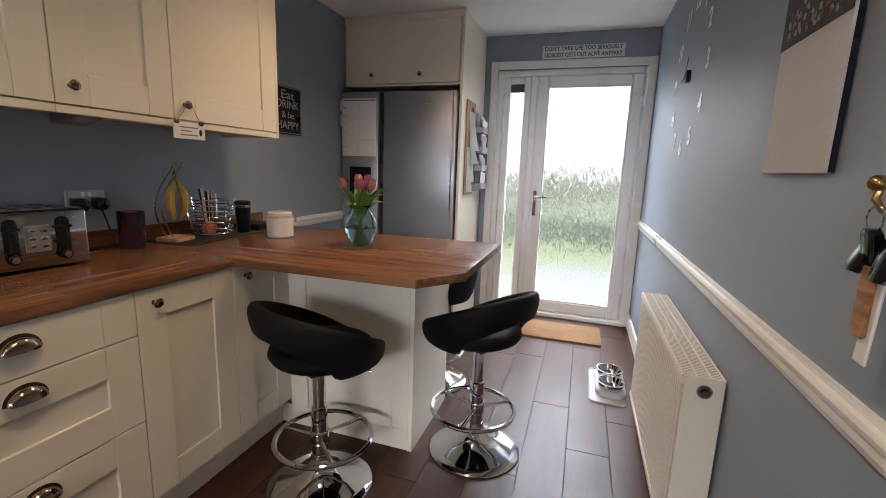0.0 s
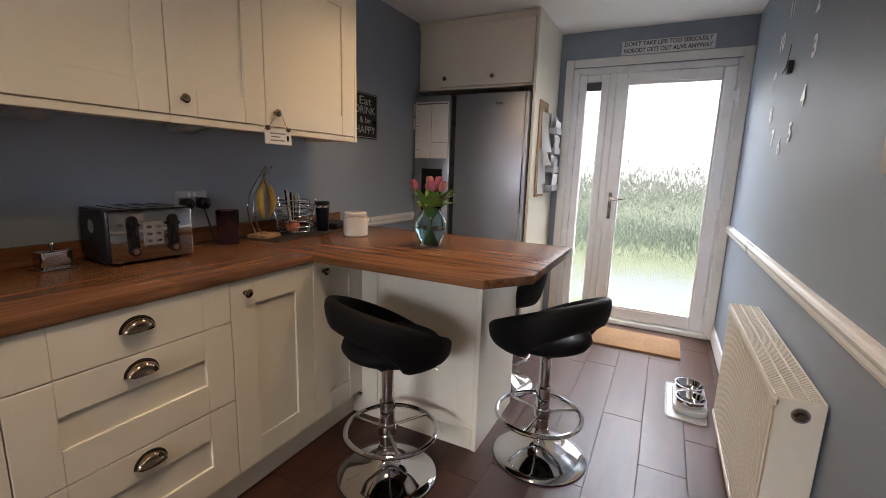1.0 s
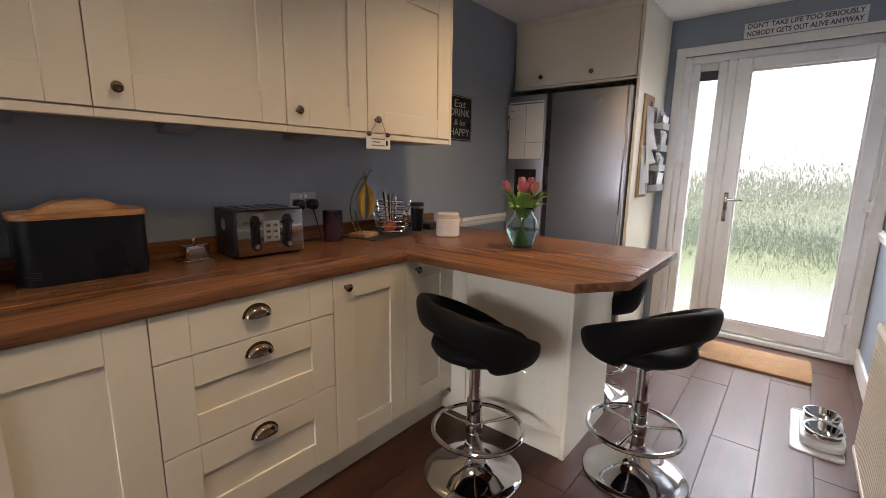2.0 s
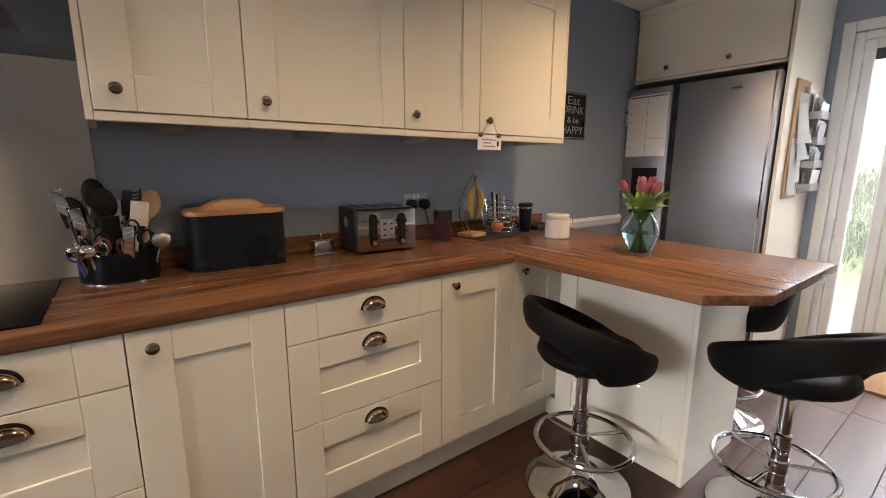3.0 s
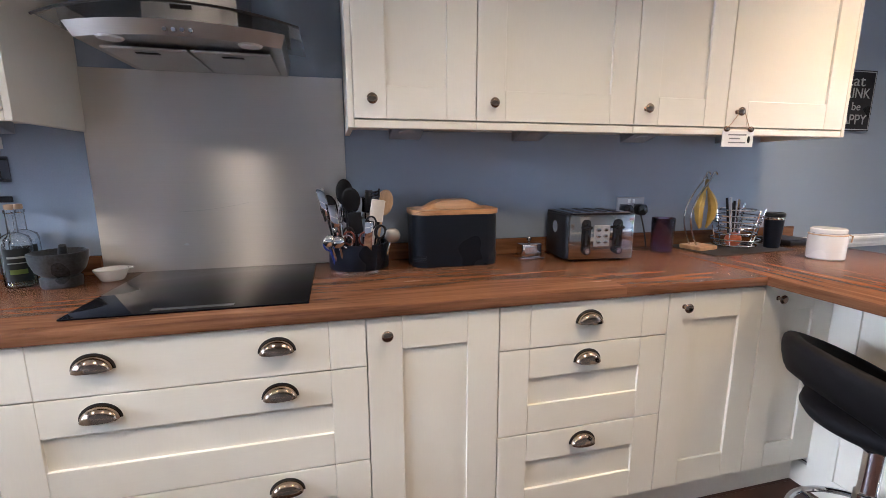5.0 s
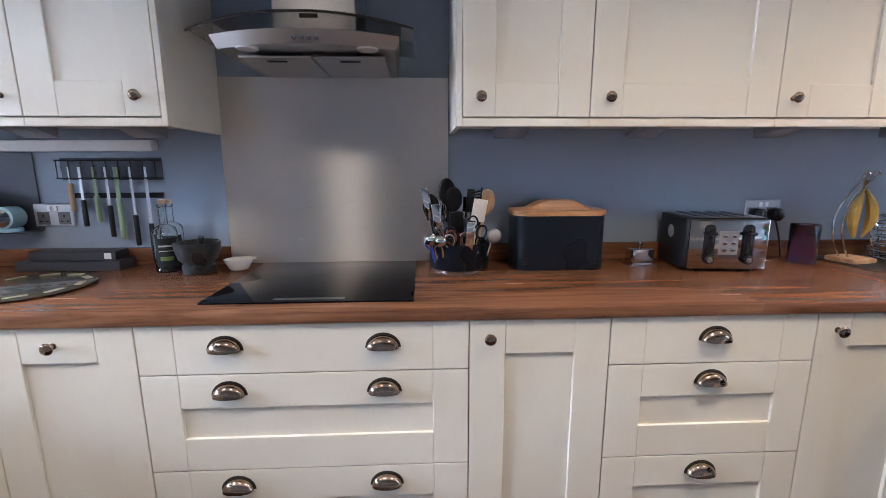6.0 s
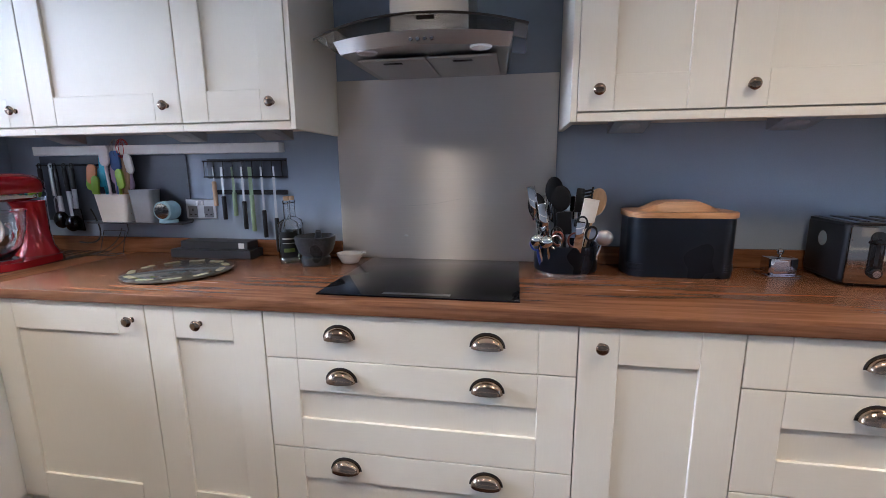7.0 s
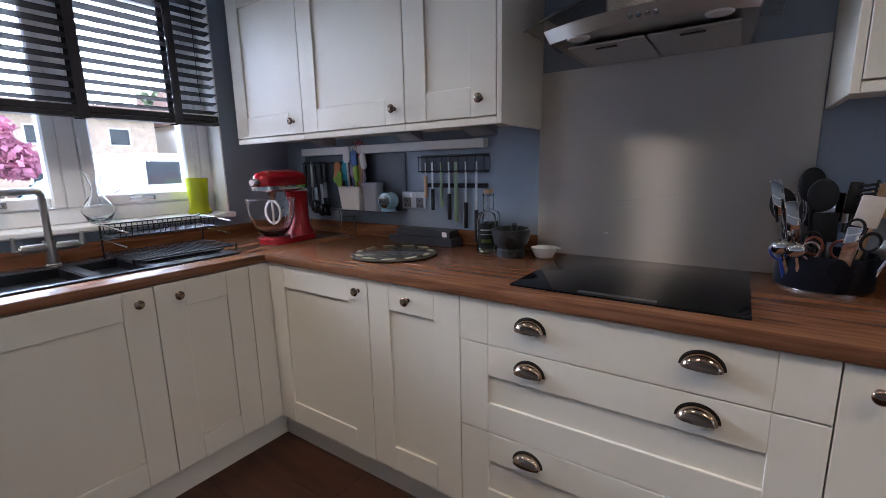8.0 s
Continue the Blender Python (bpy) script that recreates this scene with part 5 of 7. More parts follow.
binn = thing("bread_bin", 0.115, 0.822, WT, 0, "matt black bread bin with an arched wooden lid", "bread bin")
part("bin_body", prism(B(), rounded(0.185, 0.335, 0.055, 10), 0, 0.198, 0.004), MATTBLACK, binn)
for z in (0.022, 0.029, 0.036, 0.043):
    for sgn in (-1, 1):
        part("pressed_rib", tube(B(), [(0.038 + 0.056 * math.cos(radians(a)), sgn * (0.113 + 0.056 * math.sin(radians(a))), z) for a in range(10, 81, 10)], 0.0018, 6), MATTBLACK, binn)
bl = part("wooden_lid", prism(B(), rounded(0.195, 0.345, 0.06, 10), 0.1985, 0.216, 0.004), BAMBOO, binn, "acacia wood lid")
bm = B()
rowsb = []
for i in range(25):
    t = -1 + 2 * i / 24
    h = 0.216 + 0.036 * (0.5 + 0.5 * math.cos(math.pi * max(-1, min(1, (abs(t) - 0.25) / 0.75)))) if abs(t) > 0.25 else 0.252
    w = 0.05 * math.sqrt(max(0, 1 - t ** 4)) + 0.012
    rowsb.append([bm.verts.new((x, 0.15 * t, z)) for x, z in ((-w, 0.2155), (-w * 0.8, max(0.2156, h - 0.004)), (0, h), (w * 0.8, max(0.2156, h - 0.004)), (w, 0.2155))])
for u, v in zip(rowsb, rowsb[1:]):
    for j in range(4):
        bm.faces.new((u[j], u[j + 1], v[j + 1], v[j]))
    bm.faces.new((u[4], u[0], v[0], v[4]))
part("lid_handle", bm, BAMBOO, bl, smooth=50)

# ---- utensil caddy ----
CX, CY = 0.125, 0.458
cad = thing("utensil_caddy", CX, CY, WT, 0, "round matt black utensil caddy crammed with kitchen tools", "utensil holder")
part("drum", lathe(B(), [(0, 0.006), (0.108, 0.006), (0.110, 0.010), (0.110, 0.098), (0.107, 0.100), (0.104, 0.098), (0.104, 0.014), (0, 0.014)], 48), MATTBLACK, cad)
part("turntable_foot", lathe(B(), [(0, 0), (0.098, 0), (0.098, 0.0055), (0, 0.0055)], 40), CHROME, cad)
part("divider", box(B(), -0.102, 0.102, -0.0015, 0.0015, 0.014, 0.085), MATTBLACK, cad, smooth=None)


def tool(name, mat, label, x, y, lean_x, lean_y, length, head, head_mat=None, r=0.005):
    """A kitchen tool standing in the caddy: a handle and a head at its upper end."""
    o = thing(name, CX + x, CY + y, WT + 0.0165, 0, label, "kitchen utensil", "tools in the caddy")
    o.matrix_basis = Matrix.Translation((CX + x, CY + y, WT + 0.016)) @ Euler((radians(-lean_y), radians(lean_x), 0)).to_matrix().to_4x4()
    part("handle", tube(B(), [(0, 0, 0.0), (0, 0, length * 0.5), (0, 0, length)], [r, r * 1.1, r * 0.8], 8), mat, o)
    bm = B()
    if head == "spoon":
        blob(bm, (0, 0, length + 0.040), (0.009, 0.032, 0.050), 16, 10)
    elif head == "slotted":
        blob(bm, (0, 0, length + 0.03), (0.005, 0.034, 0.045), 16, 10)
    elif head == "fork":
        box(bm, -0.003, 0.006, -0.024, 0.004, length - 0.025, length + 0.06, 0.003)
        for i in range(5):
            tube(bm, [(0, -0.012, length + 0.012 * i), (0.008, 0.012, length + 0.006 + 0.012 * i), (0.022, 0.026, length + 0.013 + 0.012 * i), (0.030, 0.024, length + 0.019 + 0.012 * i)], 0.0042, 6)
    elif head == "turner":
        prism(bm, rounded(0.006, 0.062, 0.0025), length, length + 0.085, 0.002)
    elif head == "spatula":
        prism(bm, rounded(0.010, 0.050, 0.0045), length - 0.005, length + 0.075, 0.004)
    elif head == "grater":
        box(bm, -0.002, 0.002, -0.014, 0.014, length - 0.02, length + 0.10, 0.001)
    elif head == "loop":
        tube(bm, [(0, 0.018 * math.cos(a), length + 0.022 + 0.024 * math.sin(a)) for a in [2 * math.pi * i / 24 for i in range(24)]], 0.0035, 8, True)
    elif head == "ball":
        blob(bm, (0.004, 0, length + 0.02), (0.02, 0.024, 0.022), 16, 10)
    elif head == "whisk":
        for q in range(6):
            a = math.pi * q / 6
            tube(bm, [(0.022 * math.cos(a) * math.sin(w), 0.022 * math.sin(a) * math.sin(w), length + 0.05 - 0.05 * math.cos(w)) for w in [2 * math.pi * i / 20 for i in range(20)]], 0.0012, 5, True)
    elif head == "sieve":
        blob(bm, (0, 0, length + 0.025), (0.014, 0.030, 0.028), 16, 10)
    part("head", bm, head_mat or mat, o, smooth=60)
    return o


RED = material("orange_red_plastic", (0.16, 0.035, 0.018), 0.4, vary=0.1)
WHITESIL = material("cream_silicone", (0.62, 0.56, 0.48), 0.5, vary=0.08)
tool("kitchen_tongs", CHROME, "steel tongs standing in the black caddy", 0.02, -0.07, 4, -12, 0.19, "grater", CHROME, 0.006)
tool("box_grater", CHROME, "flat steel hand grater in the caddy", 0.05, -0.06, 6, -8, 0.13, "grater", CHROME)
tool("solid_spoon", BLACK, "large black nylon serving spoon in the caddy", -0.02, -0.03, -2, -3, 0.225, "spoon")
tool("slotted_spoon", BLACK, "black nylon slotted spoon in the caddy", 0.0, -0.015, 3, -2, 0.21, "slotted")
tool("pasta_fork", BLACK, "black nylon pasta fork in the caddy", -0.01, 0.03, 2, 5, 0.215, "fork")
tool("wooden_spoon", BEECH, "pale wooden spoon leaning in the caddy", -0.01, 0.055, -3, 12, 0.19, "spoon")
tool("cream_spatula", WHITESIL, "cream silicone spatula in the caddy", 0.03, 0.035, 6, 9, 0.17, "spatula")
tool("kitchen_scissors", RED, "orange handled kitchen scissors in the caddy", 0.07, 0.005, 8, 6, 0.085, "loop", RED)
tool("kitchen_shears", RED, "red handled shears standing in the caddy", 0.072, -0.025, 8, -6, 0.09, "loop", RED)
tool("black_scissors", BLACK, "black looped scissors in the caddy", 0.04, 0.02, 8, 8, 0.14, "loop", BLACK)
tool("can_opener", BLACK, "black handled tin opener in the caddy", 0.06, 0.045, 8, 12, 0.11, "loop", BLACK)
tool("ice_cream_scoop", CHROME, "steel ice cream scoop with round bowl", 0.06, -0.075, 12, -16, 0.09, "ball", CHROME)
tool("measuring_scoop", CHROME, "small steel scoop in the caddy", 0.075, -0.055, 14, -10, 0.085, "ball", CHROME)
tool("tea_strainer", CHROME, "steel mesh strainer hung over caddy rim", 0.04, 0.085, 6, 18, 0.09, "sieve", HOODSTEEL)
tool("balloon_whisk", CHROME, "steel balloon whisk in the caddy", -0.04, -0.045, -6, -6, 0.15, "whisk", CHROME)
tool("fish_slice", HOODSTEEL, "steel slice standing in the caddy", -0.045, 0.01, -6, 2, 0.16, "turner", CHROME)
tool("potato_peeler", BLACK, "black handled peeler in the caddy", 0.085, 0.02, 14, 4, 0.075, "grater", CHROME)
tool("corkscrew", CHROME, "steel corkscrew handle in the caddy", 0.08, -0.04, 12, -2, 0.08, "loop", CHROME)
BLUEP = material("blue_plastic", (0.03, 0.06, 0.30), 0.4)
tool("blue_peeler", BLUEP, "blue handled peeler in the caddy", 0.055, -0.085, 10, -14, 0.07, "loop", BLUEP)

for i, (tx, ty, lx_, ly_, ln, hd) in enumerate(((-0.06, -0.02, -6, -3, 0.15, "spoon"), (-0.05, 0.05, -5, 6, 0.13, "turner"), (0.01, 0.0, 4, -4, 0.12, "spatula"), (0.03, -0.02, 8, -8, 0.10, "loop"), (0.02, 0.06, 6, 10, 0.10, "loop"), (-0.03, -0.07, -4, -9, 0.17, "spoon"))):
    tool("nylon_tool", BLACK, "black nylon tool packed in the caddy", tx, ty, lx_, ly_, ln, hd)

# ---- between the hob and the corner ----
dish = thing("spoon_rest_bowl", 0.115, -0.36, WT, 20, "small white ceramic dish beside the hob", "dish")
part("bowl", lathe(B(), [(0, 0), (0.030, 0), (0.034, 0.004), (0.050, 0.034), (0.052, 0.040), (0.049, 0.040), (0.032, 0.008), (0, 0.006)], 32, 0, 0, 0.85, 1.0), material("white_glaze", (0.72, 0.71, 0.68), 0.2, vary=0.03, bump=0, coat=0.5), dish, smooth=60)
part("lip_tab", box(B(), -0.01, 0.012, 0.045, 0.062, 0.034, 0.041, 0.003), MATS["white_glaze"], dish)

mortar = thing("granite_mortar", 0.155, -0.482, WT, 0, "dark granite mortar with its pestle", "mortar")
GRAN = material("dark_granite", (0.030, 0.033, 0.035), 0.3, vary=0.75, scale=130, bump=0.05)
part("mortar_bowl", lathe(B(), [(0, 0), (0.052, 0), (0.055, 0.006), (0.055, 0.030), (0.048, 0.036), (0.064, 0.052), (0.075, 0.085), (0.077, 0.110), (0.072, 0.112), (0.064, 0.106), (0.05, 0.06), (0.02, 0.04), (0, 0.038)], 40), GRAN, mortar, smooth=40)
pestle = thing("granite_pestle", 0.13, -0.482, WT + 0.045, 0, "dark granite pestle leaning in the mortar", "pestle")
part("pestle_rod", tube(B(), [(-0.01, -0.01, 0.002), (0.005, 0.0, 0.03), (0.022, 0.012, 0.075), (0.025, 0.014, 0.085)], [0.016, 0.014, 0.012, 0.010], 14), GRAN, pestle, smooth=60)

def curved_patch(r, z0, z1, a0, a1, k=12):
    """A bent strip on a round body, facing the room."""
    bm = B()
    g = [[bm.verts.new((r * math.cos(radians(a0 + (a1 - a0) * i / k)), r * math.sin(radians(a0 + (a1 - a0) * i / k)), z)) for i in range(k + 1)] for z in (z0, z1)]
    for i in range(k):
        bm.faces.new((g[0][i], g[0][i + 1], g[1][i + 1], g[1][i]))
    bmesh.ops.solidify(bm, geom=bm.faces[:], thickness=0.0003)
    return bm


OILGREEN = glass_mat("olive_oil_glass", (0.55, 0.60, 0.38))
for bx, by, hh in ((0.128, -0.607, 0.262), (0.050, -0.628, 0.258)):
    bt = thing("oil_bottle", bx, by, WT, 28, "square glass oil bottle with dark label and cork", "bottle", "oil bottles")
    part("glass_body", lathe(B(), [(0, 0), (0.036, 0), (0.040, 0.004), (0.040, 0.145), (0.036, 0.160), (0.0135, 0.172), (0.0125, hh - 0.03), (0.0155, hh - 0.028), (0.0155, hh - 0.018), (0.0105, hh - 0.018), (0.010, 0.172), (0.034, 0.153), (0.038, 0.135), (0.038, 0.006), (0, 0.004)], 28), CLEAR, bt, smooth=50)
    part("oil", lathe(B(), [(0, 0.0065), (0.0372, 0.0075), (0.0376, 0.02), (0.0376, 0.05), (0, 0.05)], 24), OILGREEN, bt, smooth=50)
    part("label", curved_patch(0.0405, 0.022, 0.125, -50, 50), material("black_label", (0.012, 0.015, 0.013), 0.5), bt, "black printed label")
    part("label_panel", curved_patch(0.0409, 0.045, 0.06, -30, 30), material("label_green", (0.20, 0.26, 0.06), 0.6), bt)
    for z, w in ((0.098, 0.006), (0.080, 0.003)):
        part("unreadable_line", curved_patch(0.0409, z - w / 2, z + w / 2, -34, 34), material("label_ink", (0.5, 0.5, 0.45), 0.6), bt)
    part("cork_stopper", lathe(B(), [(0.0095, hh - 0.0178), (0.0115, hh - 0.014), (0.0115, hh - 0.002), (0, hh)], 16), BEECH, bt)

for i, (x0, x1, y0, y1, z0, z1) in enumerate(((0.022, 0.115, -1.16, -0.79, 0.0, 0.036), (0.024, 0.10, -1.12, -0.81, 0.0365, 0.070))):
    bx = whole("knife_box", box(B(), x0, x1, y0, y1, WT + z0, WT + z1, 0.002), material("charcoal_card", (0.030, 0.032, 0.038), 0.55, vary=0.1, scale=90), ("long charcoal cardboard box against the upstand", "smaller charcoal box stacked on another box")[i], "box", None, "stacked boxes", smooth=None)
tagged(part("label_sticker", box(B(), 0.1003, 0.1008, -0.85, -0.825, WT + 0.042, WT + 0.064), PAPER, bpy.data.objects["knife_box.001"] if "knife_box.001" in bpy.data.objects else bx, smooth=None))

gb = thing("glass_worktop_saver", 0.345, -0.925, WT, 0, "round glass worktop saver with olive print border", "chopping board")
part("glass_disc", lathe(B(), [(0, 0.003), (0.178, 0.003), (0.181, 0.005), (0.181, 0.008), (0.178, 0.010), (0, 0.010)], 64), material("printed_glass", (0.085, 0.080, 0.068), 0.10, vary=0.12, scale=14, bump=0, coat=0.6), gb)
OLIVE = material("olive_print", (0.30, 0.27, 0.14), 0.3, vary=0.3, scale=30)
for i in range(11):
    a = 2 * math.pi * i / 11
    part("printed_motif", prism(B(), rounded(0.022, 0.056, 0.009), 0.0101, 0.0105), OLIVE, gb, m=Matrix.Translation((0.152 * math.cos(a), 0.152 * math.sin(a), 0)) @ Matrix.Rotation(a + 0.2, 4, "Z"), smooth=None)
for a in (45, 135, 225, 315):
    part("rubber_foot", lathe(B(), [(0.008, 0), (0.008, 0.0028), (0, 0.0028)], 12, 0.14 * math.cos(radians(a)), 0.14 * math.sin(radians(a))), BLACK, gb)

# ---- rail, organiser and knives on the wall ----
whole("white_wall_rail", box(B(), 0.001, 0.045, -1.86, -0.667, 1.338, 1.377, 0.002), WHITEPAINT, "long white batten under the wall cabinets", "shelf rail", smooth=None)
org = thing("wall_organiser", 0.001, 0, 0, 0, "dark grey metal wall organiser with a shallow shelf", "organiser")
ORGM = material("slate_metal", (0.055, 0.062, 0.078), 0.45, 0.2, vary=0.08, scale=90)
part("back_plate", box(B(), 0, 0.006, -1.88, -1.125, 1.045, 1.336, 0.001), ORGM, org, smooth=None)
part("shelf", box(B(), 0.0065, 0.075, -1.60, -1.125, 1.040, 1.046, 0.001), ORGM, org, smooth=None)
part("hook_bar", tube(B(), [(0.03, -1.87, 1.295), (0.03, -1.56, 1.295)], 0.004, 8), BLACK, org)
for yy in (-1.87, -1.56):
    part("bar_end", tube(B(), [(0.005, yy, 1.295), (0.03, yy, 1.295)], 0.004, 8), BLACK, org)


def pot(name, y, w, h, mat, label):
    p = thing(name, 0.042, y, 1.0465, 0, label, "pot", "pots on the organiser shelf")
    bm = B()
    o0, o1 = rounded(0.05, w * 0.78, 0.012), rounded(0.062, w, 0.014)
    lo = [bm.verts.new((x, yy, 0)) for x, yy in o0]
    hi = [bm.verts.new((x, yy, h)) for x, yy in o1]
    inn = [bm.verts.new((x * 0.93, yy * 0.96, h)) for x, yy in o1]
    bot = [bm.verts.new((x * 0.9, yy * 0.94, 0.004)) for x, yy in o0]
    k = len(o0)
    bm.faces.new(lo[::-1])
    bm.faces.new(bot)
    for i in range(k):
        j = (i + 1) % k
        bm.faces.new((lo[i], lo[j], hi[j], hi[i]))
        bm.faces.new((hi[i], hi[j], inn[j], inn[i]))
        bm.faces.new((inn[i], inn[j], bot[j], bot[i]))
    part("pot_wall", bm, mat, p)
    return p


pot("white_pot", -1.468, 0.165, 0.122, WHITEPLASTIC, "white tapered pot holding colourful baking tools")
pot("grey_pot", -1.318, 0.115, 0.142, material("mid_grey_plastic", (0.27, 0.28, 0.30), 0.45, vary=0.05), "mid grey tapered pot on the organiser shelf")
cols = [("lime", (0.30, 0.50, 0.04)), ("teal", (0.02, 0.30, 0.42)), ("blue", (0.05, 0.14, 0.40)), ("lilac", (0.42, 0.33, 0.48)), ("white", (0.75, 0.74, 0.72)), ("orange", (0.62, 0.22, 0.05)), ("red", (0.45, 0.03, 0.04))]
rp = random.Random(12)
for i in range(11):
    cn, cc = cols[(0, 5, 0, 1, 1, 4, 3, 2, 0, 3, 4)[i]]
    yy = -1.525 + 0.0115 * i
    hgt = (0.20, 0.24, 0.17, 0.22, 0.30, 0.35, 0.24, 0.32, 0.21, 0.20, 0.30)[i]
    o = thing("baking_spatula", 0.036 + 0.010 * (i % 3), yy, 1.052, 0, cn + " silicone baking tool standing in the white pot", "baking tool", "baking tools in the pot")
    cm = material(cn + "_silicone", cc, 0.45, vary=0.08)
    lean = (yy + 1.46) * 0.7
    part("handle", tube(B(), [(0, 0, 0), (0.006, lean, hgt * 0.7)], 0.006, 8), BEECH if i in (1, 10) else cm, o)
    part("blade", prism(B(), rounded(0.034 + 0.010 * (i % 2), 0.085, 0.0165), -0.005, 0.005, 0.003), cm, o, m=pose(0.006, lean * 1.25, hgt * 0.7 + 0.036, 90, -12 * lean / 0.045, 90))
for i, yy in enumerate((-1.425, -1.395)):
    o = thing("wooden_handled_whisk", 0.042, yy - 0.012, 1.052, 0, "wire whisk with a pale wooden handle, upside up", "whisk", "whisks in the pot")
    part("wooden_handle", tube(B(), [(0, 0, 0.03), (0, 0.006, 0.15), (0, 0.01, 0.27)], [0.009, 0.013, 0.010], 10), BEECH, o)
    wb = B()
    for q in range(4):
        a = math.pi * q / 4
        tube(wb, [(0.02 * math.cos(a) * math.sin(w), 0.01 + 0.026 * math.sin(a) * math.sin(w), 0.31 - 0.042 * math.cos(w)) for w in [2 * math.pi * k_ / 18 for k_ in range(18)]], 0.0013, 5, True)
    part("wire_loops", wb, material("red_silicone", (0.45, 0.03, 0.04), 0.45) if i else CHROME, o)
timer = thing("egg_timer", 0.058, -1.20, 1.0465, 20, "pale blue egg timer with a round silver face", "timer")
timer.matrix_basis = timer.matrix_basis @ Matrix.Scale(1.18, 4)
PALEB = material("pale_blue_plastic", (0.33, 0.52, 0.62), 0.4)
part("foot", prism(B(), rounded(0.05, 0.06, 0.02), 0, 0.012, 0.004), PALEB, timer)
part("drum", tube(B(), [(-0.025, 0.008, 0.045), (0.025, -0.008, 0.045)], 0.034, 24), PALEB, timer)
part("neck", box(B(), -0.008, 0.008, -0.01, 0.01, 0.01, 0.02), PALEB, timer)
part("silver_face", tube(B(), [(0.0252, -0.008, 0.045), (0.029, -0.0092, 0.045)], 0.028, 24), CHROME, timer)

def hanging(yy, name, label, grip, grip_mat, shaft, head, head_mat, size, lean=0):
    """A tool on the organiser's bar: a grip above, a steel shaft, a head below."""
    o = thing(name, 0.036, yy, 1.292, 0, label, "kitchen utensil", "utensils on the bar")
    o.matrix_basis = pose(0.036, yy, 1.292, lean, 0, 0)
    part("hang_loop", tube(B(), [(0.004, 0.009 * math.cos(a), 0.0 + 0.011 * math.sin(a)) for a in [2 * math.pi * i / 16 for i in range(16)]], 0.003, 6, True), grip_mat, o)
    part("grip", prism(B(), rounded(0.014, 0.020, 0.006), -0.012 - grip, -0.010, 0.003), grip_mat, o, m=pose(0.004, 0, 0))
    if shaft:
        part("shaft", tube(B(), [(0.004, 0, -0.012 - grip), (0.004, 0, -0.014 - grip - shaft)], 0.009, 8), LAMPSTEEL, o, "bright steel shaft")
    z = -0.014 - grip - shaft
    bm = B()
    if head == "grater":
        box(bm, 0.002, 0.006, -0.013, 0.013, z - size, z, 0.001)
        box(bm, 0.006, 0.009, -0.013, -0.010, z - size, z)
        box(bm, 0.006, 0.009, 0.010, 0.013, z - size, z)
    elif head == "bowl":
        blob(bm, (0.014, 0, z - size * 0.6), (0.020, size * 0.62, size * 0.65), 18, 10)
    elif head == "turner":
        pts = [(-0.022, 0), (0.022, 0), (0.034, -size), (-0.034, -size)]
        lo = [bm.verts.new((0.003, p, z + q)) for p, q in pts]
        hi = [bm.verts.new((0.007, p, z + q)) for p, q in pts]
        bm.faces.new(lo)
        bm.faces.new(hi[::-1])
        for q in range(4):
            bm.faces.new((lo[q], lo[(q + 1) % 4], hi[(q + 1) % 4], hi[q]))
    elif head == "peeler":
        tube(bm, [(0.004, 0, z), (0.004, 0.010, z - 0.015), (0.004, 0.010, z - size), (0.004, -0.010, z - size), (0.004, -0.010, z - 0.015)], 0.0025, 6, True)
    part("head", bm, head_mat, o, smooth=50)


hanging(-1.845, "hand_grater", "slim steel grater with black looped handle", 0.055, BLACK, 0, "grater", LAMPSTEEL, 0.20, -2)
hanging(-1.785, "steel_tongs", "polished steel tongs hanging on the bar", 0.12, LAMPSTEEL, 0, "peeler", LAMPSTEEL, 0.10)
hanging(-1.765, "black_ladle", "black nylon ladle with a steel neck", 0.12, BLACK, 0.07, "bowl", BLACKGLOSS, 0.06, 1)
hanging(-1.715, "serving_spoon", "black serving spoon with a steel shaft", 0.10, BLACK, 0.11, "bowl", BLACKGLOSS, 0.055, 2)
hanging(-1.675, "slotted_turner", "black slotted turner with a steel shaft", 0.09, BLACK, 0.085, "turner", BLACKGLOSS, 0.10, -2)
for i, (p0, p1, p2) in enumerate((((0.12, -1.58, WT + 0.004), (0.10, -1.44, WT + 0.012), (0.03, -1.47, WT + 0.11)), ((0.11, -1.50, WT + 0.004), (0.05, -1.40, WT + 0.06), (0.03, -1.44, WT + 0.13)), ((0.14, -1.54, WT + 0.004), (0.06, -1.46, WT + 0.004), (0.10, -1.40, WT + 0.004)))):
    whole("charging_cable", tube(B(), arc(p0, p1, p2, 14), 0.0018, 6), BLACK, "thin dark charging cable lying on the worktop", "cable", None, "loose cables")

kr = thing("knife_rack", 0.001, 0, 0, 0, "black wire knife rack screwed to the wall", "knife rack")
for z in (1.305, 1.240):
    part("rail_bar", tube(B(), [(0.004, -1.025, z), (0.035, -1.025, z), (0.035, -0.665, z), (0.004, -0.665, z)], 0.003, 6), BLACK, kr)
for i in range(9):
    yy = -1.02 + 0.0441 * i
    part("rack_wire", tube(B(), [(0.035, yy, 1.306), (0.035, yy, 1.241), (0.012, yy, 1.237)], 0.002, 6), BLACK, kr)
part("back_sheet", box(B(), 0.0, 0.003, -1.03, -0.66, 1.232, 1.315, 0.001), ORGM, kr, smooth=None)
part("magnet_bar", box(B(), 0.0, 0.012, -0.99, -0.665, 1.165, 1.185, 0.002), BLACK, kr, smooth=None)
KGREEN = material("sage_green_coating", (0.22, 0.30, 0.17), 0.4, vary=0.08)
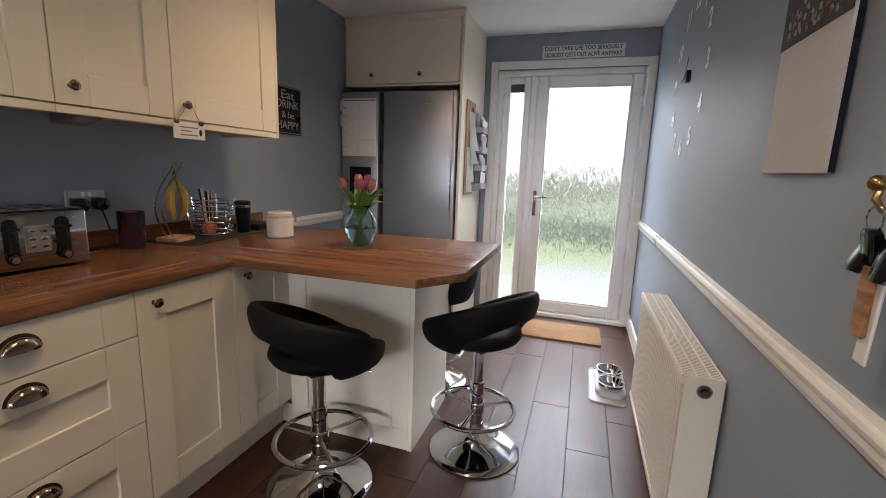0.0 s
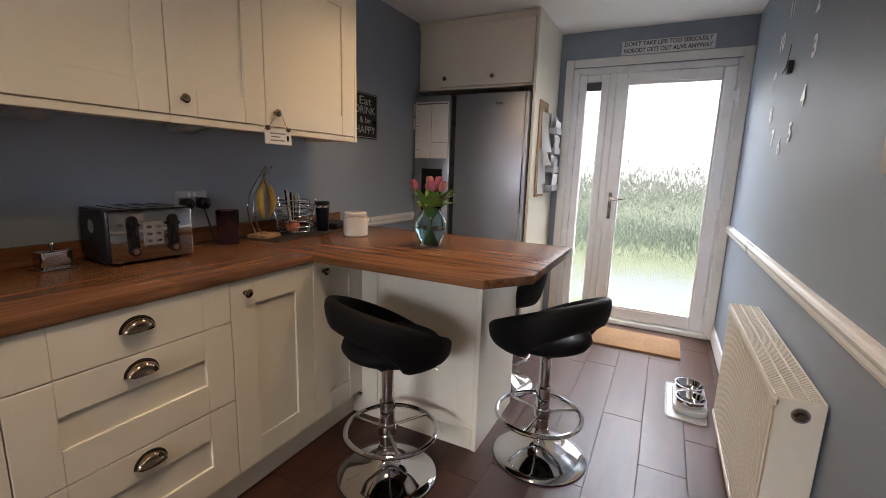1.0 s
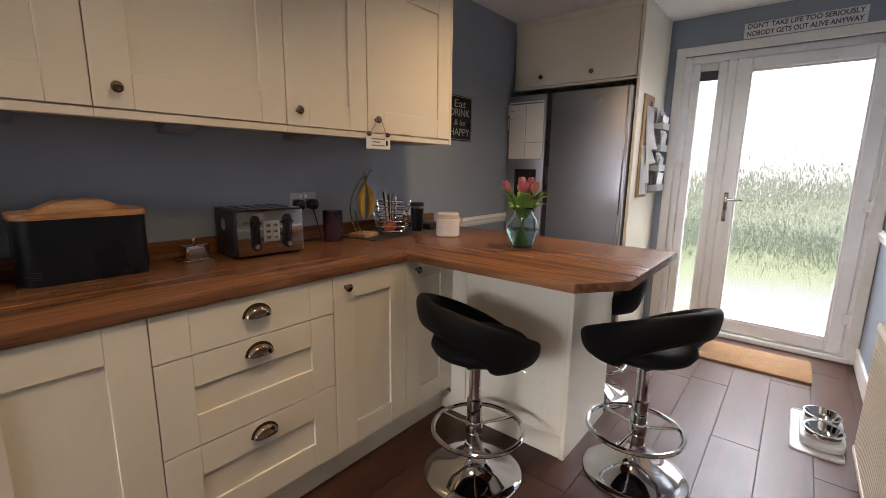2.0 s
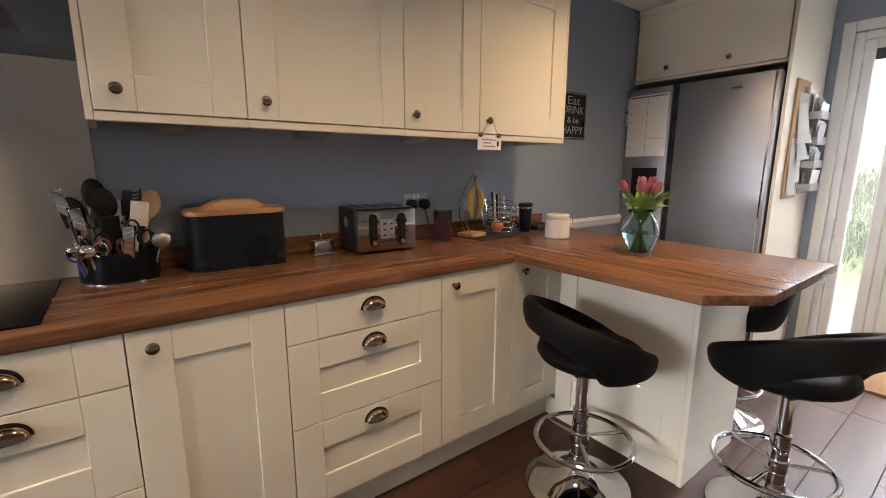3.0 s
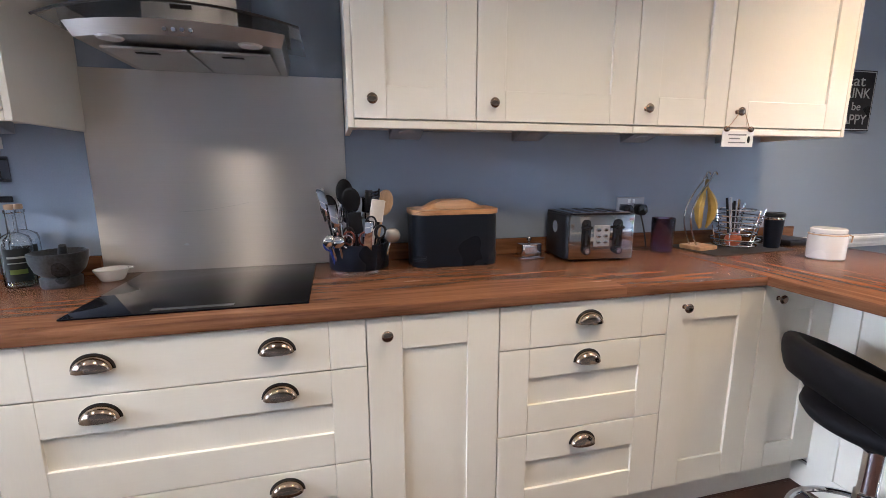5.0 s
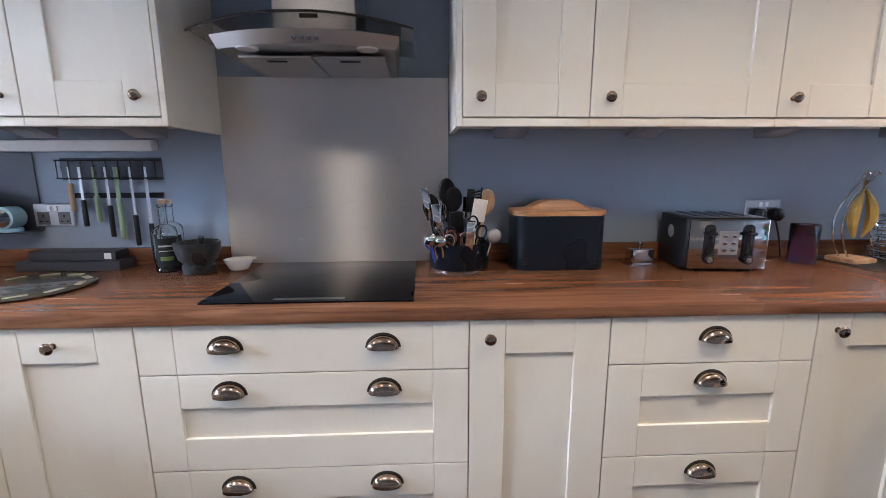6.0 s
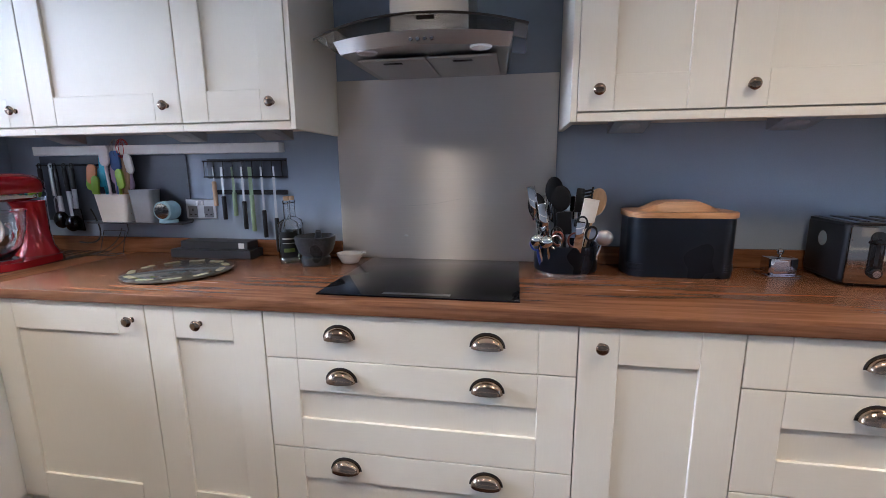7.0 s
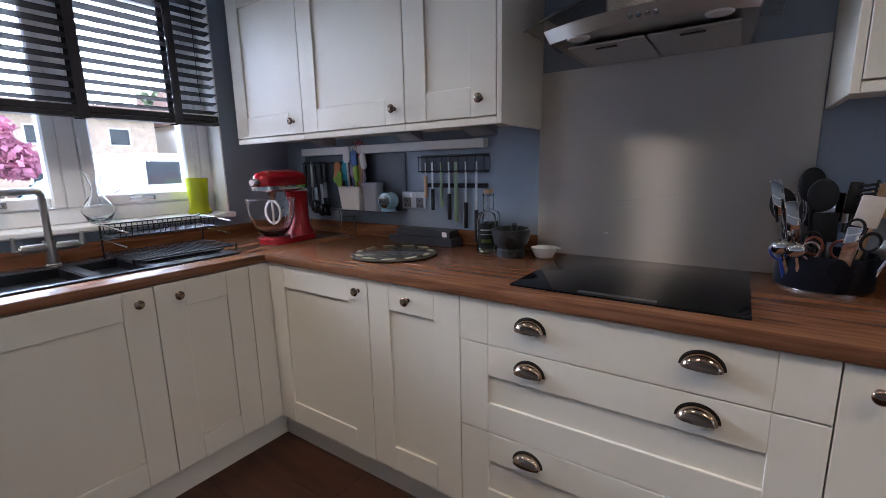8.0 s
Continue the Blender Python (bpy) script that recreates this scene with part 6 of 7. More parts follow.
for i, (yy, bladel, bw, bm_, handle, hl) in enumerate(((-0.99, 0.054, 0.008, CHROME, BEECH, 0.104), (-0.951, 0.116, 0.013, CHROME, BLACK, 0.10), (-0.90, 0.10, 0.017, KGREEN, KGREEN, 0.10), (-0.857, 0.137, 0.014, CHROME, BLACK, 0.12), (-0.82, 0.11, 0.024, KGREEN, KGREEN, 0.155), (-0.768, 0.174, 0.013, CHROME, BLACK, 0.117), (-0.714, 0.206, 0.016, CHROME, BLACK, 0.145))):
    o = thing("kitchen_knife", 0.024, yy, 1.275, 0, ("pale wooden handled knife hanging in rack", "black handled steel knife hanging in rack", "sage green coated knife hanging in rack")[0 if handle is BEECH else 2 if handle is KGREEN else 1], "knife", "knives in the rack")
    part("blade", box(B(), -0.001, 0.001, -bw * 0.36, bw * 0.36, -bladel, 0.006, 0.0006), LAMPSTEEL if bm_ is CHROME else bm_, o, smooth=None)
    part("handle", prism(B(), rounded(0.015, 0.018, 0.007), -bladel - hl, -bladel, 0.004), handle, o)

# ---- corner: stand mixer ----
mix = thing("stand_mixer", 0.322, -1.672, WT, 14, "glossy red stand mixer with a clear glass bowl", "stand mixer")
REDGLOSS = material("candy_red_enamel", (0.38, 0.008, 0.015), 0.14, 0.25, vary=0.08, scale=20, bump=0, coat=0.8)
bm = prism(B(), [(x - 0.01, y) for x, y in rounded(0.33, 0.20, 0.095, 10)], 0.0, 0.026, 0.010, 3)
part("base_plate", bm, REDGLOSS, mix, smooth=50)
part("base_plinth", lathe(B(), [(0.072, 0.026), (0.068, 0.036), (0.05, 0.038), (0, 0.038)], 32, 0.075, 0), REDGLOSS, mix)
bm = B()
rowsm = []
for z, cx, lx, ly in ((0.022, -0.10, 0.075, 0.085), (0.06, -0.105, 0.055, 0.062), (0.12, -0.108, 0.045, 0.052), (0.18, -0.108, 0.046, 0.052), (0.225, -0.10, 0.058, 0.056), (0.245, -0.095, 0.066, 0.058)):
    rowsm.append([bm.verts.new((cx + lx * math.cos(2 * math.pi * i / 24), ly * math.sin(2 * math.pi * i / 24), z)) for i in range(24)])
for u, v in zip(rowsm, rowsm[1:]):
    for i in range(24):
        bm.faces.new((u[i], u[(i + 1) % 24], v[(i + 1) % 24], v[i]))
part("column", bm, REDGLOSS, mix, smooth=70)
bm = B()
rowsm = []
for i in range(21):
    t = i / 20
    x = -0.165 + 0.345 * t
    s = max(0.0, 1 - abs(2 * t - 1) ** 4.5) ** 0.45
    ry, rz_ = 0.058 * s + 0.004, 0.052 * s + 0.004
    rowsm.append([bm.verts.new((x, ry * math.cos(2 * math.pi * k_ / 24), 0.303 + rz_ * math.copysign(abs(math.sin(2 * math.pi * k_ / 24)) ** 0.75, math.sin(2 * math.pi * k_ / 24)))) for k_ in range(24)])
for u, v in zip(rowsm, rowsm[1:]):
    for i in range(24):
        bm.faces.new((u[i], u[(i + 1) % 24], v[(i + 1) % 24], v[i]))
bm.faces.new(rowsm[0])
bm.faces.new(rowsm[-1][::-1])
head = part("motor_head", bm, REDGLOSS, mix, smooth=70)
part("chrome_band", prism(B(), [(x + 0.01, y) for x, y in rounded(0.345, 0.127, 0.06, 10)], 0.262, 0.280, 0.002), CHROME, head, "chrome trim band")
part("hub_cap", tube(B(), [(0.170, 0, 0.300), (0.200, 0, 0.300), (0.206, 0, 0.300)], [0.020, 0.020, 0.014], 20), CHROME, head, "chrome hub cap")
part("beater_shaft", tube(B(), [(0.085, 0, 0.262), (0.085, 0, 0.215)], [0.028, 0.014], 16), CHROME, head)
part("flat_beater", tube(B(), [(0.085 + 0.0 * a, 0.045 * math.cos(a), 0.152 + 0.055 * math.sin(a)) for a in [2 * math.pi * i / 24 for i in range(24)]], 0.006, 8, True), WHITEPLASTIC, mix)
part("beater_stem", tube(B(), [(0.085, 0, 0.215), (0.085, 0, 0.09)], 0.006, 8), WHITEPLASTIC, mix)
for yy in (-0.062, 0.062):
    part("speed_knob", blob(B(), (-0.06, yy, 0.268), (0.012, 0.006, 0.008)), CHROME, head)
BOWLGLASS = glass_mat("thick_bowl_glass", (0.97, 0.98, 0.98), 0.05, 0.25, (1, 1, 6), 9)
MB = 0.9
mbowl = thing("mixing_bowl", mix.matrix_basis.translation.x + 0.092 * math.cos(radians(14)), mix.matrix_basis.translation.y + 0.092 * math.sin(radians(14)), WT + 0.0385, 3, "clear glass mixing bowl clipped under the mixer", "bowl")
part("glass_bowl", lathe(B(), [(MB * r, z) for r, z in ((0, 0.0), (0.055, 0.0), (0.066, 0.010), (0.098, 0.05), (0.118, 0.11), (0.126, 0.175), (0.129, 0.176), (0.129, 0.179), (0.123, 0.179), (0.114, 0.11), (0.094, 0.052), (0.062, 0.013), (0, 0.005))], 44), BOWLGLASS, mbowl, smooth=60)
part("bowl_rim", lathe(B(), [(MB * r, z) for r, z in ((0.124, 0.1795), (0.130, 0.1795), (0.131, 0.184), (0.124, 0.184), (0.124, 0.1795))], 44), CLEAR, mbowl, "thick glass rim")
hp = part("bowl_handle", tube(B(), arc((0.02, 0.110, 0.14), (0.03, 0.185, 0.10), (0.02, 0.088, 0.05), 12), 0.007, 8), CLEAR, mbowl)
flexm = whole("mixer_flex", tube(B(), arc((0.12, -1.60, WT + 0.06), (0.05, -1.50, WT + 0.02), (0.03, -1.62, 1.10), 14), 0.0035, 8), BLACK, "black mains flex behind the mixer", "cable")
wst = thing("wire_tablet_stand", 0.07, -1.50, WT, 0, "thin black wire stand behind the mixer", "wire stand")
part("wire_frame", tube(B(), [(0.0, -0.06, 0.002), (0.05, -0.06, 0.002), (0.05, 0.06, 0.002), (0.0, 0.06, 0.002), (-0.03, 0.055, 0.10), (-0.03, -0.055, 0.10)], 0.0018, 6, True), BLACK, wst)

# ---- sink, tap, rack, sill ----
sink = thing("black_sink", 0, 0, 0.9055, 0, "black composite one-and-a-half bowl sink with drainer", "sink")
COMP = material("black_composite", (0.008, 0.009, 0.011), 0.45, specular=0.3, vary=0.15, scale=240, bump=0.06)
bm = B()
rim = 0.006
xa, xb, xc, xd, xe = SX0, 1.00, 1.15, 1.19, SX1
box(bm, xa, xb, SYA, SYB, 0.0, rim, 0.002)
box(bm, xb, xc, SYB - 0.035, SYB, 0.0, rim, 0.002)
box(bm, xb, xc, SYA, SYA + 0.08, 0.0, rim, 0.002)
box(bm, xc, xd, SYA, SYB, 0.0, rim, 0.002)
box(bm, xd, xe - 0.03, SYB - 0.035, SYB, 0.0, rim, 0.002)
box(bm, xd, xe - 0.03, SYA, SYA + 0.08, 0.0, rim, 0.002)
box(bm, xe - 0.03, xe, SYA, SYB, 0.0, rim, 0.002)
part("rim_and_drainer", bm, COMP, sink)


def basin(x0, x1, deep):
    bm = B()
    y0, y1 = SYA + 0.079, SYB - 0.034
    box(bm, x0 - 0.002, x0 + 0.006, y0, y1, -deep, 0.003)
    box(bm, x1 - 0.006, x1 + 0.002, y0, y1, -deep, 0.003)
    box(bm, x0, x1, y0, y0 + 0.006, -deep, 0.003)
    box(bm, x0, x1, y1 - 0.006, y1, -deep, 0.003)
    box(bm, x0, x1, y0, y1, -deep - 0.006, -deep)
    return bm


part("half_bowl", basin(xb, xc, 0.03), COMP, sink)
part("main_bowl", basin(xd, xe - 0.03, 0.034), COMP, sink)
part("strainer_waste", lathe(B(), [(0.030, -0.0298), (0.032, -0.0275), (0.022, -0.026), (0.008, -0.0245), (0, -0.0245)], 28, (xb + xc) / 2, -1.66), CHROME, sink, "steel strainer waste")
for i in range(9):
    y = SYA + 0.05 + 0.038 * i
    part("drainer_rib", tube(B(), [(xa + 0.05, y, rim), (xb - 0.03, y, rim)], 0.0032, 6), COMP, sink)

tap = thing("mixer_tap", 1.195, -1.925, 0.9118, 0, "brushed steel square-necked mixer tap with two levers", "tap")
part("tap_body", lathe(B(), [(0.026, 0), (0.026, 0.008), (0.020, 0.012), (0.020, 0.10), (0, 0.10)], 24), HOODSTEEL, tap)
part("spout", tube(B(), [(0, 0, 0.09), (0, 0, 0.25), (0.002, 0.006, 0.275), (0.012, 0.02, 0.288), (0.03, 0.035, 0.291), (0.13, 0.14, 0.291), (0.145, 0.155, 0.285), (0.15, 0.16, 0.272)], 0.0125, 14), HOODSTEEL, tap)
part("cross_bar", tube(B(), [(-0.085, 0, 0.075), (0.085, 0, 0.075)], 0.017, 16), HOODSTEEL, tap)
for sx in (-0.1, 0.1):
    part("lever", tube(B(), [(sx * 0.85, 0, 0.075), (sx, 0, 0.075), (sx * 1.02, 0.002, 0.125)], [0.015, 0.012, 0.006], 10), HOODSTEEL, tap)

dr = thing("dish_rack", 0.835, -1.762, 0.9118, 0, "black two-level wire dish rack on the drainer", "dish rack")
for z, w, d, yc in ((0.022, 0.40, 0.30, 0.0), (0.100, 0.40, 0.17, -0.075), (0.140, 0.40, 0.17, -0.075)):
    part("wire_rim", tube(B(), [(x, y + yc, z) for x, y in rounded(w, d, 0.02)], 0.0032, 6, True), BLACK, dr)
for i in range(21):
    x = -0.185 + 0.37 * i / 20
    part("floor_wire", tube(B(), [(x, -0.15, 0.022), (x, 0.15, 0.022)], 0.0018, 6), BLACK, dr)
for i in range(19):
    x = -0.185 + 0.37 * i / 18
    part("shelf_wire", tube(B(), [(x, -0.158, 0.140), (x, -0.156, 0.100), (x, 0.006, 0.100), (x, 0.008, 0.140)], 0.0018, 6), BLACK, dr)
for x in (-0.203, 0.203):
    part("support_arm", tube(B(), [(x, -0.16, 0.146), (x, 0.12, 0.130)], 0.0045, 8), CHROME, dr, "bright steel arm")
    part("lower_arm", tube(B(), [(x, -0.14, 0.085), (x, 0.10, 0.072)], 0.0035, 8), CHROME, dr, "bright steel arm")
    for y in (-0.14, 0.145):
        part("corner_post", tube(B(), [(x, y, 0.002), (x, y if y < 0 else 0.02, 0.138)] if y < 0 else [(x, y, 0.002), (x, y, 0.03)], 0.004, 8), BLACK, dr)
part("drip_tray", box(B(), -0.155, 0.155, -0.13, 0.13, 0.0055, 0.012, 0.002), BLACK, dr, smooth=None)

dec = thing("glass_decanter", 0.975, WY - 0.035, NZ0 + 0.0005, 0, "clear waisted glass carafe on the window sill", "carafe")
part("carafe_body", lathe(B(), [(0, 0), (0.035, 0), (0.038, 0.006), (0.064, 0.055), (0.05, 0.085), (0.018, 0.13), (0.016, 0.16), (0.03, 0.205), (0.033, 0.215), (0.030, 0.215), (0.027, 0.205), (0.013, 0.16), (0.015, 0.13), (0.046, 0.085), (0.060, 0.055), (0.034, 0.008), (0, 0.005)], 36), CLEAR, dec, smooth=60)
yv = thing("yellow_vase", 0.535, WY - 0.045, NZ0 + 0.0005, 0, "translucent lime yellow vase on the window sill", "vase")
part("vase_body", lathe(B(), [(0, 0), (0.055, 0), (0.06, 0.006), (0.048, 0.03), (0.046, 0.06), (0.054, 0.185), (0.051, 0.185), (0.043, 0.06), (0.045, 0.03), (0.05, 0.010), (0, 0.008)], 36), material("lime_glass", (0.62, 0.66, 0.01), 0.15, glass=0.55, vary=0.05, bump=0), yv, smooth=60)

blind = thing("venetian_blind", 0, WY - 0.012, 0, 0, "black wooden venetian blind half raised, slats open", "blind")
SLAT = material("black_blind_wood", (0.020, 0.019, 0.022), 0.35, vary=0.15, scale=30, bump=0.02)
slat = finish(box(B(), NX0 + 0.012, NX1 - 0.012, -0.025, 0.025, -0.0015, 0.0015), None)
nslat = 14
for i in range(nslat):
    part("slat", slat, SLAT, blind, m=pose(0, 0, 1.56 + 0.0425 * i, 10, 0, 0))
part("gathered_slat_block", box(B(), NX0 + 0.012, NX1 - 0.012, -0.026, 0.026, 1.515, 1.542, 0.003), SLAT, blind, smooth=None)
part("bottom_rail", box(B(), NX0 + 0.010, NX1 - 0.010, -0.028, 0.028, 1.495, 1.513, 0.003), SLAT, blind, smooth=None)
for xx in (0.61, 0.985, 1.36, 1.74):
    part("ladder_tape", box(B(), xx - 0.019, xx + 0.019, 0.0285, 0.0305, 1.49, NZ1 - 0.05), SLAT, blind, smooth=None)
    part("rear_tape", box(B(), xx - 0.019, xx + 0.019, -0.0305, -0.0285, 1.49, NZ1 - 0.05), SLAT, blind, smooth=None)
part("head_rail", box(B(), NX0 + 0.008, NX1 - 0.008, -0.03, 0.032, NZ1 - 0.05, NZ1 - 0.001, 0.003), SLAT, blind, smooth=None)
part("pull_cord", tube(B(), [(0.50, 0.034, NZ1 - 0.05), (0.505, 0.036, 1.72), (0.50, 0.034, 1.60)], 0.0015, 6), BLACK, blind)

# ---- outside ----
GRASS = material("lawn_grass", (0.17, 0.20, 0.11), 0.9, vary=0.4, scale=18, bump=0.5, deep=0.02)
structure("ground", box(B(), -90, 90, -140, 140, -0.5, -0.28), GRASS, "ground outside with grass reaching the horizon", "ground")
structure("pavement_patio", box(B(), 0.9, 4.5, 6.0, 7.7, -0.29, -0.262), material("pale_paving", (0.20, 0.22, 0.25), 0.6, vary=0.3, scale=3, bump=0.1), "pale wet patio slabs outside the back door", "patio")
structure("pavement_path", box(B(), -25, 28, 17.4, 18.8, -0.29, -0.258), MATS["pale_paving"], "pale garden path across the lawn", "path")
HEDGE = material("hedge_leaf", (0.15, 0.19, 0.11), 0.7, vary=0.5, scale=14, bump=0.3)


def leafy(name, label, category, cx, cy, z0, sx, sy, sz, n, mat, seed, size=0.12, kind="", trunk=None):
    """A mass of many small leaves in an uneven outline."""
    rgx = np.random.RandomState(seed)
    o = thing(name, cx, cy, z0, 0, label, category, "", kind)
    lobes = [(rgx.uniform(-0.6, 0.6), rgx.uniform(-0.6, 0.6), rgx.uniform(0.25, 0.75), rgx.uniform(0.35, 0.55)) for _ in range(9)]
    verts, faces = [], []
    for i in range(n):
        lx, ly, lz, lr = lobes[i % 9]
        d = rgx.normal(size=3)
        d /= np.linalg.norm(d)
        p = np.array([lx, ly, lz]) + d * lr * rgx.uniform(0.6, 1.0) * np.array([1, 1, 0.6])
        p[2] = max(p[2], 0.03)
        p = p * np.array([sx, sy, sz])
        a, b = rgx.normal(size=3), rgx.normal(size=3)
        a = a / np.linalg.norm(a) * size * rgx.uniform(0.5, 1)
        b = b / np.linalg.norm(b) * size * rgx.uniform(0.4, 0.8)
        q = len(verts)
        verts += [tuple(p - a), tuple(p + b), tuple(p + a), tuple(p - b)]
        faces.append((q, q + 1, q + 2, q + 3))
    me = bpy.data.meshes.new("leaves")
    me.from_pydata(verts, [], faces)
    tagged(part("crown", me, mat, o), kind="stuff")
    if trunk:
        part("trunk", tube(B(), [(0, 0, -trunk), (0.03, 0.0, 0), (0.0, 0.05, sz * 0.5)], [0.11, 0.08, 0.03], 8), material("bark", (0.10, 0.07, 0.05), 0.9, vary=0.3, scale=20, bump=0.4), o)
        for a in (0.5, 2.2, 4.0, 5.3):
            part("limb", tube(B(), [(0.02, 0, 0.05), (0.3 * sx * math.cos(a), 0.3 * sy * math.sin(a), sz * 0.4), (0.5 * sx * math.cos(a), 0.5 * sy * math.sin(a), sz * 0.65)], [0.05, 0.03, 0.012], 6), MATS["bark"], o)
    return o


for i, hx in enumerate((-8.0, -4.8, -1.6, 1.6, 4.8, 8.0)):
    leafy("hedge", "clipped green hedge at the end of the garden", "hedge", hx, 24.5, -0.28, 2.2, 1.0, 1.95, 2600, HEDGE, 20 + i, 0.2)

SHRUB = material("low_shrub_leaf", (0.075, 0.115, 0.08), 0.7, vary=0.4, scale=14, bump=0.3)
for i, hx in enumerate((-2.6, 0.2, 3.0, 5.8)):
    leafy("low_shrub", "low dark green shrub planted along the lawn", "shrub", hx, 12.0, -0.28, 1.9, 2.6, 0.42, 1800, SHRUB, 30 + i, 0.16)

structure("road", box(B(), -90, 90, -16.5, -9.5, -0.6, -0.275), material("asphalt", (0.10, 0.10, 0.105), 0.8, vary=0.2, scale=30, bump=0.2), "grey asphalt street in front of the house", "road")
structure("pavement_front", box(B(), -90, 90, -9.5, WY - 0.27, -0.6, -0.20), material("drive_concrete", (0.20, 0.195, 0.185), 0.8, vary=0.2, scale=12, bump=0.1), "pale concrete drive under the window", "pavement")
BRICKB = material("buff_brick", (0.58, 0.45, 0.36), 0.8, vary=0.3, scale=30, stretch=(1, 1, 3), bump=0.2)
RENDERW = material("white_render", (0.74, 0.72, 0.68), 0.8, vary=0.06, scale=20, bump=0.1)
ROOFT = material("brown_roof_tile", (0.17, 0.11, 0.09), 0.8, vary=0.3, scale=10, stretch=(1, 4, 4), bump=0.3)
DARKPANE = material("dark_window_pane", (0.05, 0.06, 0.07), 0.1, vary=0.1, bump=0)


def house(cx, cy, w, d, h, wallmat, label):
    o = thing("house", cx, cy, -0.28, 0, label, "house", "houses across the street")
    part("wall", box(B(), -w / 2, w / 2, -d / 2, d / 2, 0, h), wallmat, o, smooth=None)
    bm = B()
    vs = [bm.verts.new(p) for p in ((-w / 2 - 0.3, -d / 2 - 0.4, h - 0.05), (w / 2 + 0.3, -d / 2 - 0.4, h - 0.05), (w / 2 + 0.3, d / 2 + 0.4, h - 0.05), (-w / 2 - 0.3, d / 2 + 0.4, h - 0.05), (-w / 2 - 0.3, 0, h + d * 0.35), (w / 2 + 0.3, 0, h + d * 0.35))]
    for f in ((0, 1, 5, 4), (2, 3, 4, 5), (0, 4, 3), (1, 2, 5), (0, 3, 2, 1)):
        bm.faces.new([vs[i] for i in f])
    part("roof", bm, ROOFT, o, smooth=None)
    for wx in (-w * 0.3, w * 0.08, w * 0.34):
        for wz in (0.9, 3.4):
            wf = part("window", box(B(), wx - 0.65, wx + 0.65, d / 2, d / 2 + 0.05, wz, wz + 1.2, 0.01), UPVC, o, smooth=None)
            part("pane", box(B(), wx - 0.55, wx + 0.55, d / 2 + 0.051, d / 2 + 0.06, wz + 0.1, wz + 1.1), DARKPANE, wf, smooth=None)
    part("door", box(B(), -w * 0.12 - 0.45, -w * 0.12 + 0.45, d / 2, d / 2 + 0.05, 0, 2.05, 0.01), DARKPANE, o, smooth=None)
    return o


house(-7.5, -38, 11.0, 7.0, 5.2, BRICKB, "buff brick house with white windows across street")
house(-19.5, -37, 9.0, 7.0, 5.2, RENDERW, "white rendered two-storey house across the street")
house(5.0, -38, 10.0, 7.0, 5.2, BRICKB, "buff brick two-storey house across the street")
house(17, -38, 10.0, 7.0, 5.2, BRICKB, "buff brick house further along the street")
leafy("pink_blossom_tree", "small tree with dark pink blossom", "tree", 0.25, -9.3, 1.15, 0.95, 0.9, 1.05, 2600, material("pink_blossom", (0.50, 0.20, 0.30), 0.7, vary=0.4, scale=10), 41, 0.09, trunk=1.25)
leafy("front_shrub", "round green shrub across the street", "shrub", -3.6, -19.5, -0.25, 1.4, 1.0, 1.5, 1500, HEDGE, 43, 0.14)
for i, (tx, ty, s) in enumerate(((-26, -70, 10), (-13, -74, 12), (1, -72, 13), (15, -70, 12))):
    leafy("distant_tree", "large green tree on the rise behind houses", "tree", tx, ty, 3.5, s, s * 0.6, s * 0.9, 2600, HEDGE, 50 + i, 0.7, trunk=4.0)


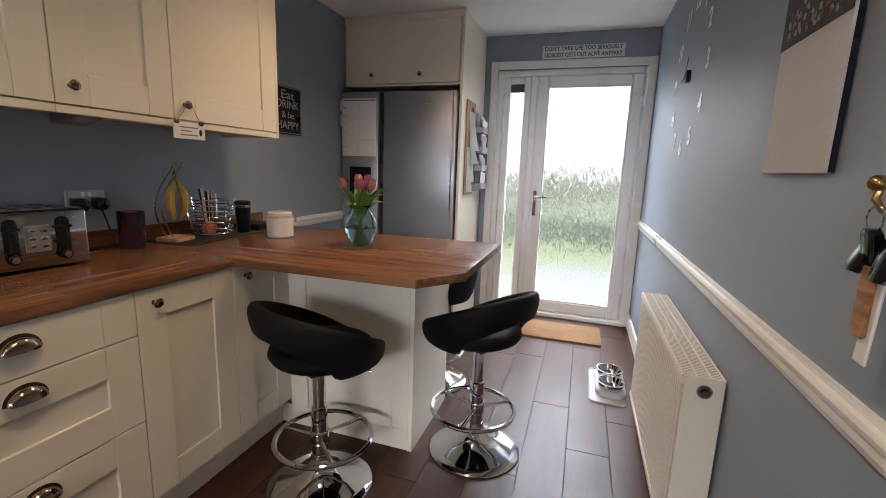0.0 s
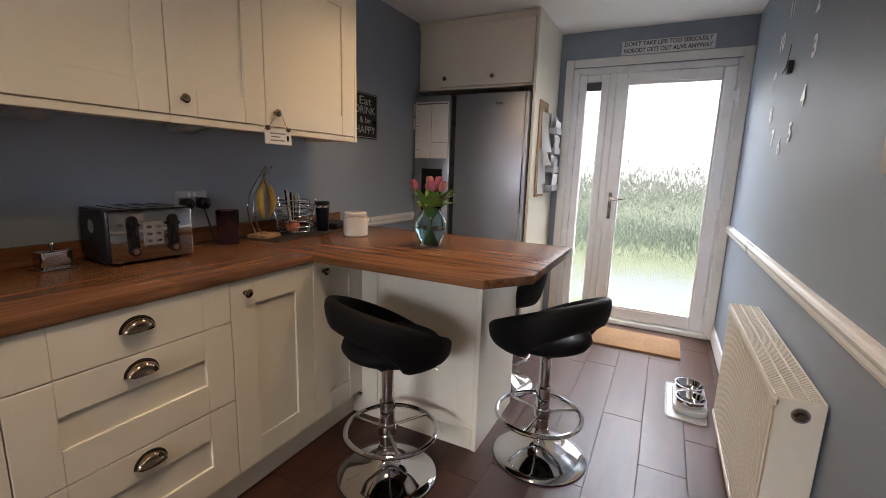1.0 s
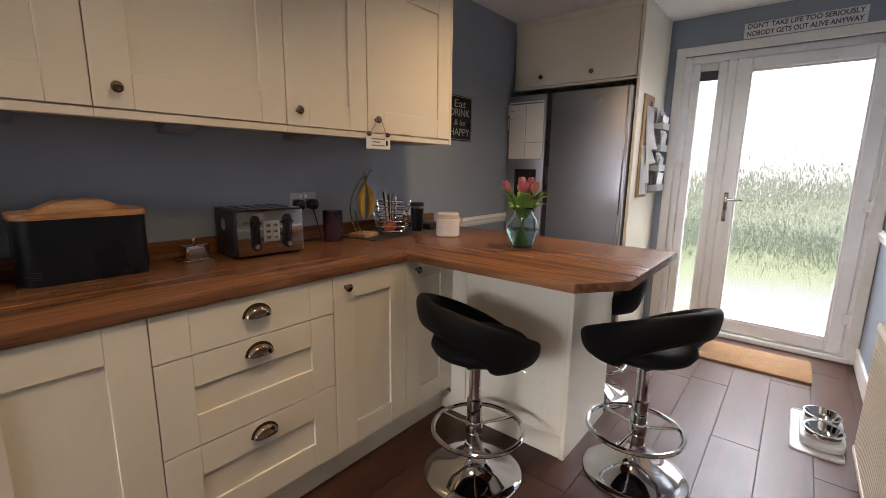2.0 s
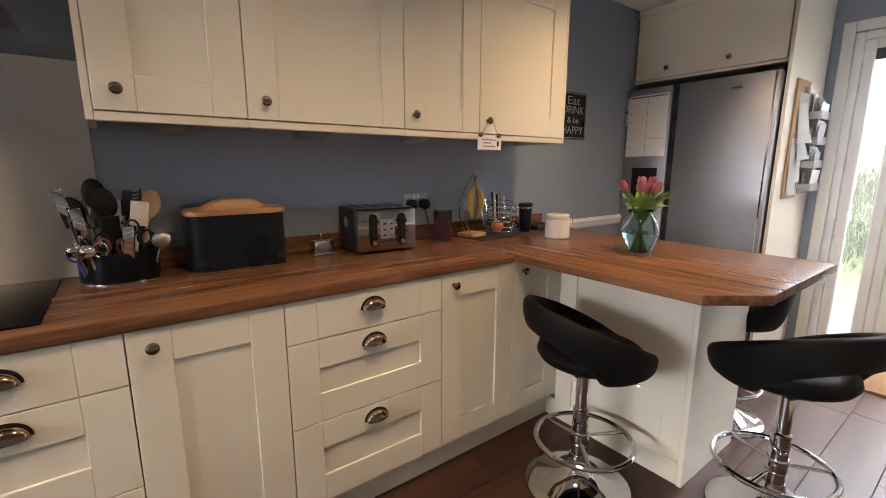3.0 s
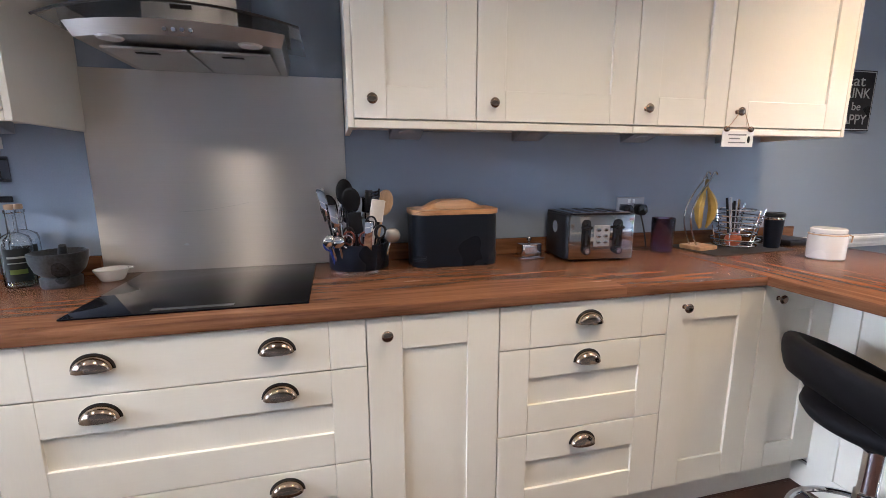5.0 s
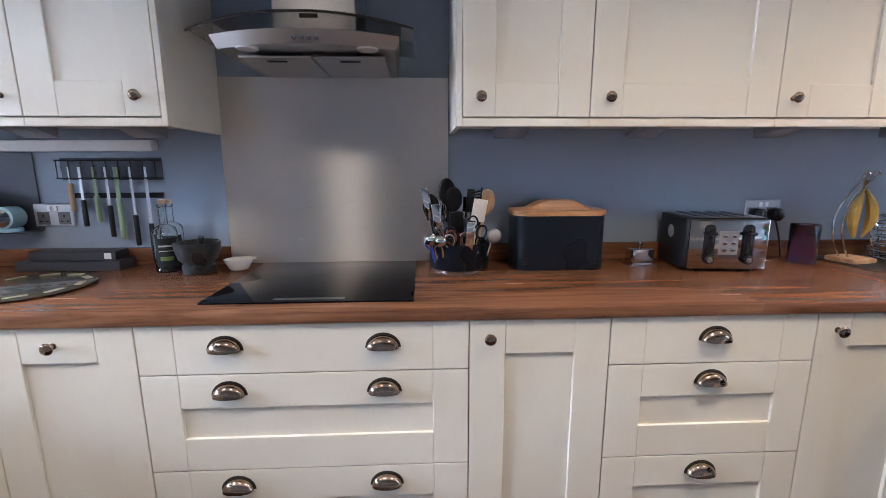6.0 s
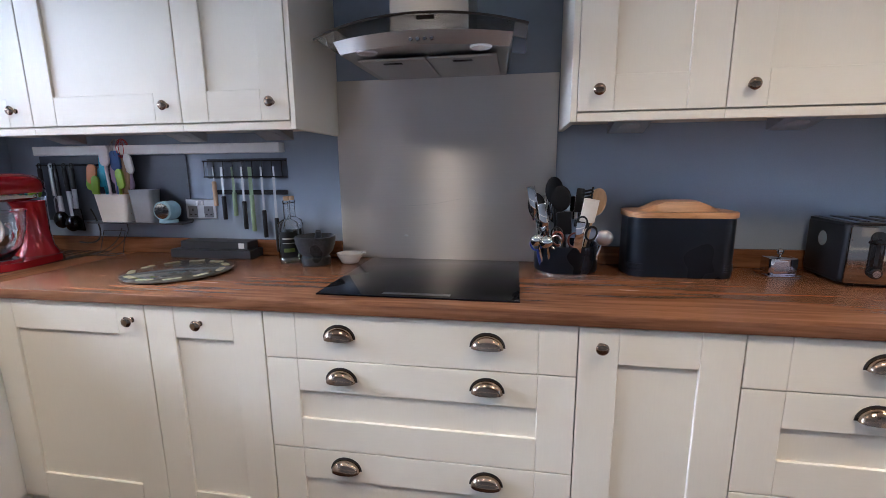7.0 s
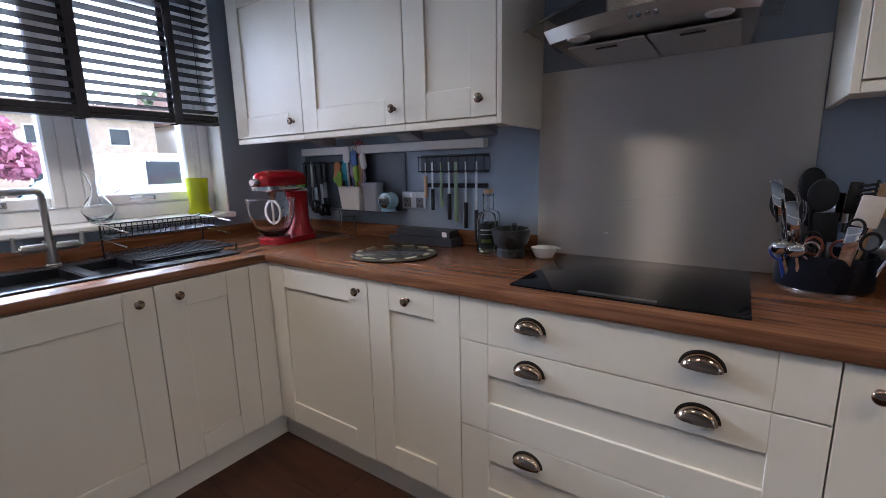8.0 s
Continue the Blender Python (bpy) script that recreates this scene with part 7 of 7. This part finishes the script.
def vehicle(name, x, y, rz, ln, w, h, bonnet, paint, label, cat):
    """A parked vehicle: a body by its side outline, glass, wheels."""
    o = thing(name, x, y, -0.26, rz, label, cat)
    side = [(-ln / 2, 0.35), (-ln / 2, h * 0.92), (-ln / 2 + 0.15, h), (ln / 2 - bonnet - 0.55, h), (ln / 2 - bonnet, h * 0.62), (ln / 2 - 0.12, h * 0.52), (ln / 2, h * 0.4), (ln / 2, 0.30)]
    bm = B()
    l_ = [bm.verts.new((px, -w / 2, pz)) for px, pz in side]
    r_ = [bm.verts.new((px, w / 2, pz)) for px, pz in side]
    bm.faces.new(l_)
    bm.faces.new(r_[::-1])
    for i in range(len(side)):
        j = (i + 1) % len(side)
        bm.faces.new((l_[i], l_[j], r_[j], r_[i]))
    bmesh.ops.bevel(bm, geom=bm.edges[:], offset=0.06, segments=2, affect="EDGES")
    part("body", bm, paint, o)
    for yy in (-w / 2 - 0.004, w / 2 + 0.004):
        part("side_window", box(B(), ln / 2 - bonnet - 1.35, ln / 2 - bonnet - 0.35, yy - 0.004, yy + 0.004, h * 0.64, h * 0.90, 0.002), DARKPANE, o, smooth=None)
    for xx in (-ln * 0.32, ln * 0.33):
        for yy in (-w / 2 + 0.08, w / 2 - 0.08):
            wh = part("wheel", tube(B(), [(xx, yy - 0.1, 0.32), (xx, yy + 0.1, 0.32)], 0.32, 20), BLACK, o)
            part("rim", tube(B(), [(xx, yy - 0.105, 0.32), (xx, yy + 0.105, 0.32)], 0.2, 16), GREYPLASTIC, wh)
    return o


vehicle("parked_van", -3.5, -12.2, 20, 4.8, 1.9, 2.0, 0.9, material("white_car_paint", (0.78, 0.78, 0.78), 0.25, vary=0.02, bump=0, coat=0.5), "white panel van parked on the street", "van")
vehicle("parked_car", -2.3, -13.6, 10, 4.1, 1.75, 1.45, 1.0, material("blue_car_paint", (0.20, 0.33, 0.48), 0.25, vary=0.02, bump=0, coat=0.5), "pale blue hatchback parked on the street", "car")
for i in range(9):
    whole("garden_fence", box(B(), -2.0 + 0.9 * i - 0.42, -2.0 + 0.9 * i + 0.42, -17.3, -17.22, -0.25, 0.75, 0.01), material("fence_wood", (0.22, 0.15, 0.10), 0.85, vary=0.3, scale=20, stretch=(6, 6, 0.6), bump=0.2), "low brown timber fence panel across the street", "fence", None, "fence panels", smooth=None)
